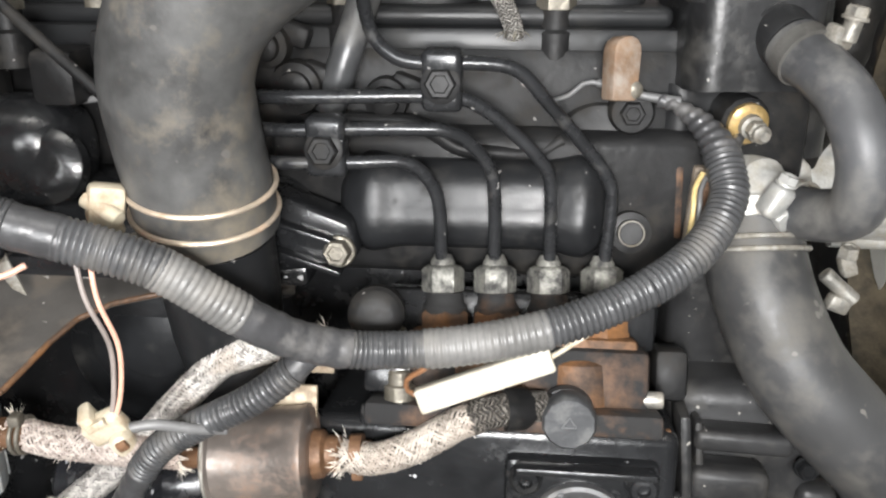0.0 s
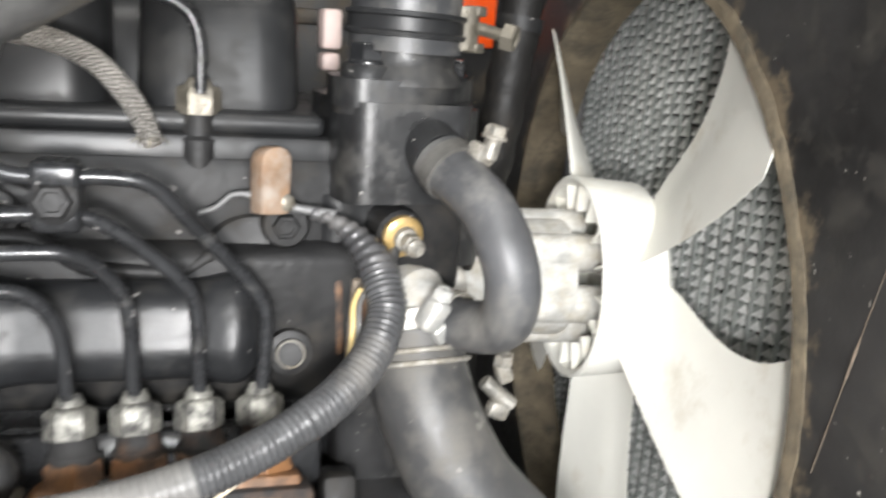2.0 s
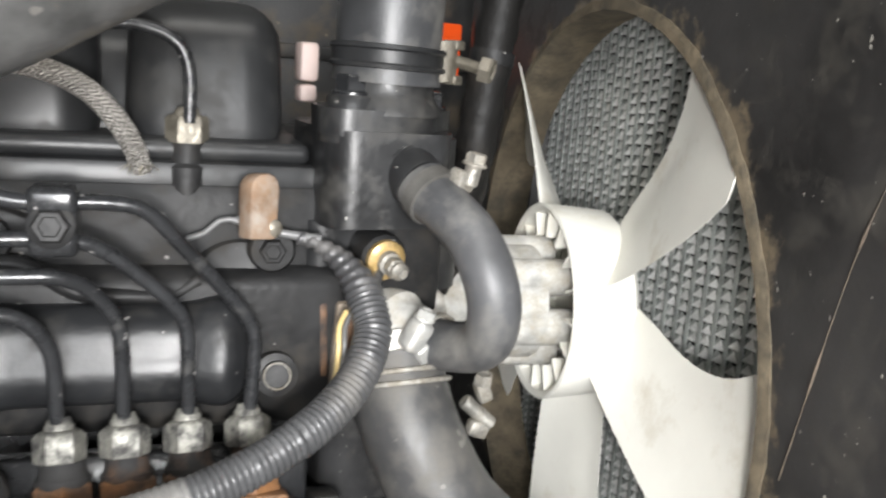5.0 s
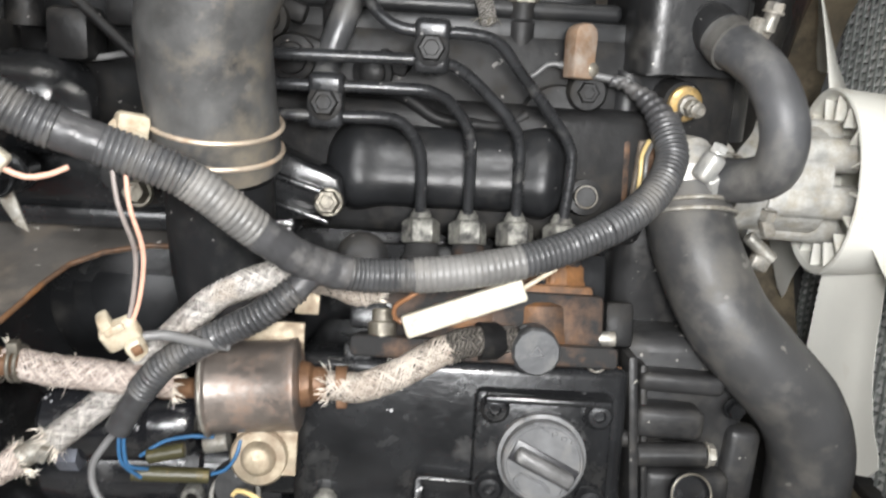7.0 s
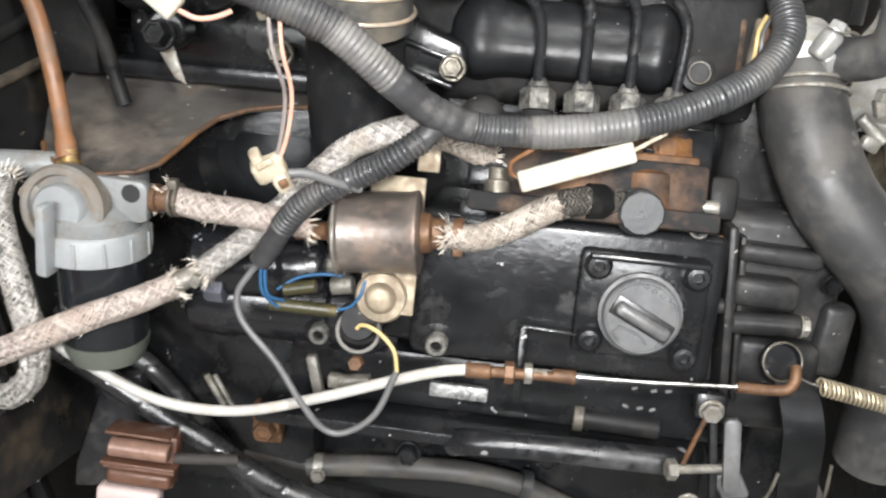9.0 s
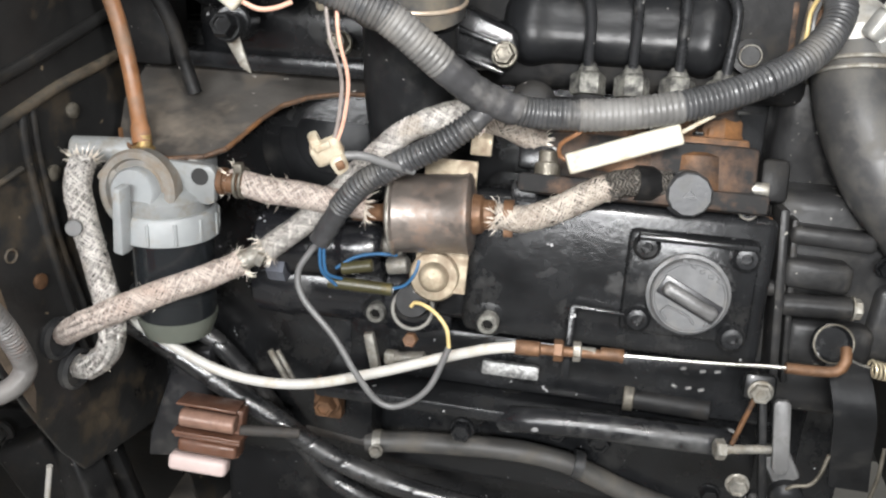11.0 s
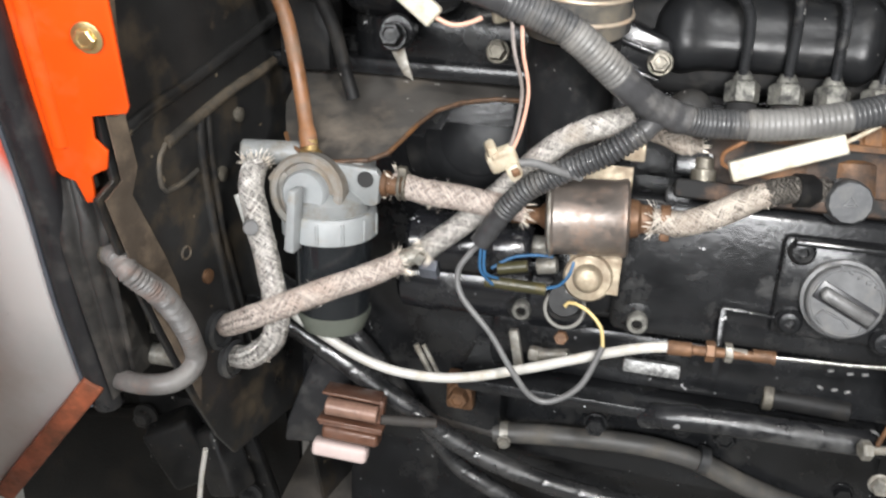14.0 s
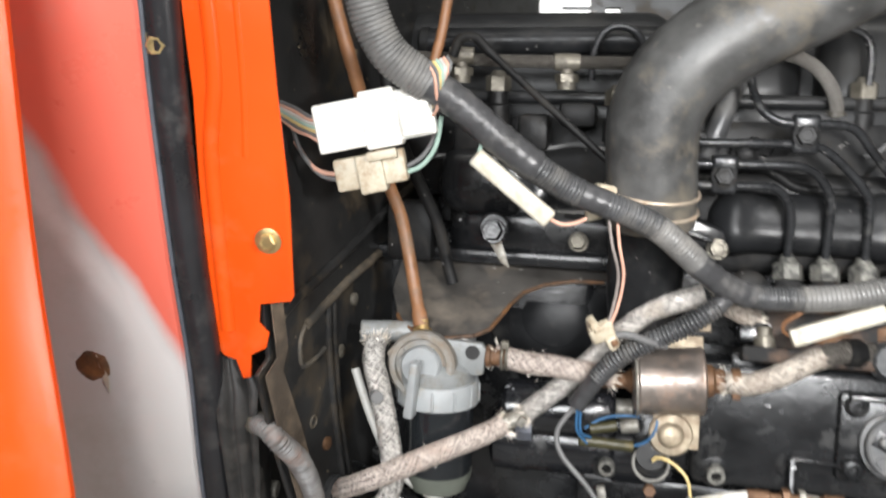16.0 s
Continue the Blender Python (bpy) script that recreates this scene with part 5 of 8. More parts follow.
vin = [[bm.verts.new(SM @ V(x, y, z)) for x, y in inn] for z in (0.0, 0.003)]
vout = [[bm.verts.new(SM @ V(*to_edge(x, y), z)) for x, y in inn] for z in (0.0, 0.003)]
for k in range(n):
    k2 = (k + 1) % n
    bm.faces.new((vin[0][k], vin[0][k2], vout[0][k2], vout[0][k]))
    bm.faces.new((vin[1][k], vin[1][k2], vout[1][k2], vout[1][k]))
    bm.faces.new((vin[0][k], vin[0][k2], vin[1][k2], vin[1][k]))
    bm.faces.new((vout[0][k], vout[0][k2], vout[1][k2], vout[1][k]))
part("sheet", bm, crusted("crusted_shroud_sheet", SHROUD, SC, FN, R0, (0.15, 0.12, 0.082)), shroud)
bm = B()
pr = [(-0.0006, R0 + 0.007), (-0.0016, R0 + 0.004), (-0.002, R0 - 0.001), (0.014, R0 - 0.002), (0.040, R0 + 0.002), (0.040, R0 + 0.005), (0.004, R0 + 0.004), (0.001, R0 + 0.007)]
rings = [[bm.verts.new(SM @ V((r + (0.0008 + 0.0018 * (r > R0 + 0.005)) * noise.noise(V(k * 1.3, 0.3, 1))) * math.cos(2 * math.pi * k / 144), (r + (0.0008 + 0.0018 * (r > R0 + 0.005)) * noise.noise(V(k * 1.3, 0.3, 1))) * math.sin(2 * math.pi * k / 144), h)) for k in range(144)] for h, r in pr]
for a, c in zip(rings, rings[1:] + rings[:1]):
    for k in range(144):
        bm.faces.new((a[k], a[(k + 1) % 144], c[(k + 1) % 144], c[k]))
part("rim", bm, RIM, shroud, "rim crusted with brown dirt")
bm = B()
sweep(bm, [(0.2962, 0.2480, 1.192), (0.2966, 0.2517, 1.1802), (0.2979, 0.2592, 1.1564), (0.2992, 0.2664, 1.1265), (0.3008, 0.2759, 1.0775), (0.302, 0.283, 1.04)], lambda s: 0.0002 + 0.0010 * max(0.0, noise.noise(V(s * 45, 2, 0)) + 0.1), 8, 0.002)
part("crease", bm, mat("rubbed_crease", (0.13, 0.10, 0.075), 0.6, 0, 0.5, 60, 0.2, 200, (0.04, 0.036, 0.03), 0.5, 50), shroud, "rubbed brownish crease")

rad = thing("radiator", SC + FN * 0.07, "grey finned radiator core in a black frame", "radiator")
RM = Matrix.Translation(FN * 0.318 + FE * 0.582 + V(0, 0, 1.040)) @ FM
# near-black core back paints the shade between the fins
bm = B()
t = B()
box(t, (0, 0, 0.030), (0.56, 0.52, 0.02))
merge(bm, t, RM)
part("core_back", bm, COREBLACK, rad)
bm = B()
pitch = 0.0165
cols = 32
for c in range(cols):
    x0 = -0.26 + c * pitch
    q = [bm.verts.new(RM @ V(x0 + dx, y, z)) for y in (-0.25, 0.25) for dx, z in ((0, 0.007), (0.0013, 0.005), (0.0026, 0.007), (0.0013, 0.018))]
    for i in range(4):
        bm.faces.new((q[i], q[(i + 1) % 4], q[4 + (i + 1) % 4], q[4 + i]))
part("tube_bank", bm, COREBLACK, rad)["kind"] = "stuff"
bm = B()
for c in range(cols):
    t = B()
    box(t, (-0.26 + c * pitch + pitch - 0.0022, 0, 0.0004), (0.0034, 0.50, 0.0012), (0, 14, 0))
    merge(bm, t, RM)
part("tube_edge", bm, MIDFIN, rad, stuff=True)
verts, faces = [], []
step = 0.0084
for c in range(cols):
    xb = -0.26 + c * pitch + pitch - 0.0030
    shift = rnd.uniform(0, step)
    for r in range(int(0.50 / step)):
        y = -0.252 + shift + r * step + rnd.uniform(-0.0007, 0.0007)
        xa = xb - 0.0112 * rnd.uniform(0.85, 1.08)
        xm = xa + (xb - xa) * rnd.uniform(0.35, 0.6)
        top = rnd.uniform(0.72, 0.95)
        b0 = len(verts)
        verts += [RM @ V(*p) for p in ((xa, y, 0.0030), (xb, y, 0.0004), (xm, y + step * top, 0.0030), (xb, y + step, 0.0040), (xa, y + step, 0.0062), (xa - 0.004, y + step * 0.5, 0.0130))]
        faces += [(b0, b0 + 1, b0 + 2), (b0 + 1, b0 + 3, b0 + 2), (b0, b0 + 2, b0 + 4), (b0, b0 + 4, b0 + 5)]
me = bpy.data.meshes.new("fin_pack")
me.from_pydata([v - ORIGIN[rad.name] for v in verts], [], faces)
# three tones paint the lit and shaded facets of each fin
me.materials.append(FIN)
me.materials.append(MIDFIN)
me.materials.append(mat("shaded_fin", (0.12, 0.126, 0.12), 0.5, 0.3, 0.4, 80, 0.2, 300))
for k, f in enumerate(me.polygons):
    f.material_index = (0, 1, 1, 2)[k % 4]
fins = new("fin_pack", me)
fins.parent = rad
ORIGIN[fins.name] = ORIGIN[rad.name]
fins["kind"] = "stuff"
bm = B()
for x, y, sx, sy in ((-0.275, 0, 0.03, 0.58), (0.275, 0, 0.03, 0.58), (0, 0.27, 0.58, 0.04), (0, -0.27, 0.58, 0.04)):
    t = B()
    box(t, (x, y, 0.012), (sx, sy, 0.05), (0, 0, 0), 0.003)
    merge(bm, t, RM)
part("frame", bm, SHROUD, rad)

# ---- intake hose and manifold ----
mani = thing("intake_manifold", (-0.12, 0.45, 1.03), "black cast intake manifold with a round inlet neck", "manifold")
bm = B()
lathe(bm, (-0.111, 0.400, 0.985), (0, -0.2, 1), [(0, 0.018), (0.006, 0.025), (0.03, 0.028), (0.05, 0.029), (0.085, 0.029)], 36)
part("neck", bm, GLOSS, mani)
bm = B()
box(bm, (-0.17, 0.465, 1.052), (0.20, 0.06, 0.055), (0, 0, YAW), 0.02, 4)
box(bm, (-0.235, 0.45, 1.095), (0.085, 0.06, 0.06), (0, 0, YAW), 0.024, 5)
box(bm, (-0.20, 0.46, 1.03), (0.26, 0.05, 0.012), (0, 0, YAW), 0.003)
part("runner", bm, BLACK, mani)
bolts(mani, [((-0.161, 0.418, 1.049), 0.012, 0.012)], (-0.1, -0.95, 0.25), DARKSTEEL)
bolts(mani, [((-0.228, 0.395, 1.058), 0.014, 0.012)], (-0.1, -0.95, 0.25), BLACK)
bm = B()
lathe(bm, (-0.205, 0.43, 1.09), (-0.1, -0.95, 0.25), [(0, 0.020), (0.008, 0.020), (0.012, 0.014), (0.012, 0.008)], 24)
cyl(bm, (-0.23, 0.43, 1.058), (-0.229, 0.405, 1.060), 0.012, 20)
part("boss", bm, BLACK, mani)
# pale sheet triangle built in the shape of a bright reflection
bm = B()
plate(bm, [(-0.008, 0.012), (0.004, 0.012), (0.013, -0.016), (0.006, -0.012)], 0.002, Matrix.Translation((-0.228, 0.398, 1.045)), 0.0006)
part("reflection_tab", bm, STEEL, mani, "thin bent tab shaped as a pale triangular reflection")

intake = thing("intake_hose", (-0.118, 0.42, 1.06), "wide dusty grey rubber intake elbow hose with tan stains", "hose")
HP = [(-0.111, 0.3795, 1.0735), (-0.112, 0.374, 1.095), (-0.1145, 0.368, 1.125), (-0.1145, 0.364, 1.148),
      (-0.107, 0.361, 1.170), (-0.095, 0.358, 1.186), (-0.076, 0.356, 1.202), (-0.050, 0.352, 1.218), (-0.018, 0.348, 1.234), (0.03, 0.344, 1.262), (0.12, 0.34, 1.315)]
bm = B()
sweep(bm, HP, lambda s: 0.0330, 48, 0.004)
part("hose", bm, INTAKE, intake)
bm = B()
for z, y in ((1.0975, 0.3735), (1.0845, 0.3765)):
    clip_ring(bm, (-0.1115, y, z), (0.06, -0.22, 1), 0.0340, 0.0026, 56)
part("wire_clip", bm, mat("tan_stained_wire", (0.50, 0.42, 0.33), 0.45, 0.5, 0.25, 80, 0.1, 300, (0.33, 0.22, 0.14), 0.4, 60), intake, "tan-stained double wire clip")
bm = B()
box(bm, (-0.148, 0.352, 1.093), (0.016, 0.012, 0.018), (0, 10, 25), 0.003)
box(bm, (-0.151, 0.350, 1.081), (0.020, 0.006, 0.008), (0, -12, 25), 0.002)
cyl(bm, (-0.156, 0.350, 1.096), (-0.140, 0.344, 1.088), 0.004, 12)
part("clip_screw", bm, CREAM, intake, "dirt-covered clip screw block")

# ---- the wiring loom over the engine ----
loom = thing("wiring_loom", (0.01, 0.337, 1.02), "corrugated black wiring conduit with taped joints, draped across the engine", "wiring loom")
LP = [(-0.306, 0.262, 1.226), (-0.299, 0.267, 1.202), (-0.286, 0.272, 1.182), (-0.251, 0.282, 1.159), (-0.214, 0.292, 1.129), (-0.177, 0.302, 1.104),
      (-0.135, 0.310, 1.087), (-0.114, 0.314, 1.077), (-0.093, 0.319, 1.060), (-0.073, 0.327, 1.043), (-0.055, 0.336, 1.032), (-0.032, 0.342, 1.0265),
      (0.010, 0.344, 1.028), (0.054, 0.348, 1.036), (0.095, 0.358, 1.050), (0.123, 0.372, 1.066), (0.138, 0.388, 1.086), (0.137, 0.402, 1.103)]
full = smooth_path(LP, 0.0008)


def piece(a, b):
    """The stretch of the loom's line between two shares of its length."""
    k0, k1 = int(a * (len(full) - 1)), int(b * (len(full) - 1))
    q = full[k0:k1 + 1:12]
    return q + [full[k1]]


def conduit(name, pts, r, parent, pitch=0.0027, depth=0.00042, label="", material=None):
    bm = B()
    sweep(bm, pts, r, 20, pitch / 6, corrugated(pitch, depth))
    return part(name, bm, material or LOOM, parent, label, smooth=55)


def taped(name, pts, r, parent, label="wound black tape"):
    bm = B()
    sweep(bm, pts, r, 18, 0.0015, lambda s, a: 0.00022 * math.sin((s / 0.009 + a / 6.283) * 6.283) + 0.0004 * noise.noise(V(s * 110, math.cos(a) * 1.5, math.sin(a) * 1.5)))
    return part(name, bm, TAPE, parent, label, smooth=60)


conduit("conduit", piece(0.0, 0.13), 0.0125, loom, 0.0030, 0.0004, "pale dusty conduit sleeve", LOOMG)
taped("tape_wrap", piece(0.12, 0.29), 0.0108, loom)
conduit("conduit", piece(0.28, 0.345), 0.0096, loom)
taped("tape_wrap", piece(0.34, 0.385), 0.0092, loom)
conduit("conduit", piece(0.38, 0.445), 0.0090, loom)
conduit("conduit", piece(0.44, 0.515), 0.0093, loom, 0.0030, 0.00028, "pale dusty split sleeve over the conduit", LOOMG)
taped("tape_wrap", piece(0.51, 0.60), 0.0090, loom)
conduit("conduit", piece(0.595, 0.665), 0.0086, loom, 0.0027, 0.0003)
conduit("conduit", piece(0.66, 0.765), 0.0092, loom, 0.0033, 0.0003, "pale dusty split sleeve over the conduit", LOOMG)
conduit("conduit", piece(0.76, 0.86), 0.0087, loom, 0.0029, 0.00045)
conduit("conduit", piece(0.855, 1.0), 0.0090, loom, 0.0029, 0.0005)
bm = B()
sweep(bm, [(0.1380, 0.399, 1.099), (0.1345, 0.408, 1.109), (0.1275, 0.416, 1.117), (0.118, 0.422, 1.1235), (0.110, 0.426, 1.1255)], lambda s: 0.0094 - 0.0060 * min(1.0, s / 0.040) ** 1.3, 20, 0.0008,
      lambda s, a: 0.0005 * math.sin((s / 0.0055 + a / 6.283) * 6.283) + 0.0004 * noise.noise(V(s * 180, a, 2)))
part("tape_wrap", bm, TAPE, loom, "wound black tape narrowing to the wires", smooth=60)
bm = B()
sweep(bm, [(0.139, 0.401, 1.100), (0.144, 0.408, 1.1045), (0.150, 0.418, 1.108), (0.156, 0.424, 1.1105)], lambda s: 0.0042 - 0.06 * s, 12, 0.002, lambda s, a: 0.0005 * noise.noise(V(s * 300, a, 5)))
part("sender_lead", bm, TAPE, loom, "taped lead to the temperature sender")
bm = B()
sweep(bm, [(0.120, 0.422, 1.124), (0.108, 0.428, 1.1255), (0.095, 0.431, 1.128), (0.084, 0.434, 1.132), (0.074, 0.436, 1.133), (0.066, 0.438, 1.126), (0.058, 0.44, 1.123)], 0.0015, 10)
part("sender_wire", bm, GREYWIRE, loom)
bm = B()
sweep(bm, [(0.120, 0.421, 1.126), (0.106, 0.427, 1.127), (0.095, 0.430, 1.129), (0.080, 0.436, 1.133)], 0.0022, 10)
part("sender_wire", bm, GREYWIRE, loom)
for off, m in ((0.0, YELLOWW), (0.003, GREYWIRE)):
    bm = B()
    sweep(bm, [(0.128 + off, 0.40, 1.094), (0.1265 + off, 0.405, 1.085), (0.1265 + off, 0.404, 1.072), (0.122 + off, 0.395, 1.060), (0.112 + off, 0.385, 1.052)], 0.0013, 8)
    part("loose_wire", bm, m, loom)
# branch down to the starter
BP = [(-0.058, 0.338, 1.031), (-0.066, 0.333, 1.022), (-0.076, 0.332, 1.014), (-0.090, 0.333, 1.004), (-0.113, 0.336, 0.991), (-0.133, 0.340, 0.977), (-0.146, 0.345, 0.960)]
bq = smooth_path(BP, 0.0008)
bm = B()
taped("branch_tape", bq[0:26:8], 0.0066, loom)
conduit("branch_conduit", bq[16::14] + [bq[-1]], 0.0070, loom, 0.0030, 0.0007)
taped("branch_tape", [(-0.137, 0.341, 0.972), (-0.147, 0.346, 0.958), (-0.154, 0.349, 0.946), (-0.160, 0.350, 0.936)], 0.0068, loom)
for pts, m, r in (
    ([(-0.158, 0.350, 0.938), (-0.166, 0.350, 0.928), (-0.173, 0.348, 0.915), (-0.169, 0.344, 0.899), (-0.148, 0.339, 0.876), (-0.132, 0.334, 0.853),
      (-0.118, 0.333, 0.836), (-0.104, 0.333, 0.834), (-0.086, 0.334, 0.848), (-0.0745, 0.338, 0.876)], GREYWIRE, 0.0021),
    ([(-0.0745, 0.338, 0.876), (-0.077, 0.341, 0.888), (-0.086, 0.345, 0.897), (-0.097, 0.350, 0.900), (-0.101, 0.352, 0.896)], YELLOWW, 0.0013),
    ([(-0.158, 0.349, 0.940), (-0.159, 0.348, 0.928), (-0.158, 0.350, 0.916), (-0.150, 0.355, 0.905)], BLUEW, 0.0011),
    ([(-0.1555, 0.349, 0.940), (-0.1565, 0.348, 0.928), (-0.155, 0.350, 0.915), (-0.147, 0.357, 0.909)], BLUEW, 0.0011),
    ([(-0.152, 0.362, 0.914), (-0.140, 0.363, 0.922), (-0.126, 0.362, 0.926), (-0.112, 0.360, 0.927)], BLUEW, 0.0011),
    ([(-0.114, 0.362, 0.903), (-0.106, 0.360, 0.907), (-0.100, 0.359, 0.916), (-0.098, 0.362, 0.924)], BLUEW, 0.0011),
):
    bm = B()
    sweep(bm, pts, r, 10, 0.003)
    part("branch_wire", bm, m, loom)
for a, c, m in (((-0.156, 0.358, 0.906), (-0.115, 0.362, 0.902), OLIVE), ((-0.148, 0.362, 0.914), (-0.128, 0.362, 0.918), OLIVE)):
    bm = B()
    cyl(bm, a, c, 0.0042, 12)
    part("wire_sleeve", bm, m, loom, "olive wire sleeve")

# two wires hanging from the loom to an open plug
drop = thing("loose_plug", (-0.150, 0.312, 1.0), "aged cream plug hanging open on a red and a grey wire", "plug")
for dx, m in ((0.0, PINKW), (-0.006, mat("brownish_grey_wire", (0.22, 0.19, 0.175), 0.45, 0, 0.25, 60, 0.05, 300))):
    bm = B()
    sweep(bm, [(-0.141 + dx, 0.312, 1.086), (-0.139 + dx * 0.8, 0.309, 1.066), (-0.1345 + dx * 0.6, 0.312, 1.044), (-0.137 + dx * 0.5, 0.314, 1.022), (-0.142 + dx * 0.3, 0.315, 1.006)], 0.0011, 8)
    part("wire", bm, m, drop)
bm = B()
box(bm, (-0.147, 0.316, 1.003), (0.017, 0.010, 0.0135), (14, -26, 10), 0.003, 2)
box(bm, (-0.153, 0.315, 1.0065), (0.006, 0.012, 0.012), (14, -20, 16), 0.002, 2)
box(bm, (-0.1395, 0.315, 0.9965), (0.009, 0.011, 0.011), (10, -30, 4), 0.003, 2)
box(bm, (-0.148, 0.310, 1.007), (0.009, 0.004, 0.004), (10, -26, 10), 0.001)
for v in bm.verts:
    v.co += V(noise.noise(v.co * 160), noise.noise(v.co * 160 + V(5, 0, 0)), noise.noise(v.co * 160 + V(0, 7, 0))) * 0.0012
part("housing", bm, CREAM, drop)
bm = B()
box(bm, (-0.138, 0.3095, 0.997), (0.005, 0.003, 0.005), (10, -26, 10), 0.001)
part("socket", bm, RUSTNUT, drop)
bm = B()
sweep(bm, [(-0.140, 0.318, 1.000), (-0.128, 0.322, 1.000), (-0.112, 0.328, 0.994), (-0.100, 0.334, 0.990)], 0.0026, 10)
part("lead", bm, GREYWIRE, drop)


def fuse_tag(name, a, b, up, w, d, label, wires):
    """A flat white in-line holder from a to b."""
    a, b = V(a), V(b)
    t = thing(name, (a + b) / 2, label, "wire joint", "white wire joints")
    ax = (b - a).normalized()
    upv = V(up)
    upv = (upv - ax * upv.dot(ax)).normalized()
    m = Matrix((ax, ax.cross(upv), upv)).transposed().to_4x4()
    m = Matrix.Translation((a + b) / 2) @ m
    bm = B()
    t1 = B()
    L1 = (b - a).length
    box(t1, (0, 0, 0), (L1, d, w), (0, 0, 0), min(w, d) * 0.22, 3)
    box(t1, (-0.02 * L1, -d * 0.42, w * 0.12), (L1 * 0.9, d * 0.3, w * 0.35), (0, 0, 0), d * 0.1, 2)
    merge(bm, t1, m)
    part("housing", bm, TAGW, t)
    for pts, mt in wires:
        bm = B()
        sweep(bm, pts, 0.0013, 8, 0.003)
        part("wire", bm, mt, t)


fuse_tag("wire_joint", (-0.012, 0.347, 0.997), (0.051, 0.349, 1.019), (0, 0.2, 1), 0.0125, 0.008, "long white wire joint lying under the loom",
         [([(-0.010, 0.349, 0.999), (-0.016, 0.350, 1.000), (-0.017, 0.348, 1.008), (-0.009, 0.345, 1.015), (0.0, 0.345, 1.022)], COPPER), ([(0.050, 0.349, 1.019), (0.058, 0.350, 1.024), (0.068, 0.352, 1.03)], CREAM)])
fuse_tag("wire_joint", (-0.2365, 0.292, 1.123), (-0.186, 0.296, 1.082), (0.6, 0, 0.8), 0.0125, 0.009, "long white wire joint hanging beside the loom",
         [([(-0.187, 0.296, 1.083), (-0.178, 0.298, 1.079), (-0.169, 0.300, 1.080), (-0.162, 0.303, 1.083)], PINKW), ([(-0.234, 0.291, 1.122), (-0.232, 0.289, 1.130), (-0.226, 0.288, 1.136)], GREENW)])

# big white connector pair by the panel
con = thing("wiring_connector", (-0.30, 0.285, 1.12), "white multi-pin wiring connector with a smaller one below it", "connector")
bm = B()
RT = (0, -12, 4)
box(bm, (-0.302, 0.290, 1.1445), (0.078, 0.020, 0.032), RT, 0.002)
box(bm, (-0.298, 0.290, 1.1455), (0.024, 0.022, 0.038), RT, 0.002)
box(bm, (-0.275, 0.288, 1.1485), (0.020, 0.022, 0.026), RT, 0.002)
part("large_housing", bm, WHITE, con)
bm = B()
box(bm, (-0.306, 0.298, 1.111), (0.048, 0.016, 0.022), RT, 0.002)
box(bm, (-0.305, 0.296, 1.109), (0.018, 0.018, 0.026), RT, 0.002)
box(bm, (-0.297, 0.288, 1.122), (0.020, 0.01, 0.006), RT, 0.001)
part("small_housing", bm, CREAM, con, "yellowed smaller housing")
cols = [PINKW, GREYWIRE, YELLOWW, GREENW, WHITECABLE, PINKW, GREYWIRE]
for i, m in enumerate(cols):
    d = (i - 3) * 0.0035
    bm = B()
    sweep(bm, [(-0.338, 0.291, 1.137 + d * 0.9), (-0.347, 0.292, 1.139 + d * 0.6), (-0.357, 0.296, 1.143 + d * 0.7), (-0.372, 0.302, 1.150 + d * 0.5)], 0.0013, 8)
    part("wire", bm, m, con)
    bm = B()
    sweep(bm, [(-0.266, 0.288, 1.154 + d * 0.8), (-0.260, 0.278, 1.160 + d * 0.7), (-0.2565 + d * 0.3, 0.269, 1.168 + d * 0.5), (-0.2555 + d * 0.5, 0.267, 1.176 + d * 0.3), (-0.260 + d * 0.6, 0.271, 1.182 + d * 0.2)], 0.0012, 8)
    part("wire", bm, m, con)
for pts, m in (([(-0.328, 0.300, 1.103), (-0.342, 0.302, 1.106), (-0.356, 0.305, 1.120), (-0.364, 0.308, 1.138)], GREYWIRE),
               ([(-0.328, 0.299, 1.107), (-0.340, 0.300, 1.108), (-0.350, 0.304, 1.113), (-0.362, 0.308, 1.128)], PINKW),
               ([(-0.283, 0.299, 1.114), (-0.274, 0.300, 1.119), (-0.266, 0.300, 1.130), (-0.262, 0.296, 1.146)], GREYWIRE),
               ([(-0.283, 0.298, 1.110), (-0.272, 0.299, 1.115), (-0.263, 0.298, 1.128), (-0.259, 0.294, 1.148)], GREENW)):
    bm = B()
    sweep(bm, pts, 0.0016, 8)
    part("wire", bm, m, con)

# ---- in-line fuel filter and braided hoses ----
fil = thing("inline_fuel_filter", (-0.092, 0.365, 0.955), "brown tinned in-line fuel filter can with rust stains", "fuel filter")
FA = V(0.995, -0.06, 0.075).normalized()
fc = V(-0.092, 0.366, 0.9545)
bm = B()
lathe(bm, fc - FA * 0.026, FA, [(0, 0.018), (0.0005, 0.0235), (0.002, 0.0262), (0.004, 0.0262), (0.0055, 0.0248), (0.047, 0.0248), (0.0485, 0.0256), (0.051, 0.0256), (0.0525, 0.023), (0.053, 0.016)], 48)
part("can", bm, TIN, fil)
bm = B()
ring_torus(bm, fc - FA * 0.0232, FA, 0.0260, 0.0010)
part("rolled_rim", bm, STEEL, fil, "bare steel rolled rim")
bm = B()
lathe(bm, fc + FA * 0.026, FA, [(0, 0.013), (0.006, 0.012), (0.008, 0.0095), (0.014, 0.009), (0.016, 0.006), (0.030, 0.006)], 24)
part("outlet_spout", bm, RUSTNUT, fil, "rust-brown outlet spout")
bm = B()
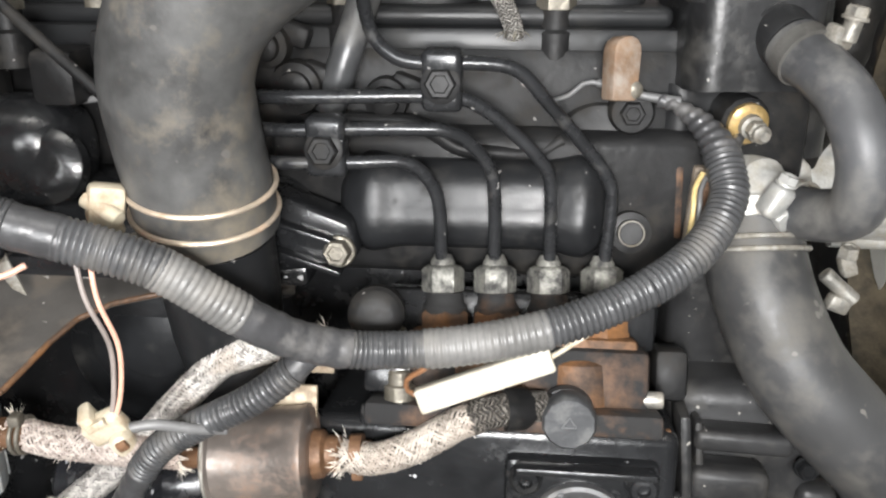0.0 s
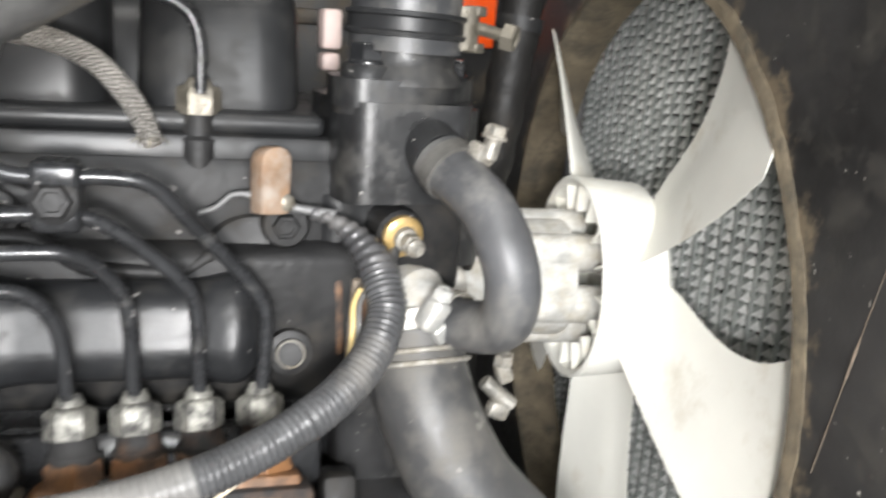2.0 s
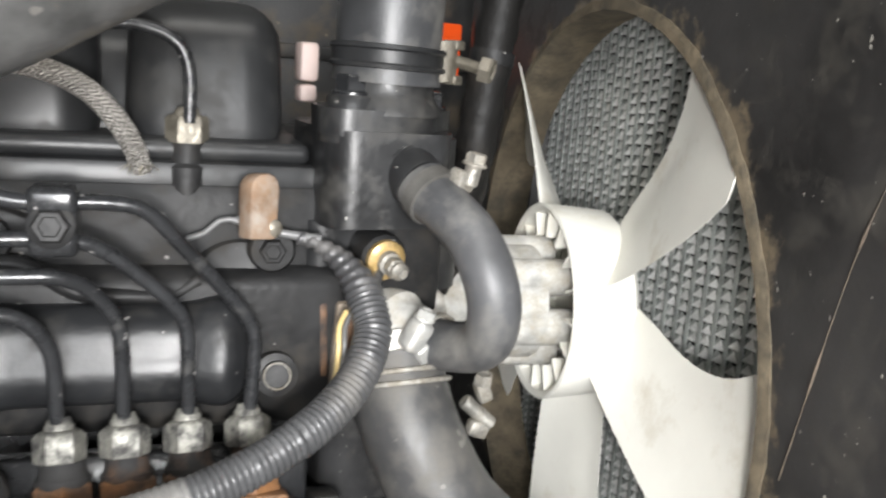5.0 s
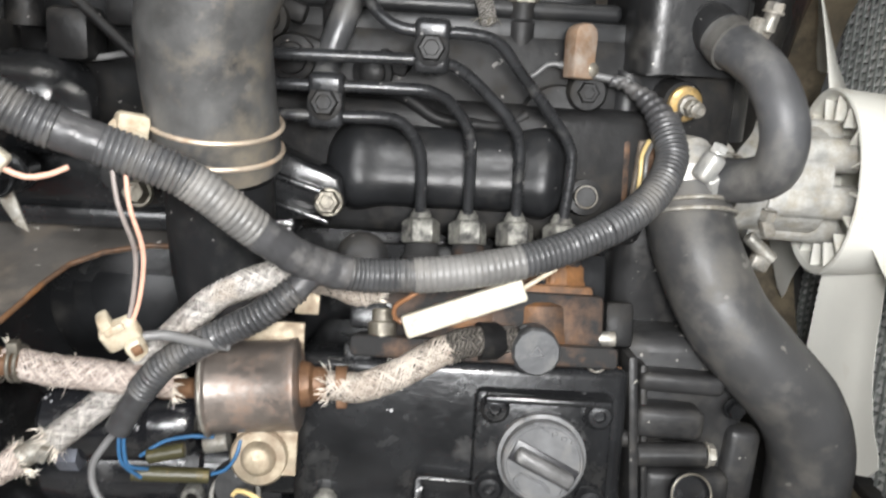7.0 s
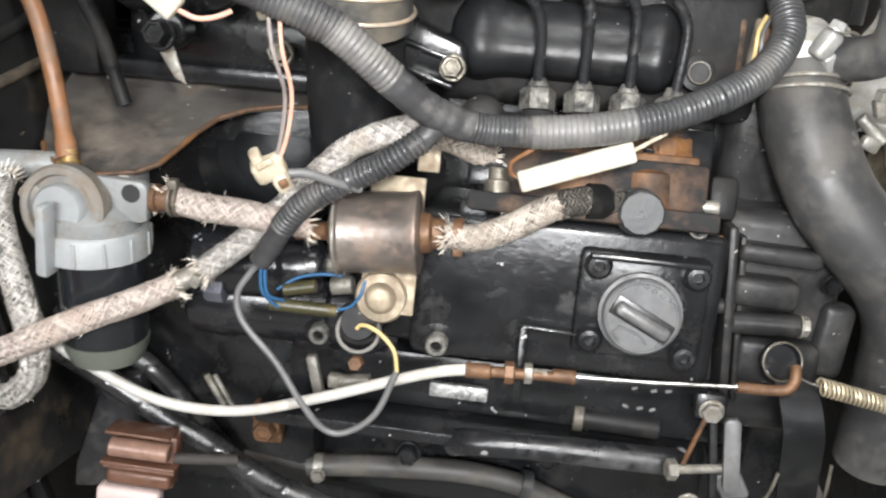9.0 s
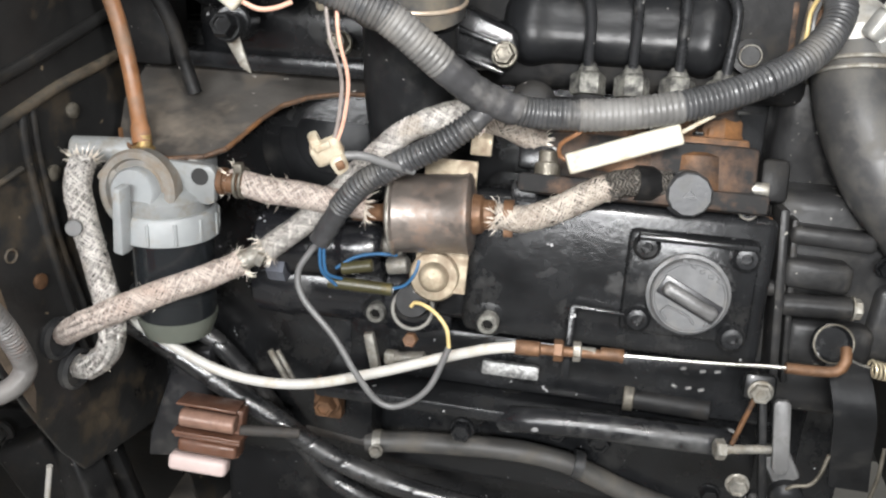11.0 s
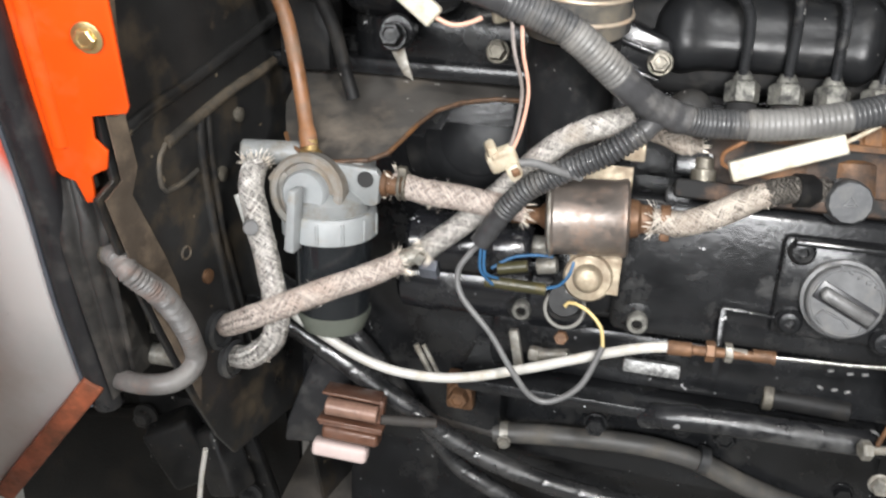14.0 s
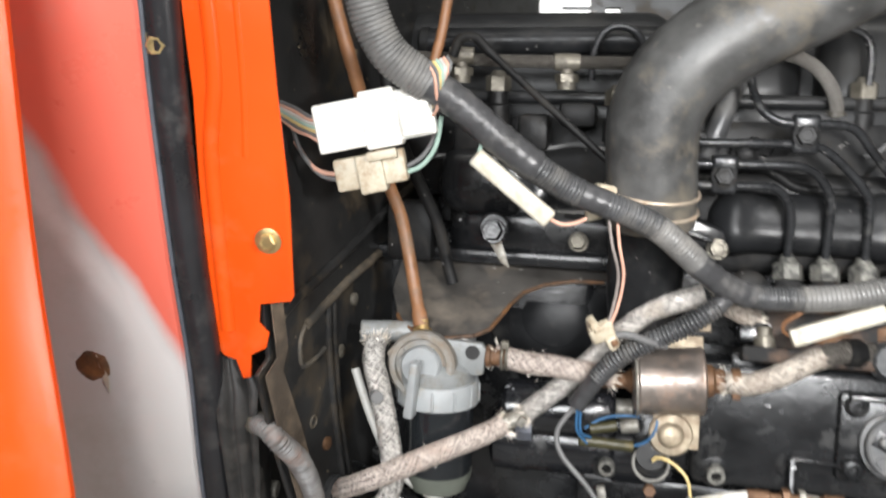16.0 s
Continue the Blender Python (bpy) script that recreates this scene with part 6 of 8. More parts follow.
lathe(bm, fc - FA * 0.026, -FA, [(0, 0.010), (0.004, 0.007), (0.006, 0.0055), (0.024, 0.0055)], 20)
part("inlet_spout", bm, RUSTNUT, fil, "rust-brown inlet spout")
bm = B()
lathe(bm, fc + FA * 0.046, FA, [(0, 0.0095), (0.006, 0.0095)], 18)
box(bm, fc + FA * 0.049 + V(0, -0.004, -0.010), (0.006, 0.006, 0.005), (0, 0, 0), 0.001)
part("clip", bm, RUSTNUT, fil)


def weave(bm, pts, r, n=18, slack=1.0):
    """Two crossing sets of flat wire bundles wound round a hose, two over and two under."""
    layer = bm.loops.layers.uv.verify()
    path = smooth_path(pts, 0.0009)
    up = V(0, -1, 0.2)
    frames, total = [], 0.0
    for i, p in enumerate(path):
        tn = (path[min(i + 1, len(path) - 1)] - path[max(i - 1, 0)]).normalized()
        up = (up - tn * up.dot(tn)).normalized()
        if i:
            total += (p - path[i - 1]).length
        frames.append((p, tn, up.copy(), tn.cross(up), total))
    turn = 1.15 / r
    al = math.atan(1.15)
    half = math.pi * r / n * math.cos(al) * 0.77
    for way in (1, -1):
        for i in range(n):
            last = None
            for p, tn, ax, ay, s in frames:
                wob = noise.noise(V(s * 130, i * 3.1, way * 7 + r * 500))
                th = 2 * math.pi * i / n + way * turn * s + 0.16 * slack * wob
                over = way * math.cos(math.pi * i + way * turn * s * n / 2)
                lump = noise.noise(V(s * 55, th, r * 900))
                if noise.noise(V(s * 75, i * 9.7, way * 3 + r * 700)) > 0.62 / slack:
                    last = None
                    continue
                row = []
                for e in (-1, 0, 1):
                    a2 = th + e * half * math.cos(al) / r
                    s2 = -e * way * half * math.sin(al)
                    rr = r + 0.00048 * over + (0.00035 if e == 0 else 0.0) + 0.0007 * slack * lump + 0.0003 * slack * wob
                    row.append((bm.verts.new(p + tn * s2 + (ax * math.cos(a2) + ay * math.sin(a2)) * rr), (e + 1) / 2, s))
                if last:
                    for k in (0, 1):
                        q = (last[k], last[k + 1], row[k + 1], row[k])
                        face = bm.faces.new([v[0] for v in q])
                        for lo, v in zip(face.loops, q):
                            lo[layer].uv = (v[1], v[2])
                last = row


def braided(name, pts, r, label, material, ends=(True, True), nf=40, fuzz=1.0):
    r = r * 0.9
    t = thing(name, pts[len(pts) // 2], label, "hose", "braided hoses")
    bm = B()
    sweep(bm, pts, r - 0.0009, 14, 0.003)
    part("hose_core", bm, HOSECORE, t)
    bm = B()
    weave(bm, pts, r, slack=0.7 + 0.5 * fuzz)
    part("braid", bm, material, t, smooth=80, stuff=True)
    bm = B()
    P0, P1 = V(pts[0]), V(pts[-1])
    if ends[0]:
        fray(bm, P0, P0 - V(pts[1]), nf, 0.010, r, rnd)
    if ends[1]:
        fray(bm, P1, P1 - V(pts[-2]), nf, 0.010, r, rnd)
    mid = smooth_path(pts, 0.003)
    for a, b in zip(mid, mid[1:]):
        wild = 0.3 + 2.0 * max(0.0, noise.noise(a * 45.0) + 0.1)
        fray(bm, a, b - a, int(8 * wild * fuzz) + 1, 0.0030 * wild + 0.0010, r, rnd, 0.00026)
    part("frayed_strand", bm, STRAND, t, stuff=True)
    return t


hs = braided("fuel_hose", [(-0.050, 0.362, 0.957), (-0.034, 0.358, 0.958), (-0.014, 0.355, 0.967), (0.008, 0.355, 0.980), (0.017, 0.3565, 0.983)], 0.0085,
             "frayed grey braided fuel hose from the filter to the pump", WEAVEC, (True, False), 50, 1.1)
bm = B()
sweep(bm, [(0.013, 0.3555, 0.982), (0.022, 0.357, 0.985), (0.034, 0.359, 0.986), (0.050, 0.364, 0.984)], 0.0083, 18, 0.003, lambda s, a: 0.0004 * math.sin(a * 6 + s * 900))
part("oily_braid", bm, BRAIDK, hs, "oil-blackened end of the braid", smooth=70)
bm = B()
lathe(bm, (0.030, 0.359, 0.9855), (1, 0.2, -0.05), [(0, 0.0105), (0.010, 0.0105), (0.016, 0.007), (0.026, 0.007)], 20)
single("hose_ferrule", bm, DUSTY, (0.030, 0.359, 0.9855), "dark ferrule where the fuel hose meets the pump", "ferrule")
braided("fuel_hose", [(-0.134, 0.366, 0.956), (-0.150, 0.364, 0.958), (-0.175, 0.364, 0.961), (-0.200, 0.368, 0.962), (-0.222, 0.373, 0.965)], 0.0088,
        "pale pinkish frayed braided hose between shut-off cock and filter can", WEAVEP, fuzz=0.6)
braided("fuel_hose", [(-0.070, 0.365, 1.022), (-0.090, 0.366, 1.015), (-0.109, 0.369, 1.006), (-0.126, 0.372, 0.990), (-0.142, 0.373, 0.973), (-0.160, 0.372, 0.954), (-0.178, 0.369, 0.938), (-0.197, 0.363, 0.923)], 0.0083,
        "bright steel-braided hose rising under the loom", WEAVES, (False, True), fuzz=0.3)
braided("fuel_hose", [(-0.214, 0.358, 0.914), (-0.235, 0.347, 0.906), (-0.262, 0.336, 0.897), (-0.290, 0.330, 0.885), (-0.318, 0.340, 0.868), (-0.345, 0.368, 0.846)], 0.0085,
        "dusty frayed braided hose running into the black side wall", WEAVEP, (True, False), 60, 0.9)
bm = B()
cyl(bm, (-0.195, 0.364, 0.924), (-0.217, 0.357, 0.913), 0.0065, 16)
box(bm, (-0.200, 0.355, 0.919), (0.006, 0.006, 0.008), (0, 30, 0), 0.001)
single("hose_joiner", bm, STEEL, (-0.206, 0.36, 0.918), "small steel joiner with clip between two braided hoses", "hose joiner")
braided("fuel_hose", [(-0.315, 0.362, 0.974), (-0.314, 0.350, 0.962), (-0.308, 0.342, 0.945), (-0.303, 0.339, 0.925), (-0.298, 0.340, 0.895), (-0.297, 0.344, 0.868), (-0.305, 0.350, 0.846), (-0.325, 0.362, 0.826), (-0.342, 0.378, 0.815)], 0.0088,
        "tattered steel-braided hose bending down from the shut-off cock", WEAVES, (True, False), 70, 0.9)
bm = B()
cyl(bm, (-0.309, 0.333, 0.940), (-0.306, 0.326, 0.941), 0.005, 14)
single("clip_screw", bm, GREYWIRE, (-0.307, 0.33, 0.94), "grey round clip screw on a braided hose", "clip screw")
braided("fuel_hose", [(-0.06, 0.378, 1.013), (-0.048, 0.378, 1.010), (-0.036, 0.382, 1.004), (-0.028, 0.388, 1.0)], 0.0075, "short frayed hose end behind the loom", WEAVEC, (True, True), 30)

# bracket that holds the filter
brk = thing("filter_bracket", (-0.087, 0.37, 0.92), "yellow zinc bracket plate with a large flanged bolt", "bracket")
bm = B()
box(bm, (-0.083, 0.372, 0.945), (0.034, 0.003, 0.085), (LEANP, 0, YAW), 0.001)
box(bm, (-0.064, 0.398, 0.998), (0.014, 0.003, 0.024), (LEANP, 0, YAW), 0.001)
part("plate", bm, YELLOW_ZINC, brk)
bm = B()
lathe(bm, (-0.0875, 0.364, 0.9135), OUT, [(0, 0.0165), (0.003, 0.0165), (0.005, 0.015), (0.0055, 0.010), (0.010, 0.008), (0.0115, 0.006)], 32)
part("flanged_bolt", bm, YELLOW_ZINC, brk)

# ---- starter motor ----
st = thing("starter_motor", (-0.15, 0.43, 0.88), "glossy black starter motor with solenoid and terminals", "starter motor")
bm = B()
lathe(bm, (-0.225, 0.440, 0.876), (1, -0.1, 0), [(0, 0.024), (0.004, 0.0295), (0.03, 0.031), (0.034, 0.029), (0.10, 0.029), (0.104, 0.0325), (0.13, 0.0325), (0.15, 0.028)], 40)
part("motor_body", bm, WETBLACK, st)
bm = B()
lathe(bm, (-0.215, 0.408, 0.912), (1, -0.1, 0.04), [(0, 0.018), (0.004, 0.0225), (0.06, 0.0225), (0.064, 0.019), (0.085, 0.019), (0.09, 0.015)], 32)
part("solenoid", bm, WETBLACK, st)
bm = B()
hexhead(bm, (-0.1915, 0.390, 0.900), (-1, 0.1, 0), 0.0165, 0.013, 0, False)
part("end_bolt", bm, mat("blue_grey_bolt", (0.13, 0.14, 0.165), 0.35, 0.3, 0.25, 60, 0.1, 300, (0.06, 0.06, 0.065), 0.35, 60), st, "blue-grey hexagon end bolt")
bm = B()
cyl(bm, (-0.2075, 0.396, 0.832), (-0.1955, 0.395, 0.8095), 0.0024, 12)
cyl(bm, (-0.2015, 0.394, 0.8335), (-0.1895, 0.393, 0.8110), 0.0018, 12)
part("loose_clip", bm, STEEL, st, "pale bent wire clip")
bm = B()
cyl(bm, (-0.130, 0.40, 0.918), (-0.112, 0.398, 0.919), 0.008, 16)
cyl(bm, (-0.122, 0.39, 0.907), (-0.108, 0.388, 0.910), 0.006, 14)
part("terminal", bm, STEEL, st, "worn bare terminal")
for p in ((-0.130, 0.396, 0.8690), (-0.051, 0.365, 0.8825)):
    bm = B()
    lathe(bm, V(p) + V(0, 0.012, 0), SIDE, [(0, 0.0125), (0.006, 0.0120), (0.007, 0.0085)], 24)
    collar = part("screw_collar", bm, BLACK, st)
    bm = B()
    lathe(bm, V(p) + V(0, 0.006, 0), SIDE, [(0, 0.0070), (0.0085, 0.0070), (0.0095, 0.0062), (0.0095, 0.0038), (0.0045, 0.0035)], 24)
    part("socket_screw", bm, NUTM, collar, "pale socket screw")
    # near-black disc paints the shade down in the screw's socket
    bm = B()
    lathe(bm, V(p) + V(0, 0.006, 0) + SIDE * 0.0066, SIDE, [(0, 0.0036), (0.0006, 0.0034), (0.0007, 0.001)], 6)
    part("socket_shade", bm, NEARBLACK, collar, "near-black hexagon disc painting the shade inside the socket")
bm = B()
box(bm, (-0.075, 0.425, 0.90), (0.075, 0.05, 0.075), (LEANP, 0, YAW), 0.008, 2)
box(bm, (-0.12, 0.42, 0.89), (0.05, 0.03, 0.03), (0, 0, YAW), 0.006, 2)
part("mounting_nose", bm, BLACK, st)
bm = B()
lathe(bm, (-0.100, 0.372, 0.892), (-0.1, -0.9, 0.35), [(0, 0.0145), (0.008, 0.0145), (0.009, 0.012), (0.013, 0.011)], 28)
boot = part("terminal_boot", bm, DUSTY, st, "black rubber terminal boot")
bm = B()
hexhead(bm, (-0.101, 0.360, 0.869), (-0.1, -0.9, 0.25), 0.0085, 0.007)
part("terminal_nut", bm, RUSTNUT, boot, "rusty terminal nut")
bm = B()
clip_ring(bm, (-0.1010, 0.3605, 0.8905), (-0.1, -0.9, 0.35), 0.0132, 0.0028, 32)
part("boot_rim", bm, mat("pale_worn_rubber", (0.15, 0.145, 0.13), 0.5, 0, 0.3, 90, 0.2, 300), boot, "pale worn rim")
bm = B()
box(bm, (-0.1315, 0.392, 0.838), (0.007, 0.006, 0.034), (0, -12, YAW), 0.001)
box(bm, (-0.118, 0.39, 0.838), (0.010, 0.008, 0.010), (0, 0, YAW), 0.002)
cyl(bm, (-0.115, 0.388, 0.839), (-0.094, 0.386, 0.842), 0.0045, 14)
part("link_strap", bm, STEEL, st)

# ---- throttle cable ----
cab = thing("throttle_cable", (-0.03, 0.343, 0.878), "white sheathed throttle cable with a rusty adjuster", "cable")
bm = B()
sweep(bm, [(-0.335, 0.38, 0.945), (-0.318, 0.37, 0.905), (-0.298, 0.364, 0.870), (-0.272, 0.362, 0.852), (-0.240, 0.362, 0.834), (-0.209, 0.362, 0.826), (-0.171, 0.362, 0.827),
           (-0.125, 0.358, 0.842), (-0.077, 0.352, 0.862), (-0.050, 0.347, 0.873), (-0.030, 0.344, 0.878)], 0.0036, 14)
part("sheath", bm, WHITECABLE, cab)
bm = B()
lathe(bm, (-0.033, 0.344, 0.8775), (1, -0.05, 0.02), [(0, 0.0048), (0.015, 0.0048), (0.016, 0.0034), (0.062, 0.0030), (0.0665, 0.0045)], 16)
lathe(bm, (0.020, 0.342, 0.879), (1, -0.05, 0.0), [(0, 0.0042), (0.014, 0.0042)], 14)
adj = part("adjuster", bm, RUSTNUT, cab, "rust-brown adjuster")
bm = B()
hexhead(bm, (-0.009, 0.343, 0.8782), (1, -0.05, 0.02), 0.012, 0.006, 0, False)
part("lock_nut", bm, RUSTNUT, adj)
bm = B()
hexhead(bm, (0.003, 0.343, 0.8785), (1, -0.05, 0.02), 0.011, 0.005, 0, False)
cyl(bm, (0.008, 0.343, 0.8785), (0.017, 0.342, 0.8787), 0.0035, 12)
part("lock_nut", bm, STEEL, adj)
bm = B()
sweep(bm, [(0.03, 0.342, 0.879), (0.08, 0.339, 0.8805), (0.12, 0.337, 0.8825), (0.14, 0.335, 0.8835)], 0.0013, 10)
part("inner_wire", bm, BRIGHT, cab)
bm = B()
sweep(bm, [(0.130, 0.336, 0.883), (0.150, 0.335, 0.883), (0.160, 0.334, 0.885), (0.163, 0.334, 0.892), (0.164, 0.340, 0.897)], 0.0034, 12)
part("hooked_end", bm, RUSTNUT, cab)
bm = B()
plate(bm, [(-0.0028, -0.026), (0.0022, -0.026), (0.0022, 0.0200), (0.040, 0.0185), (0.040, 0.0206), (-0.0005, 0.0225), (-0.0028, 0.0205)], 0.005, Matrix.Translation((0.001, 0.352, 0.882)) @ Euler((radians(LEANP), 0, radians(YAW))).to_matrix().to_4x4(), 0.0008)
part("bracket", bm, BLACK, cab)

spr = thing("return_spring", (0.19, 0.333, 0.888), "pale coiled return spring hooked to the lever", "spring")
bm = B()
pts = []
for k in range(24 * 12 + 1):
    a = k / 12 * 2 * math.pi
    pts.append(V(0.178 + 0.0030 * k / 12 * 0.9, 0.333 + 0.0048 * math.cos(a), 0.889 - 0.0006 * k / 12 + 0.0048 * math.sin(a)))
uv = sweep(bm, pts, 0.0009, 6, 0.0012)
part("coil", bm, mat("pale_spring_steel", (0.52, 0.45, 0.32), 0.4, 0.6, 0.2, 80, 0.1, 300), spr)
bm = B()
sweep(bm, [(0.163, 0.335, 0.8945), (0.170, 0.334, 0.891), (0.178, 0.333, 0.889)], 0.0008, 6)
part("hook", bm, BRIGHT, spr)

# ---- lower left: pipes and hoses ----
bm = B()
sweep(bm, [(-0.350, 0.405, 0.850), (-0.332, 0.430, 0.829), (-0.298, 0.431, 0.807), (-0.265, 0.430, 0.785), (-0.219, 0.430, 0.755), (-0.173, 0.430, 0.724), (-0.125, 0.430, 0.704), (-0.078, 0.430, 0.692), (-0.031, 0.430, 0.686), (0.04, 0.435, 0.680), (0.15, 0.45, 0.668)],
      0.0086, 24, 0.0012, lambda s, a: -0.0009 if (s / 0.031 + a / 6.283) % 1 > 0.955 else 0.0)
single("heater_pipe", bm, SLEEVE, (-0.21, 0.434, 0.75), "glossy black spiral-sleeved pipe running down beside the engine", "pipe")
bm = B()
sweep(bm, [(-0.335, 0.45, 0.850), (-0.298, 0.460, 0.818), (-0.266, 0.460, 0.795), (-0.222, 0.462, 0.738), (-0.181, 0.462, 0.684), (-0.155, 0.460, 0.667), (-0.129, 0.460, 0.653), (-0.097, 0.460, 0.637), (0, 0.465, 0.61)], 0.0080, 20, 0.0012,
      lambda s, a: -0.0008 if (s / 0.031 + a / 6.283) % 1 > 0.955 else 0.0)
single("heater_pipe", bm, SLEEVE, (-0.245, 0.464, 0.773), "black spiral-sleeved pipe behind the upper one", "pipe")
dh = thing("drain_hose", (-0.14, 0.461, 0.717), "grey rubber drain hose on a clipped spigot", "hose")
bm = B()
sweep(bm, [(-0.148, 0.466, 0.716), (-0.118, 0.465, 0.719), (-0.092, 0.464, 0.721), (-0.030, 0.457, 0.7265), (0.013, 0.455, 0.722), (0.037, 0.455, 0.713), (0.061, 0.455, 0.702), (0.085, 0.455, 0.693), (0.110, 0.455, 0.6855), (0.132, 0.455, 0.682), (0.179, 0.455, 0.676), (0.24, 0.46, 0.66)], 0.0090, 18)
part("hose", bm, GREYHOSE, dh)
bm = B()
lathe(bm, (-0.142, 0.466, 0.716), (1, 0, 0.08), [(0, 0.0105), (0.007, 0.0105)], 20)
hexhead(bm, (-0.138, 0.453, 0.716), (0, -1, 0.1), 0.009, 0.005, 0.006)
part("clip", bm, STEEL, dh)
bm = B()
cyl(bm, (-0.20, 0.47, 0.722), (-0.146, 0.466, 0.717), 0.006, 14)
part("spigot", bm, MUD, dh)
bm = B()
lathe(bm, (0.024, 0.455, 0.721), (1, 0, -0.2), [(0, 0.0115), (0.008, 0.0115)], 20)
part("holder", bm, CLEANRUB, dh)
fus = thing("fuse_holder", (-0.26, 0.40, 0.745), "rusty brown ribbed fuse holder with a pale pink base", "fuse holder")
BROWNPL = mat("rust_brown_plastic", (0.15, 0.072, 0.045), 0.34, 0.1, 0.35, 60, 0.15, 300, (0.085, 0.045, 0.033), 0.4, 60)
PINKBR = mat("worn_pinkish_brown", (0.26, 0.155, 0.115), 0.38, 0.1, 0.3, 60, 0.1, 300, (0.14, 0.07, 0.045), 0.4, 70)
for dz, w, dy, h in ((0.0235, 0.046, 0.004, 0.0022), (0.0005, 0.053, 0.0, 0.0026), (-0.0035, 0.051, 0.002, 0.0024)):
    bm = B()
    box(bm, (-0.2585, 0.404 + dy, 0.7525 + dz), (w, 0.024, h), (-10, 5, 0), 0.0006)
    part("rib", bm, BROWNPL, fus)
bm = B()
cyl(bm, (-0.2785, 0.398, 0.7680), (-0.2365, 0.398, 0.7645), 0.0072, 18)
part("roll", bm, PINKBR, fus, "worn pinkish-brown roll")
bm = B()
box(bm, (-0.2590, 0.402, 0.7420), (0.046, 0.018, 0.011), (-10, 5, 0), 0.003, 3)
part("lower_rib", bm, BROWNPL, fus)
bm = B()
box(bm, (-0.258, 0.412, 0.752), (0.046, 0.016, 0.040), (-10, 5, 0), 0.002)
part("ribbed_body", bm, BROWNPL, fus)
bm = B()
box(bm, (-0.2675, 0.400, 0.7265), (0.046, 0.016, 0.0135), (-10, 5, 0), 0.004, 3)
part("base", bm, PINKCASE, fus)
bm = B()
cyl(bm, (-0.236, 0.405, 0.756), (-0.192, 0.415, 0.7515), 0.0042, 12)
part("stub_rod", bm, MUD, fus)
bm = B()
plate(bm, [(-0.300, 0.795), (-0.272, 0.800), (-0.265, 0.700), (-0.331, 0.695), (-0.328, 0.717)][::-1], 0.02, Matrix.Translation((0, 0.445, 0)), 0.003)
single("relay_box", bm, SEAL, (-0.29, 0.45, 0.71), "black plastic relay box behind the fuse holder", "box")
bm = B()
hexhead(bm, (-0.177, 0.447, 0.762), SIDE, 0.015, 0.012, 0.011)
box(bm, (-0.177, 0.455, 0.762), (0.024, 0.012, 0.034), (0, 0, YAW), 0.003)
single("drain_plug", bm, RUSTNUT, (-0.178, 0.45, 0.74), "rusty square-flanged drain plug", "plug")

# ---- fuel shut-off cock with bowl ----
ff = thing("fuel_cock_filter", (-0.267, 0.375, 0.90), "grey fuel shut-off cock with filter bowl and lever", "fuel filter")
bm = B()
box(bm, (-0.268, 0.386, 0.966), (0.056, 0.032, 0.026), (0, 0, -4), 0.006, 2)
lathe(bm, (-0.269, 0.374, 0.940), (0, 0, 1), [(0, 0.030), (0.012, 0.030), (0.016, 0.026), (0.02, 0.02)], 36)
cyl(bm, (-0.285, 0.385, 0.977), (-0.330, 0.378, 0.977), 0.0085, 18)
fhead = part("head", bm, GREYCAST, ff, "grey painted cast head")
bm = B()
t = B()
plate(t, [(-0.022, -0.0115), (0.013, -0.0135), (0.0172, -0.0115), (0.0175, 0.0085), (0.0140, 0.0125), (-0.022, 0.0125)], 0.007, Matrix.Identity(4), 0.001)
merge(bm, t, Matrix.Translation((-0.2475, 0.3640, 0.9640)) @ Euler((0, radians(3), radians(-4))).to_matrix().to_4x4())
ear = part("mounting_ear", bm, GREYCAST, ff)
# near-black disc on the ear, painted as the shade of an open hole
bm = B()
lathe(bm, (-0.2395, 0.3650, 0.9685), (0, -1, 0), [(0, 0.0056), (0.0022, 0.0056)], 24)
part("ear_hole_disc", bm, COREBLACK, ear)
bm = B()
lathe(bm, (-0.277, 0.365, 0.957), (-0.12, -0.97, 0.15), [(0, 0.0265), (0.010, 0.0265), (0.012, 0.0245), (0.012, 0.0205), (0.009, 0.0195)], 40)
box(bm, (-0.254, 0.362, 0.944), (0.016, 0.008, 0.016), (0, 40, 0), 0.003)
box(bm, (-0.298, 0.362, 0.966), (0.012, 0.008, 0.014), (0, 40, 0), 0.003)
part("retaining_plate", bm, mat("grimy_grey_plate", (0.24, 0.235, 0.22), 0.5, 0.3, 0.2, 60, 0.2, 300, (0.2, 0.15, 0.10), 0.5, 50), ff)
bm = B()
lathe(bm, (-0.277, 0.358, 0.958), (-0.12, -0.97, 0.15), [(0, 0.0158), (0.008, 0.0155), (0.010, 0.0140)], 32)
box(bm, (-0.282, 0.341, 0.944), (0.0080, 0.012, 0.046), (6, 8, -14), 0.002, 2, (0.75, 0.9))
part("lever", bm, GREYPL, ff, "light grey plastic lever")
bm = B()
lathe(bm, (-0.267, 0.374, 0.925), (0, 0, 1), [(0, 0.031), (0.001, 0.0325), (0.017, 0.0325), (0.019, 0.031)], 40)
ring = part("ring_nut", bm, GREYPL, ff)
for k in range(12):
    a = 2 * math.pi * k / 12
    bm = B()
    box(bm, (-0.267 + 0.0325 * math.cos(a), 0.374 + 0.0325 * math.sin(a), 0.934), (0.0022, 0.0022, 0.015), (0, 0, math.degrees(a)), 0.0005, 1)
    part("grip_rib", bm, GREYPL, ring)
bm = B()
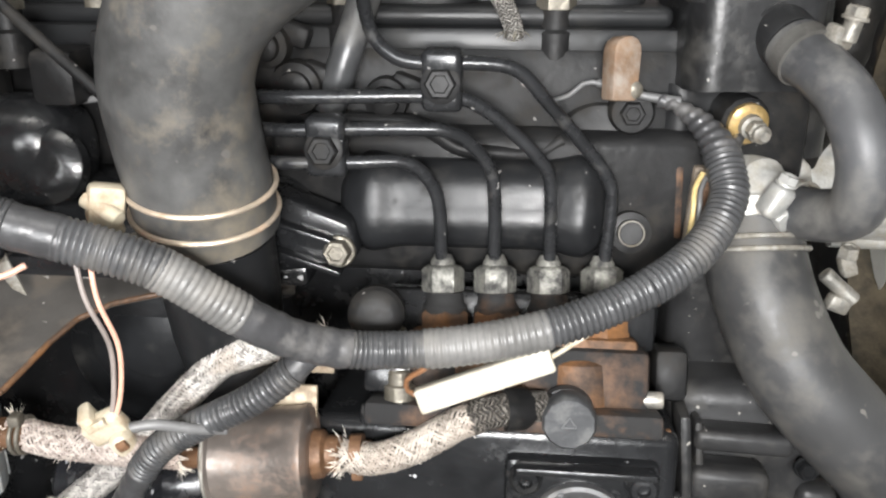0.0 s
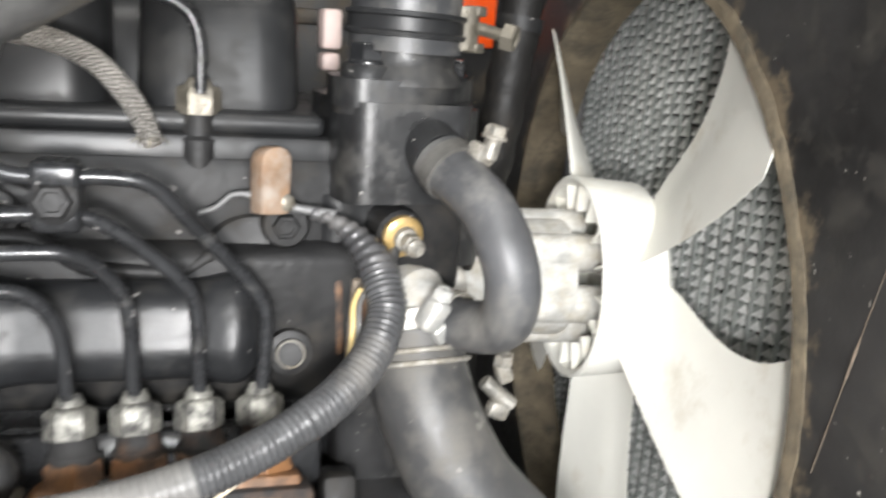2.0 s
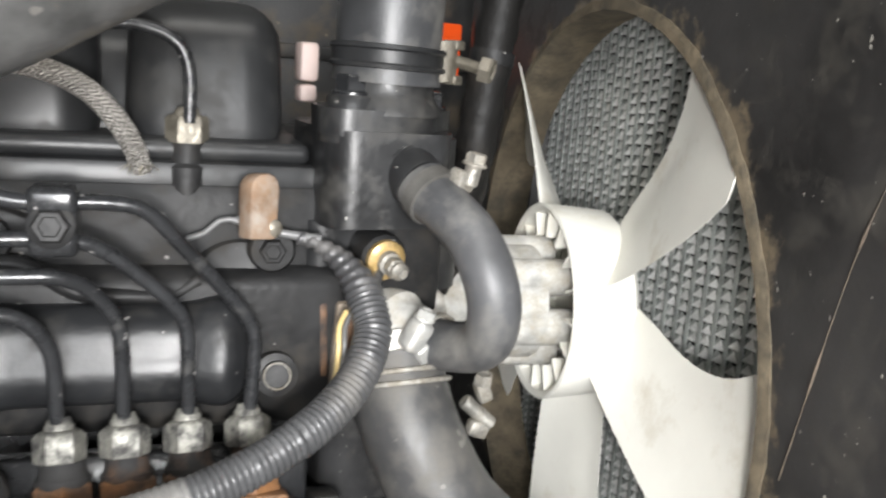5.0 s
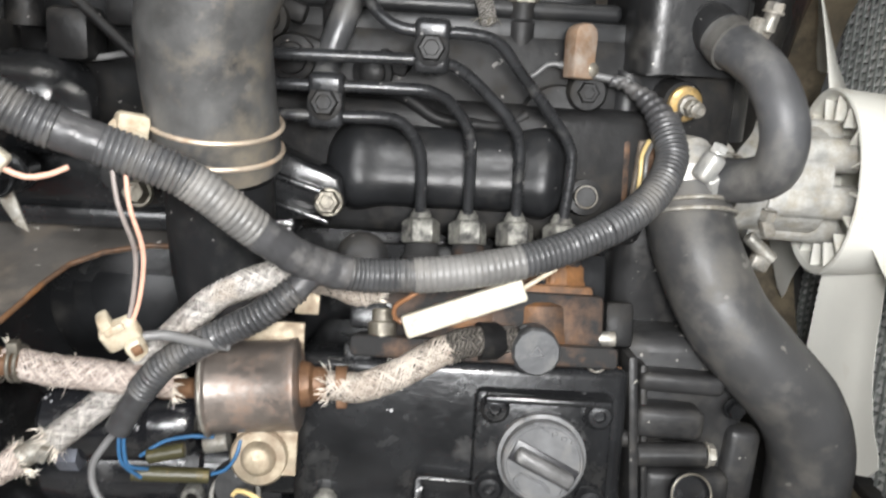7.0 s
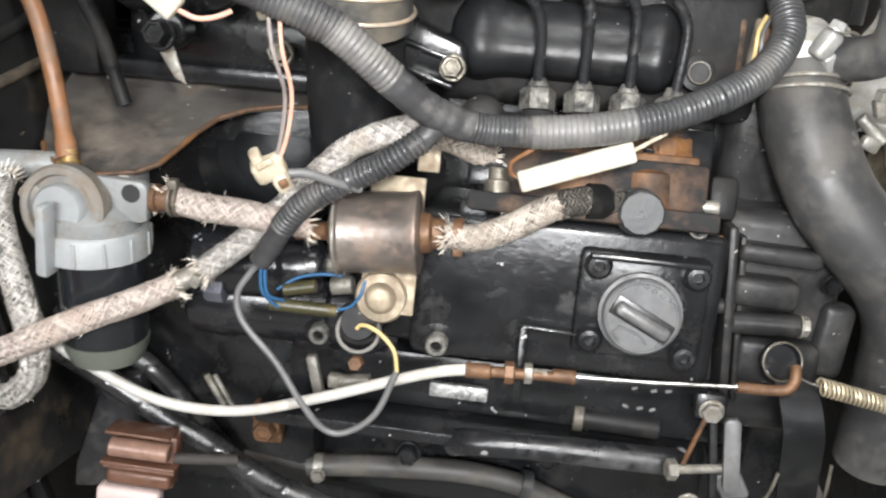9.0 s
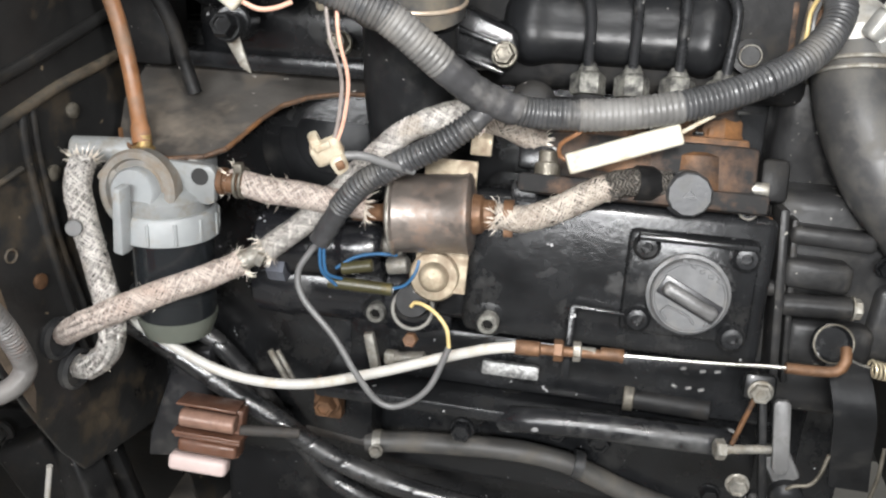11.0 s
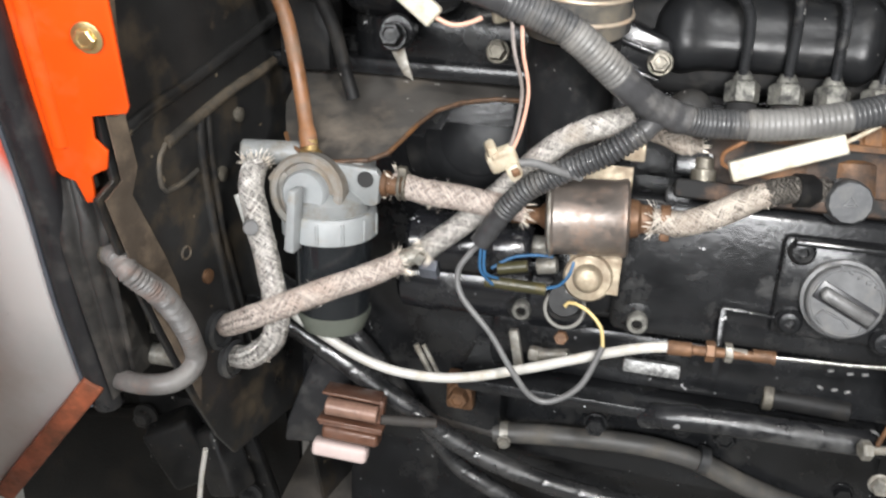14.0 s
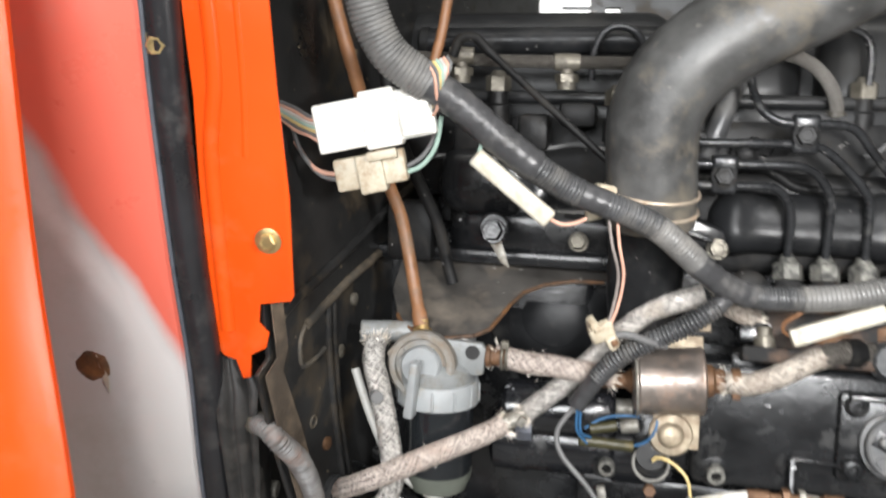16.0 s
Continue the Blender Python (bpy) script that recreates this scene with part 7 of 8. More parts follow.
lathe(bm, (-0.265, 0.374, 0.853), (0, 0, 1), [(0, 0.014), (0.004, 0.022), (0.012, 0.0255), (0.020, 0.0265), (0.074, 0.0270)], 40)
gl, _, gN, gL, gb = nodes_of("smoked_bowl_plastic")
gb.inputs["Base Color"].default_value = (0.022, 0.025, 0.028, 1)
gb.inputs["Roughness"].default_value = 0.15
gb.inputs["Transmission Weight"].default_value = 0.35
part("bowl", bm, gl, ff, "dark smoked fuel bowl")
bm = B()
lathe(bm, (-0.265, 0.374, 0.851), (0, 0, 1), [(0, 0.013), (0.003, 0.0225), (0.013, 0.0263), (0.018, 0.0268)], 40)
part("bowl_foot", bm, mat("greenish_grey_plastic", (0.11, 0.12, 0.10), 0.35, 0, 0.1, 40, 0.05, 300), ff)
bm = B()
lathe(bm, (-0.2805, 0.376, 0.978), (0, 0.05, 1), [(0, 0.008), (0.004, 0.0075), (0.005, 0.005), (0.012, 0.0045)], 16)
part("tube_union", bm, BRASS, fhead)
bm = B()
cyl(bm, (-0.234, 0.371, 0.9645), (-0.212, 0.369, 0.9645), 0.0070, 16)
cyl(bm, (-0.229, 0.3705, 0.9645), (-0.225, 0.370, 0.9645), 0.0088, 16)
part("outlet_nipple", bm, RUSTNUT, fhead, "rusty outlet nipple")
bm = B()
ring_torus(bm, (-0.2165, 0.3695, 0.9645), (1, -0.1, 0), 0.0092, 0.0012)
ring_torus(bm, (-0.2130, 0.3695, 0.9645), (1, -0.1, 0), 0.0092, 0.0012)
box(bm, (-0.215, 0.366, 0.9755), (0.006, 0.007, 0.006), (0, 0, 0), 0.0012)
part("hose_clip", bm, DARKSTEEL, fhead, "dull steel wire clip")
bm = B()
sweep(bm, [(-0.2815, 0.376, 0.984), (-0.288, 0.386, 1.008), (-0.294, 0.392, 1.034), (-0.302, 0.394, 1.068), (-0.314, 0.388, 1.101), (-0.331, 0.365, 1.169), (-0.346, 0.355, 1.227), (-0.36, 0.35, 1.30)],
      lambda s: 0.0062 if s < 0.012 else 0.0052, 16)
single("fuel_tube", bm, COPPER, (-0.2815, 0.376, 0.984), "brown rubber fuel tube rising from the shut-off cock", "fuel tube")
bm = B()
sweep(bm, [(-0.262, 0.42, 1.01), (-0.268, 0.42, 1.03), (-0.275, 0.415, 1.06), (-0.288, 0.408, 1.09), (-0.305, 0.40, 1.13), (-0.315, 0.39, 1.18), (-0.32, 0.39, 1.25)], 0.0050, 14)
single("fuel_tube", bm, DUSTY, (-0.262, 0.42, 1.01), "dusty black tube beside the brown one", "fuel tube")
bm = B()
sweep(bm, [(-0.284, 0.44, 1.19), (-0.278, 0.44, 1.215), (-0.274, 0.44, 1.24)], 0.0042, 12)
single("fuel_tube", bm, COPPER, (-0.284, 0.44, 1.19), "thin brown tube by the cylinder head", "fuel tube")

# sheet bracket above the cock
bm = B()
OUTL = [(-0.303, 0.392), (-0.299, 0.384), (-0.290, 0.377), (-0.277, 0.371), (-0.262, 0.369), (-0.240, 0.373), (-0.228, 0.381), (-0.221, 0.394), (-0.213, 0.410), (-0.203, 0.424), (-0.186, 0.434), (-0.162, 0.440), (-0.137, 0.440),
        (-0.085, 0.442), (-0.085, 0.475), (-0.31, 0.475), (-0.312, 0.42)]
t = B()
f = t.faces.new([t.verts.new((x, y, 0.9785 + 0.5 * (y - 0.37))) for x, y in OUTL])
g = bmesh.ops.extrude_face_region(t, geom=[f])
bmesh.ops.translate(t, verts=[e for e in g["geom"] if isinstance(e, bmesh.types.BMVert)], vec=(0, 0, -0.003))
merge(bm, t)
shb = thing("sheet_bracket", (-0.25, 0.42, 0.995), "grimy dark sheet bracket with a rusty curved edge", "bracket")
part("sheet", bm, RUSTPL, shb, smooth=30)
bm = B()
for i, (a, c) in enumerate(zip(OUTL[:13], OUTL[1:13])):
    za, zc = 0.9775 + 0.5 * (a[1] - 0.37), 0.9775 + 0.5 * (c[1] - 0.37)
    cyl(bm, (*a, za), (*c, zc), 0.0017, 8)
part("rolled_edge", bm, RUST, shb, "rusty rolled edge")

# clutch housing face behind the hoses
bh = thing("clutch_housing", (-0.20, 0.48, 0.95), "dark clutch housing with a round recess", "clutch housing")
bm = B()
box(bm, (-0.235, 0.52, 0.87), (0.20, 0.10, 0.36), (0, 0, YAW), 0.012)
part("case_wall", bm, BLACK, bh)
for r in (0.058, 0.044, 0.03):
    bm = B()
    lathe(bm, (-0.175, 0.472, 0.975), (-0.1, -0.97, 0.2), [(0, r), (0.006 + 0.1 * (0.058 - r), r), (0.008 + 0.1 * (0.058 - r), r - 0.003)], 40)
    part("round_cover", bm, GLOSS, bh)

# ---- left: black side wall of the bay with pressed ribs ----
wallm = thing("bay_side_wall", (-0.35, 0.45, 0.6), "black scuffed sheet-metal side wall with pressed ribs", "panel")
WD = V(0.26, 1, 0).normalized()
WN = V(1, -0.26, 0).normalized()
WM = Matrix((WD, V(0, 0, 1), WN)).transposed().to_4x4()
WP = Matrix.Translation((-0.349, 0.38, 1.0)) @ WM
bm = B()
t = B()
plate(t, [(-0.020, 0.60), (0.57, 0.60), (0.57, -0.50), (0.16, -0.50), (0.10, -0.28), (0.0, -0.275), (-0.020, -0.247), (-0.044, -0.200), (-0.060, -0.164), (-0.082, -0.112), (-0.0985, -0.071), (-0.1125, -0.029), (-0.098, -0.021), (-0.105, 0.020), (-0.106, 0.60)][::-1], 0.004, Matrix.Rotation(radians(-90), 4, "X"), 0.0008)
merge(bm, t, WP)
part("sheet", bm, WALLP, wallm)
DUSTRIB = mat("dusty_rib_edge", (0.05, 0.046, 0.04), 0.5, 0, 0.4, 14, 0.2, 300, (0.17, 0.13, 0.085), 0.5, 24)
for pts, r, m in (
        ([(-0.092, 0.004), (-0.0625, 0.0158), (-0.0097, 0.0311), (0.0559, 0.0528), (0.15, 0.084)], 0.0045, WALLP),
        ([(-0.0513, -0.0083), (-0.0136, 0.0044), (0.0214, 0.0154), (0.0745, 0.028), (0.15, 0.050)], 0.0040, DUSTRIB),
        ([(-0.0513, -0.0083), (-0.0588, -0.0182), (-0.0572, -0.0369), (-0.0427, -0.0385), (-0.022, -0.0332)], 0.0020, DUSTRIB),
        ([(-0.017, 0.003), (-0.017, -0.019), (-0.0117, -0.0664), (0.0019, -0.1347), (0.016, -0.19)], 0.0036, WALLP),
        ([(-0.0085, 0.003), (-0.0068, -0.0314), (0.0013, -0.0879), (0.0151, -0.1398), (0.028, -0.19)], 0.0030, WALLP)):
    bm = B()
    sweep(bm, [WP @ V(x, y, 0.0002) for x, y in pts], r, 10)
    part("pressed_rib", bm, m, wallm)
bm = B()
t = B()
plate(t, [(-0.0425, -0.200), (-0.0585, -0.164), (-0.0805, -0.112), (-0.097, -0.071), (-0.111, -0.029), (-0.0965, -0.020), (-0.1035, 0.020), (-0.1045, 0.10), (-0.088, 0.10), (-0.0885, 0.015), (-0.083, -0.015), (-0.0895, -0.031), (-0.066, -0.079), (-0.056, -0.103), (-0.049, -0.140), (-0.040, -0.185)], 0.0008, Matrix.Rotation(radians(-90), 4, "X"))
merge(bm, t, WP @ Matrix.Translation((0, 0, 0.0052)))
part("dusty_edge", bm, mat("dusty_brown_stay", (0.085, 0.066, 0.05), 0.5, 0, 0.4, 20, 0.2, 300, (0.22, 0.165, 0.115), 0.55, 22), wallm, "tan dust-caked front edge")
bm = B()
clip_ring(bm, WP @ V(-0.0402, -0.0869, 0.0006), WN, 0.0045, 0.0016, 24)
part("punched_hole_rim", bm, DUSTRIB, wallm)
for x, y in ((0.0254, -0.0039), (0.0027, -0.042), (-0.02, -0.112)):
    bm = B()
    t = B()
    lathe(t, (x, y, 0), (0, 0, 1), [(0, 0.0055), (0.002, 0.0055), (0.003, 0.004)], 16)
    merge(bm, t, WP)
    part("stud", bm, DARKSTEEL if y > -0.05 else RUSTNUT, wallm)
for x, y in ((-0.012, -0.158), (0.0, -0.188)):
    bm = B()
    t = B()
    lathe(t, (x, y, 0), (0, 0, 1), [(0, 0.0155), (0.004, 0.0155), (0.006, 0.0125), (0.003, 0.011)], 28)
    merge(bm, t, WP)
    part("grommet", bm, CLEANRUB, wallm)
# black sheet added to close the dark view behind the engine, slotted for the glow
fp = thing("bay_far_backing", (0.1, 0.93, 0.5), "black sheet added to close the dark view beyond the engine", "panel")
for x0, x1, z0, z1 in ((-0.45, 0.65, 0.455, 1.270), (-0.45, 0.65, 1.314, 1.505), (-0.45, -0.243, 1.270, 1.314),
                       (-0.138, -0.118, 1.270, 1.314), (-0.098, 0.65, 1.270, 1.314), (-0.118, -0.098, 1.291, 1.314)):
    bm = B()
    box(bm, ((x0 + x1) / 2, 0.93, (z0 + z1) / 2), (x1 - x0, 0.02, z1 - z0))
    part("sheet", bm, WALLP, fp)
for z in (1.10, 1.22):
    bm = B()
    box(bm, (0.10, 0.919, z), (1.0, 0.010, 0.016), (0, 0, 0), 0.004, 2)
    part("pressed_rib", bm, WALLP, fp)
for x0, x1 in ((-0.245, -0.206), (-0.176, -0.136)):
    bm = B()
    box(bm, ((x0 + x1) / 2, 0.930, 1.2905), (x1 - x0, 0.006, 0.0035))
    part("slot_bar", bm, WALLP, fp, "thin bar across the bright slot")
bm = B()
box(bm, (-0.10, 0.60, 0.50), (0.30, 0.20, 0.12), (0, 0, -6), 0.03, 3)
cyl(bm, (-0.20, 0.52, 0.56), (-0.10, 0.52, 0.55), 0.05, 24)
single("oil_sump", bm, MUD, (-0.1, 0.6, 0.44), "dirty black oil sump low under the engine", "sump")
bm = B()
box(bm, (0.392, 0.915, 1.232), (0.042, 0.012, 0.064), (0, 0, 0), 0.003)
single("far_hood_side", bm, ORANGE, (0.36, 0.915, 1.2), "orange far hood side showing through a gap", "panel")
bm = B()
box(bm, (0.1555, 0.60, 1.211), (0.013, 0.02, 0.026), (0, 0, 0), 0.003, 2)
box(bm, (0.1555, 0.60, 1.190), (0.012, 0.018, 0.012), (0, 0, 0), 0.003, 2)
single("pale_relay", bm, PINKCASE, (0.158, 0.60, 1.17), "pale pink plastic relay behind the thermostat housing", "relay")
bm = B()
sweep(bm, [(0.262, 0.50, 1.34), (0.2505, 0.50, 1.262), (0.244, 0.50, 1.208), (0.2375, 0.50, 1.154), (0.230, 0.505, 1.105), (0.220, 0.512, 1.075)], lambda s: 0.0130 + 0.0007 * math.sin(s * 260), 20)
bh2 = thing("black_hose", (0.24, 0.50, 1.15), "black rubber hose behind the thermostat housing", "hose")
part("hose", bm, NEARBLACK, bh2)
bm = B()
lathe(bm, (0.2455, 0.50, 1.218), (0.12, 0, 1), [(0, 0.0142), (0.008, 0.0142)], 24)
part("clip", bm, DUSTY, bh2)

# ---- left: orange side panel with its rubber seal ----
pan = thing("hood_flange", (-0.39, 0.27, 0.95), "bright orange folded hood side panel with screws", "panel")
bm = B()
TL = math.atan(0.25)
PM = Matrix.Translation((-0.380, 0.529 - 0.25 * 1.10, 1.10)) @ Euler((TL, 0, 0)).to_matrix().to_4x4()
CZ = 1 / math.cos(TL)
FL = [(-0.405, 1.40), (-0.353, 1.40), (-0.352, 1.16), (-0.350, 1.095), (-0.3525, 1.027), (-0.355, 1.0232), (-0.3765, 1.0200), (-0.3785, 1.0060), (-0.3722, 0.9985),
      (-0.3755, 0.9870), (-0.3830, 0.9835), (-0.3868, 0.9810), (-0.3885, 0.9640), (-0.3945, 0.9625), (-0.3980, 0.9770), (-0.4060, 0.9800), (-0.410, 0.985), (-0.410, 1.02), (-0.409, 1.09), (-0.405, 1.157)]
plate(bm, [(x + 0.380, (z - 1.10) * CZ) for x, z in FL][::-1], 0.0025, PM, 0.0006)
flg = part("flange", bm, ORANGE, pan)
for pts, r in (([(-0.008, 0.30), (-0.009, 0.12), (-0.010, 0.07), (-0.014, 0.045), (-0.018, 0.02), (-0.020, -0.04), (-0.021, -0.10)], 0.0060), ([(0.008, 0.30), (0.008, 0.12), (0.007, 0.06), (0.004, 0.02)], 0.0035)):
    bm = B()
    sweep(bm, [PM @ V(x, 0.0028, z * CZ) for x, z in pts], lambda s: r, 20, 0.005)
    part("fold", bm, ORANGE, flg)
for x, z in ((0.014, -0.034), (-0.012, 0.150)):
    bm = B()
    hexhead(bm, PM @ V(x, -0.001, z * CZ), PM.to_3x3() @ V(0, -1, 0), 0.0105, 0.005, 0.0088)
    part("screw", bm, GOLDZ, flg, "yellow zinc flanged screw")
bm = B()
# near-black sheet added where only a dark gap shows behind the flange
box(bm, (-0.53, 0.58, 0.95), (0.34, 0.01, 1.0), (0, 0, 0), 0.002)
ep = thing("gap_backing", (-0.53, 0.58, 0.45), "black sheet added to fill the dark gap behind the orange flange", "panel")
part("sheet", bm, NEARBLACK, ep)
for z in (0.62, 0.80, 1.10):
    bm = B()
    box(bm, (-0.52, 0.573, z), (0.30, 0.010, 0.014), (0, -6, 0), 0.004, 2)
    part("pressed_rib", bm, NEARBLACK, ep)

sea = thing("panel_seal", (-0.41, 0.26, 1.0), "black rubber edge seal along the panel", "seal")
bm = B()
SL = [(-0.414, 1.42), (-0.416, 1.25), (-0.420, 1.15), (-0.4215, 1.05), (-0.4205, 0.97), (-0.424, 0.88), (-0.4225, 0.795)]
sweep(bm, [(x + 0.0015, 0.527 - 0.25 * z, z) for x, z in SL], 0.0108, 20, 0.006)
part("tube", bm, SEAL, sea)
# thin bluish lip carries the tube's edge highlight in its colour
bm = B()
sweep(bm, [(x - 0.0080, 0.5195 - 0.25 * z, z) for x, z in SL], 0.0016, 10, 0.006)
part("lip", bm, mat("bluish_highlight_lip", (0.10, 0.11, 0.13), 0.4, 0, 0.3, 40, 0.05, 300), sea, "bluish-grey lip painting the seal's edge highlight")
WORNSEAL = mat("worn_grey_rubber", (0.028, 0.027, 0.026), 0.45, 0, 0.4, 35, 0.1, 300, (0.085, 0.076, 0.066), 0.4, 30)
bm = B()
foot = smooth_path([(-0.4130, 0, 0.990), (-0.4125, 0, 0.940), (-0.4115, 0, 0.880), (-0.4100, 0, 0.806)], 0.006)
rows = []
for p in foot:
    f = min(1.0, max(0.0, (0.990 - p.z) / 0.184))
    wide = 0.0285 + 0.0010 * math.sin(f * 5) - 0.0125 * f
    wide *= min(1.0, 0.45 + 2.4 * f)
    ring = []
    for k in range(25):
        u = k / 24
        y = 0.5185 + 0.017 * max(0.0, 1 - f * 3.2) - 0.25 * p.z + 0.012 * u - 0.0034 * abs(math.sin(math.pi * (2.5 * u + 0.12))) ** 0.7
        ring.append(bm.verts.new((p.x + wide * u, y, p.z + 0.014 * u * f)))
    ring += [bm.verts.new((p.x + wide, 0.5520 - 0.25 * p.z, p.z + 0.014 * f)), bm.verts.new((p.x, 0.5520 - 0.25 * p.z, p.z))]
    rows.append(ring)
for a, c in zip(rows, rows[1:]):
    for k in range(27):
        bm.faces.new((a[k], c[k], c[(k + 1) % 27], a[(k + 1) % 27]))
bm.faces.new(rows[0])
bm.faces.new(rows[-1][::-1])
part("worn_foot", bm, WORNSEAL, sea, "greyish worn ribbed foot of the seal")

cow = thing("lower_door", (-0.47, 0.23, 1.0), "grey and orange glossy lower cab panel, worn and dusty, pale sheen painted in", "panel")
gm, _, gN, gL, gb = nodes_of("orange_and_grey_gloss")
geo = gN.new("ShaderNodeNewGeometry")
sp = gN.new("ShaderNodeSeparateXYZ")
gL.new(geo.outputs["Position"], sp.inputs[0])
nz = gN.new("ShaderNodeTexNoise")
nz.inputs["Scale"].default_value, nz.inputs["Detail"].default_value = 14.0, 5.0
gL.new(geo.outputs["Position"], nz.inputs["Vector"])


def gmath(kind, a, c):
    nd = gN.new("ShaderNodeMath")
    nd.operation = kind
    for i, v in enumerate((a, c)):
        if isinstance(v, (int, float)):
            nd.inputs[i].default_value = v
        else:
            gL.new(v, nd.inputs[i])
    return nd.outputs[0]


# red above a slanted line, grey below it
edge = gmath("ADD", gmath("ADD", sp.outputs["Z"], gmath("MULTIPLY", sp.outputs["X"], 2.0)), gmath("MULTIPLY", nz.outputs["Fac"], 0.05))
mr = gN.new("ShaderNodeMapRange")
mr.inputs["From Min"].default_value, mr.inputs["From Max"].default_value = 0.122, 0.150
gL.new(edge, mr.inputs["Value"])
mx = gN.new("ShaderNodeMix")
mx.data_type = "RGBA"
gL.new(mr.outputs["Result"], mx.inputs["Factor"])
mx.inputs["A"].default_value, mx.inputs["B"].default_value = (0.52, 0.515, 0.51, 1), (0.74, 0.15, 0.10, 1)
nd = gN.new("ShaderNodeTexNoise")
nd.inputs["Scale"].default_value, nd.inputs["Detail"].default_value, nd.inputs["Roughness"].default_value = 9.0, 8.0, 0.68
gL.new(geo.outputs["Position"], nd.inputs["Vector"])
rd = gN.new("ShaderNodeMapRange")
rd.inputs["From Min"].default_value, rd.inputs["From Max"].default_value, rd.inputs["To Max"].default_value = 0.54, 0.80, 0.4
gL.new(nd.outputs["Fac"], rd.inputs["Value"])
md = gN.new("ShaderNodeMix")
md.data_type = "RGBA"
gL.new(rd.outputs["Result"], md.inputs["Factor"])
gL.new(mx.outputs["Result"], md.inputs["A"])
md.inputs["B"].default_value = (0.36, 0.33, 0.30, 1)
# pale band along that line: sheen put into the colour
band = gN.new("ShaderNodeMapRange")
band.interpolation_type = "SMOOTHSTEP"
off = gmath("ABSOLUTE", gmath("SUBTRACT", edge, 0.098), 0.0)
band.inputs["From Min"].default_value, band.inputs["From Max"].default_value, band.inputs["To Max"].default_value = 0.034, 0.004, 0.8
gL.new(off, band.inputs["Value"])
sheen_mix = gN.new("ShaderNodeMix")
sheen_mix.data_type = "RGBA"
# dusty film and painted-in pale sheen down the sheet's edge, below the red field
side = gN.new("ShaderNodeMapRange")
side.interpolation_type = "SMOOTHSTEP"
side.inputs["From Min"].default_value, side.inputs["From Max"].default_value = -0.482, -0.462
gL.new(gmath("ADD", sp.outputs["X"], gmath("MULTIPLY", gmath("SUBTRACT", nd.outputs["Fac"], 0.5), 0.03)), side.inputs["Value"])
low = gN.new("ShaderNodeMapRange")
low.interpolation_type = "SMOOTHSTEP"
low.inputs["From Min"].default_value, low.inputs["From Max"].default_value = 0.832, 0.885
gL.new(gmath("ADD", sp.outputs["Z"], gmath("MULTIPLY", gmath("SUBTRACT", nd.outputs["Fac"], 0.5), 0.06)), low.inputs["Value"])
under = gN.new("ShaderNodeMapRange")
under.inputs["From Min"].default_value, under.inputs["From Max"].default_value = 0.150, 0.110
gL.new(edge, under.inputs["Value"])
sheen_film_mask = gmath("MULTIPLY", gmath("MULTIPLY", side.outputs["Result"], low.outputs["Result"]), gmath("MULTIPLY", under.outputs["Result"], 0.8))
gL.new(gmath("MAXIMUM", band.outputs["Result"], sheen_film_mask), sheen_mix.inputs["Factor"])
gL.new(md.outputs["Result"], sheen_mix.inputs["A"])
sheen_mix.inputs["B"].default_value = (0.74, 0.725, 0.71, 1)
tan = gN.new("ShaderNodeMapRange")
tan.inputs["From Min"].default_value, tan.inputs["From Max"].default_value, tan.inputs["To Max"].default_value = 0.480, 0.560, 0.55
gL.new(gmath("ADD", gmath("MULTIPLY", sp.outputs["X"], -1.0), gmath("MULTIPLY", gmath("SUBTRACT", nd.outputs["Fac"], 0.5), 0.16)), tan.inputs["Value"])
grime = gN.new("ShaderNodeMix")
grime.data_type = "RGBA"
gL.new(gmath("MULTIPLY", tan.outputs["Result"], under.outputs["Result"]), grime.inputs["Factor"])
gL.new(sheen_mix.outputs["Result"], grime.inputs["A"])
grime.inputs["B"].default_value = (0.34, 0.27, 0.21, 1)
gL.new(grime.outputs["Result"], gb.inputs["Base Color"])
rg = gN.new("ShaderNodeMapRange")
rg.inputs["To Min"].default_value, rg.inputs["To Max"].default_value = 0.12, 0.5
gL.new(nd.outputs["Fac"], rg.inputs["Value"])
gL.new(rg.outputs["Result"], gb.inputs["Roughness"])
gb.inputs["Coat Weight"].default_value = 0.5
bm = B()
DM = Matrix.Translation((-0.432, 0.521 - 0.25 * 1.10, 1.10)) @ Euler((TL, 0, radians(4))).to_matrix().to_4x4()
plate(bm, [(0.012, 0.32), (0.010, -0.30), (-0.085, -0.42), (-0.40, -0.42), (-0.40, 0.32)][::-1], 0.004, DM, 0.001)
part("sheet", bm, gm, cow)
bm = B()
edge_line = [(-0.398, 0.100, 0.740), (-0.415, 0.115, 0.840), (-0.432, 0.131, 0.946), (-0.459, 0.152, 1.070), (-0.470, 0.157, 1.202), (-0.478, 0.160, 1.34)]
path = smooth_path(edge_line, 0.012)
rows = []
for p in path:
    rows.append([bm.verts.new(p + V(*o)) for o in ((-0.34, 0.02, 0), (-0.03, 0.0, 0), (-0.006, -0.001, 0), (0.0, 0.002, 0), (0.0, 0.006, 0), (-0.006, 0.006, 0), (-0.34, 0.026, 0))])
for a, c in zip(rows, rows[1:]):
    for k in range(7):
        bm.faces.new((a[k], a[(k + 1) % 7], c[(k + 1) % 7], c[k]))
bm.faces.new(rows[0][::-1])
bm.faces.new(rows[-1])
part("outer_strip", bm, ORANGE, cow, "bright orange outer strip")
DN = DM.to_3x3() @ V(0, -1, 0)
DI = DM.inverted()
q = DI @ V(-0.497, 0.2625, 0.967)
bm = B()
t = B()
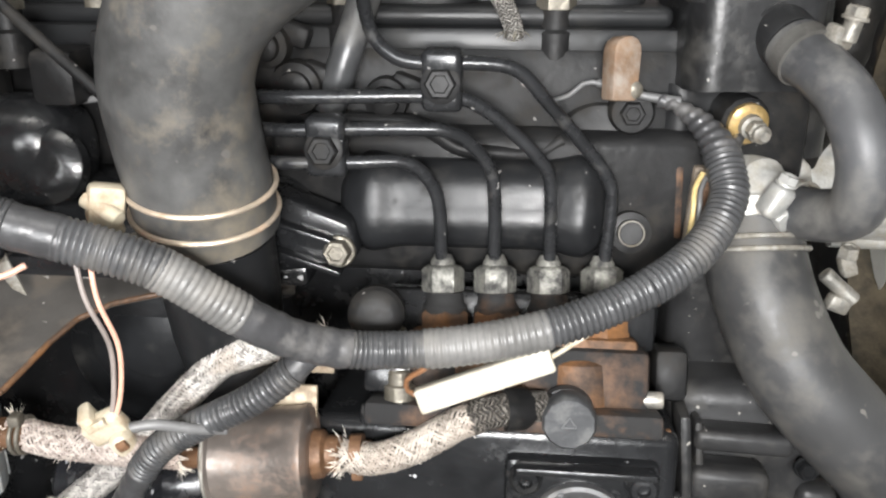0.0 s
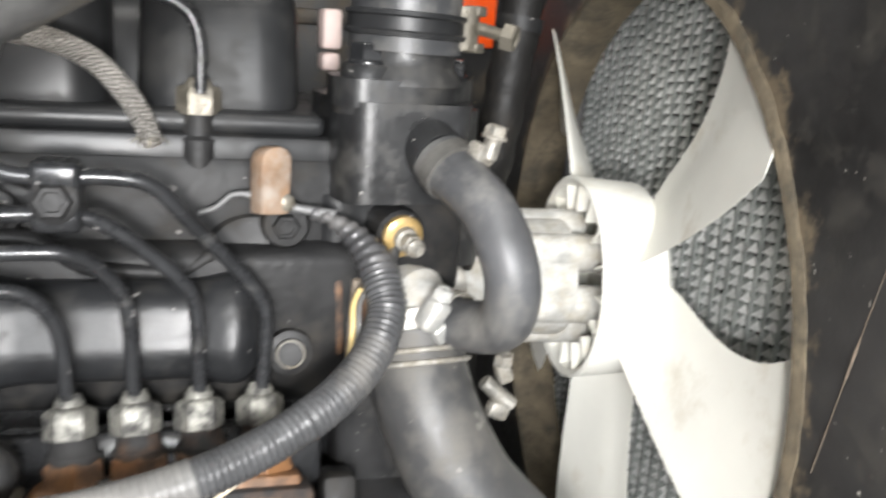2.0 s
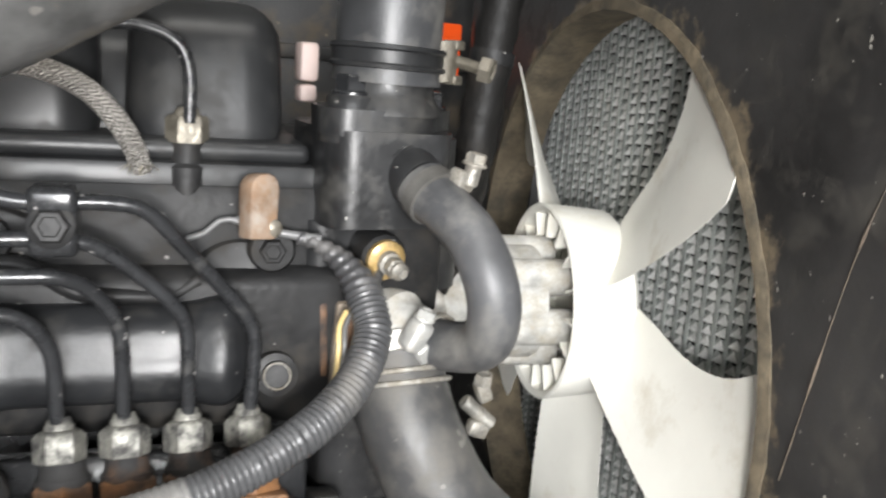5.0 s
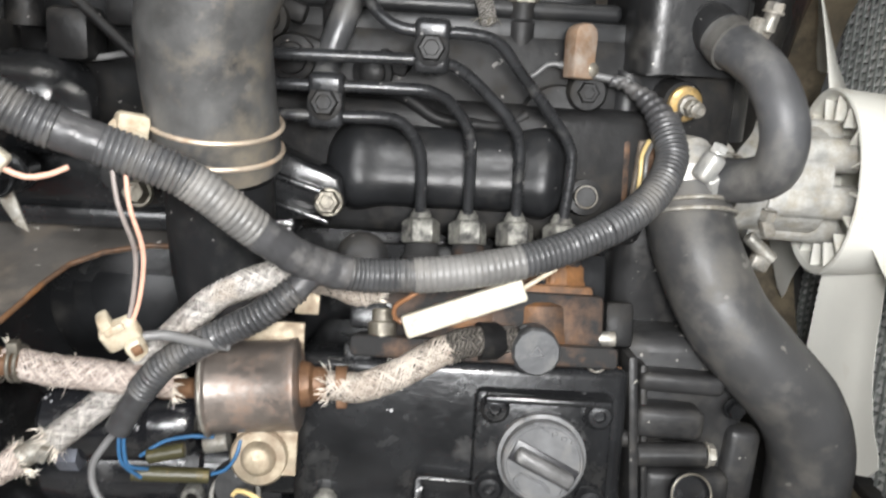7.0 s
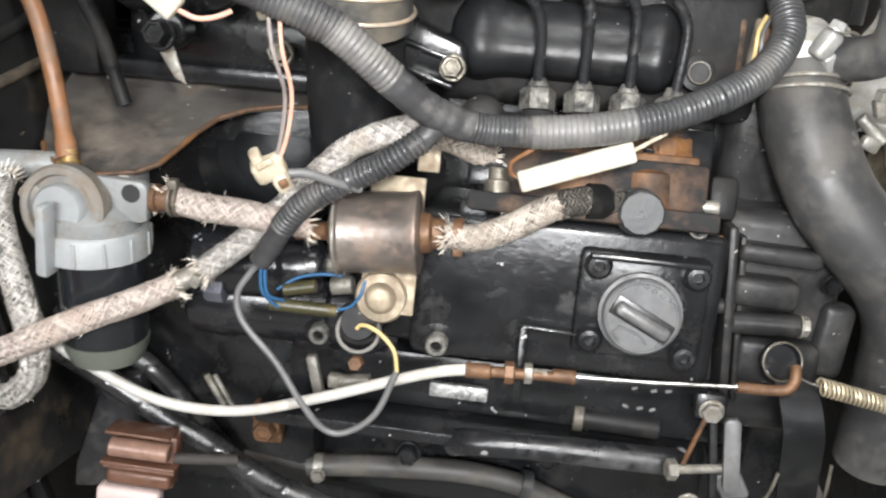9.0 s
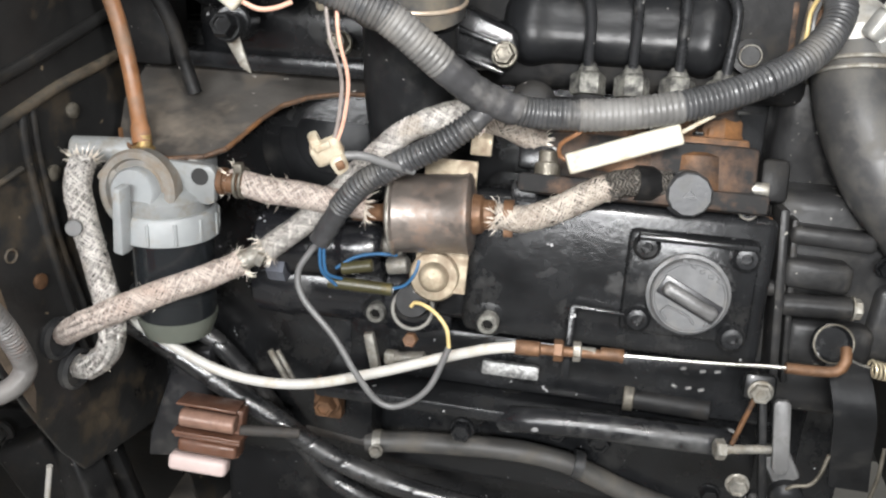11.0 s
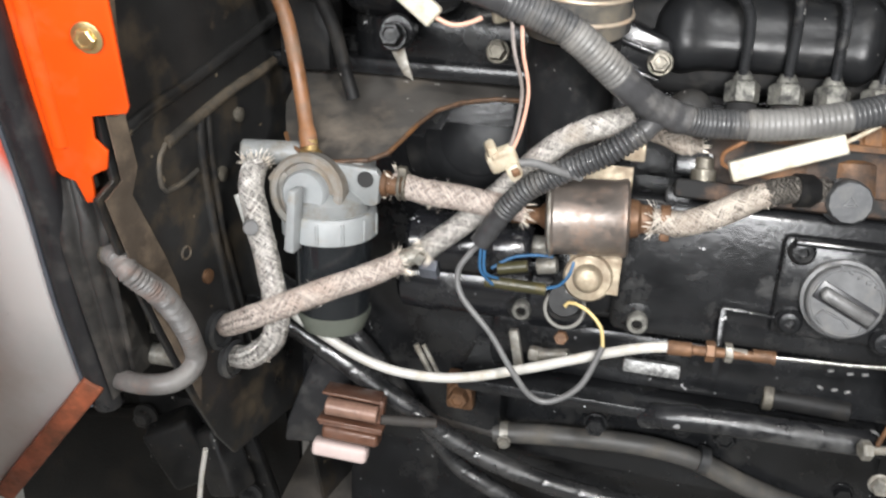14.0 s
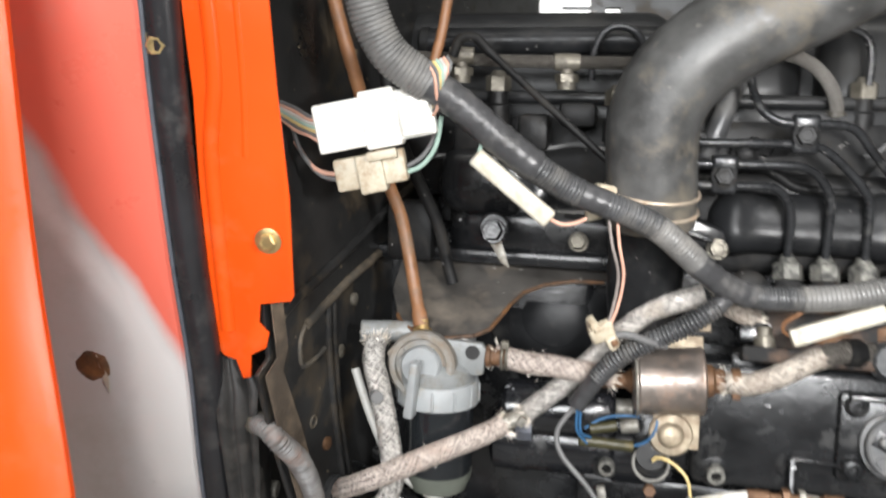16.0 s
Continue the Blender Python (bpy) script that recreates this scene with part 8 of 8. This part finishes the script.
lathe(t, (q.x, 0.0005, q.z), (0, -1, 0), [(0, 0.0125), (0.0010, 0.0115), (0.0022, 0.0075), (0.0014, 0.0040)], 18)
for v in t.verts:
    v.co += V(noise.noise(v.co * 120), 0, noise.noise(v.co * 120 + V(3, 0, 0)) * 1.6) * 0.0022
merge(bm, t, DM)
spot = part("rust_blister", bm, RUST, cow, "ragged rust blister in the paint")
bm = B()
t = B()
plate(t, [(q.x + 0.004, q.z + 0.010), (q.x + 0.007, q.z + 0.006), (q.x + 0.0105, q.z - 0.010), (q.x + 0.0095, q.z - 0.022), (q.x + 0.0065, q.z - 0.012)], 0.0006, Matrix.Translation((0, -0.0012, 0)))
merge(bm, t, DM)
part("paint_chip", bm, TAGW, spot, "pale flaked paint chip")
q = DI @ V(-0.418, 0.2094, 1.1822)
bm = B()
hexhead(bm, DM @ V(q.x, -0.001, q.z), DN, 0.0105, 0.005, 0.0088)
part("screw", bm, GOLDZ, cow, "yellow zinc flanged screw")
bm = B()
t = B()
box(t, (-0.036, -0.004, -0.354), (0.17, 0.010, 0.016), (0, -52, 0), 0.003)
merge(bm, t, DM)
part("bottom_edge", bm, mat("rusty_orange_edge", (0.36, 0.10, 0.045), 0.5, 0, 0.4, 50, 0.2, 300, (0.12, 0.06, 0.035), 0.5, 40), cow, "rust-stained orange bottom edge")

lp = thing("drain_loop", (-0.37, 0.33, 0.85), "grey coil-wrapped hose loop by the panel's foot", "hose")
bm = B()
sweep(bm, [(-0.410, 0.318, 0.922), (-0.395, 0.304, 0.926), (-0.378, 0.290, 0.926), (-0.3690, 0.284, 0.921), (-0.3595, 0.2985, 0.902), (-0.355, 0.315, 0.8775), (-0.352, 0.3265, 0.850),
           (-0.3517, 0.3278, 0.8385), (-0.3555, 0.320, 0.8305), (-0.366, 0.312, 0.8268), (-0.385, 0.312, 0.8240), (-0.410, 0.322, 0.8200)],
      0.0074, 18, 0.0006, lambda s, a: 0.0012 * max(0.0, 1 - abs(s - 0.085) / 0.065) * math.cos(s / 0.0029 * 2 * math.pi))
part("hose", bm, mat("grey_coiled_hose", (0.135, 0.129, 0.124), 0.42, 0, 0.45, 40, 0.06, 300, (0.20, 0.12, 0.09), 0.34, 28), lp)
bm = B()
lathe(bm, (-0.392, 0.302, 0.926), (0.8, -0.6, 0.0), [(0, 0.0078), (0.0005, 0.0086), (0.0065, 0.0086), (0.007, 0.0078)], 24)
part("end_clip", bm, DARKSTEEL, lp, "dark steel clip at the hose end")
bm = B()
cyl(bm, (-0.43, 0.35, 0.828), (-0.372, 0.35, 0.826), 0.008, 18)
cyl(bm, (-0.43, 0.355, 0.850), (-0.392, 0.355, 0.848), 0.007, 18)
single("steel_pipe", bm, STEEL, (-0.40, 0.35, 0.83), "dull steel pipe stubs behind the coiled loop", "pipe")
bm = B()
sweep(bm, [(-0.365, 0.36, 0.74), (-0.372, 0.36, 0.70), (-0.378, 0.36, 0.64), (-0.38, 0.36, 0.55)], 0.0022, 10)
single("white_wire", bm, WHITECABLE, (-0.372, 0.36, 0.70), "thin white wire hanging below the panel", "wire")
mt = thing("engine_mount", (-0.41, 0.47, 0.62), "dirty grey-black folded engine mount bracket with bolts", "mount")
bm = B()
plate(bm, [(-0.476, 0.716), (-0.395, 0.716), (-0.372, 0.700), (-0.345, 0.610), (-0.365, 0.606), (-0.470, 0.640)][::-1], 0.012, Matrix.Translation((0, 0.462, 0)), 0.002)
part("back_plate", bm, DUSTY, mt)
bm = B()
box(bm, (-0.428, 0.450, 0.672), (0.046, 0.035, 0.066), (0, -24, 14), 0.006, 3)
part("block", bm, DUSTY, mt)
# lighter material than the block paints the mount's lit side
bm = B()
box(bm, (-0.391, 0.446, 0.668), (0.036, 0.030, 0.066), (0, -24, -24), 0.005, 3)
part("lit_flank", bm, GEARM, mt, "lighter flank, its lit side put into the colour")
for p in ((-0.385, 0.452, 0.704), (-0.367, 0.452, 0.627), (-0.463, 0.452, 0.700)):
    bm = B()
    lathe(bm, p, SIDE, [(0, 0.012), (0.003, 0.012), (0.004, 0.009)], 18)
    hexhead(bm, V(p) + SIDE * 0.004, SIDE, 0.013, 0.008)
    part("mount_bolt", bm, GEARM, mt)

# dipstick tube on the far side of the elbow hose
bm = B()
sweep(bm, [(-0.268, 0.435, 1.195), (-0.262, 0.432, 1.208), (-0.250, 0.429, 1.209), (-0.238, 0.424, 1.198), (-0.20, 0.41, 1.165), (-0.152, 0.396, 1.124), (-0.13, 0.39, 1.105)], lambda s: 0.004 if s < 0.05 else 0.003, 12)
single("dipstick_rod", bm, DUSTY, (-0.2, 0.41, 1.165), "dark bent rod slanting behind the intake hose", "rod")
bm = B()
sweep(bm, [(-0.33, 0.462, 1.196), (-0.25, 0.452, 1.193), (-0.17, 0.446, 1.192), (-0.08, 0.442, 1.192)], 0.0052, 14)
single("leak_off_rail", bm, BRAIDK, (-0.17, 0.446, 1.19), "grimy pale leak-off rail along the injectors", "rail")
bm = B()
sweep(bm, [(-0.40, 0.455, 1.098), (-0.26, 0.452, 1.115), (-0.232, 0.450, 1.113), (-0.212, 0.448, 1.121), (-0.19, 0.447, 1.122), (-0.165, 0.445, 1.126), (-0.14, 0.44, 1.122)], 0.0019, 8)
single("black_wire", bm, GREYWIRE, (-0.21, 0.448, 1.12), "thin black wire along the cylinder head", "wire")
for x, z, sx, sz in ((-0.30, 1.13, 0.035, 0.04), (-0.25, 1.128, 0.03, 0.025), (-0.20, 1.135, 0.025, 0.03), (-0.165, 1.15, 0.03, 0.02), (-0.30, 1.05, 0.04, 0.05)):
    bm = B()
    box(bm, (x, 0.448, z), (sx, 0.03, sz), (0, 0, YAW), 0.005, 2)
    single("cast_boss", bm, DUSTY, (x, 0.448, z), "dusty black cast boss on the cylinder head", "boss", "head bosses")
for x, y, z, r, h in ((-0.030, 0.452, 1.122, 0.010, 0.012), (-0.078, 0.452, 1.128, 0.012, 0.010), (-0.092, 0.455, 1.150, 0.010, 0.014)):
    bm = B()
    lathe(bm, (x, y, z), SIDE, [(0, r * 1.25), (h * 0.6, r * 1.15), (h * 0.7, r * 0.8), (h, r * 0.75), (h * 1.1, r * 0.5)], 20)
    box(bm, (x + 0.012, y + 0.002, z + 0.006), (0.020, 0.012, 0.012), (0, 20, YAW), 0.003, 2)
    single("cast_boss", bm, DUSTY, (x, y, z), "dusty black cast boss on the cylinder head", "boss", "head bosses")
bm = B()
cyl(bm, (0.052, 0.392, 0.822), (0.104, 0.386, 0.821), 0.0080, 20)
ob = thing("pipe_stub", (0.07, 0.39, 0.83), "grey-black pipe stub with a pale end cap below the pump case", "pipe")
part("tube", bm, DUSTY, ob)
bm = B()
cyl(bm, (0.046, 0.393, 0.822), (0.053, 0.392, 0.822), 0.0100, 20)
part("end_cap", bm, DARKSTEEL, ob)
# glossy tube and fittings along the top of the head
gt = thing("head_tube", (-0.2, 0.475, 1.21), "glossy black round tube along the top of the cylinder head", "pipe")
bm = B()
cyl(bm, (-0.30, 0.488, 1.2095), (-0.085, 0.466, 1.2125), 0.0115, 24)
part("tube", bm, GLOSS, gt)
for p, d in (((-0.085, 0.466, 1.2125), (1, -0.1, 0.01)), ((-0.30, 0.488, 1.2095), (-1, 0.1, -0.01))):
    bm = B()
    lathe(bm, p, d, [(-0.006, 0.0125), (0.001, 0.0125), (0.003, 0.0105), (0.003, 0.004)], 24)
    part("end_cap", bm, DUSTY, gt)
for x, z in ((-0.262, 1.196), (-0.176, 1.192)):
    tee = thing("hose_tee", (x, 0.447, z), "grimy steel tee fitting in the leak-off rail", "fitting", "leak-off fittings")
    bm = B()
    lathe(bm, (x - 0.010, 0.4465, z), (1, 0, 0), [(0, 0.0068), (0.005, 0.0072), (0.015, 0.0072), (0.020, 0.0068)], 16)
    part("sleeve", bm, DARKSTEEL, tee)
    bm = B()
    lathe(bm, (x, 0.4465, z - 0.022), (0, 0, 1), [(0, 0.0075), (0.008, 0.0075), (0.009, 0.005), (0.020, 0.005)], 14)
    hexhead(bm, (x, 0.4465, z - 0.016), (0, 0, 1), 0.0165, 0.007, 0, False)
    part("stem", bm, DARKSTEEL, tee)
bm = B()
sweep(bm, [(-0.156, 0.452, 1.178), (-0.155, 0.450, 1.200), (-0.148, 0.448, 1.216), (-0.136, 0.447, 1.221), (-0.122, 0.447, 1.216), (-0.115, 0.449, 1.205)], 0.0030, 12)
single("injector_pipe", bm, PIPE, (-0.156, 0.452, 1.178), "black steel pipe arching from an injector", "fuel pipe", "injection pipes")
# plate added in the tone of the lit floor below the bay
bm = B()
box(bm, (-0.19, 0.60, 0.575), (0.34, 0.34, 0.012), (0, 0, 0), 0.003)
single("floor_tone_plate", bm, mat("dusty_floor_tone", (0.07, 0.064, 0.058), 0.6, 0, 0.3, 9, 0.2, 200, (0.16, 0.14, 0.12), 0.4, 12), (-0.19, 0.60, 0.575), "dusty grey plate standing in for the floor seen below the bay", "plate")
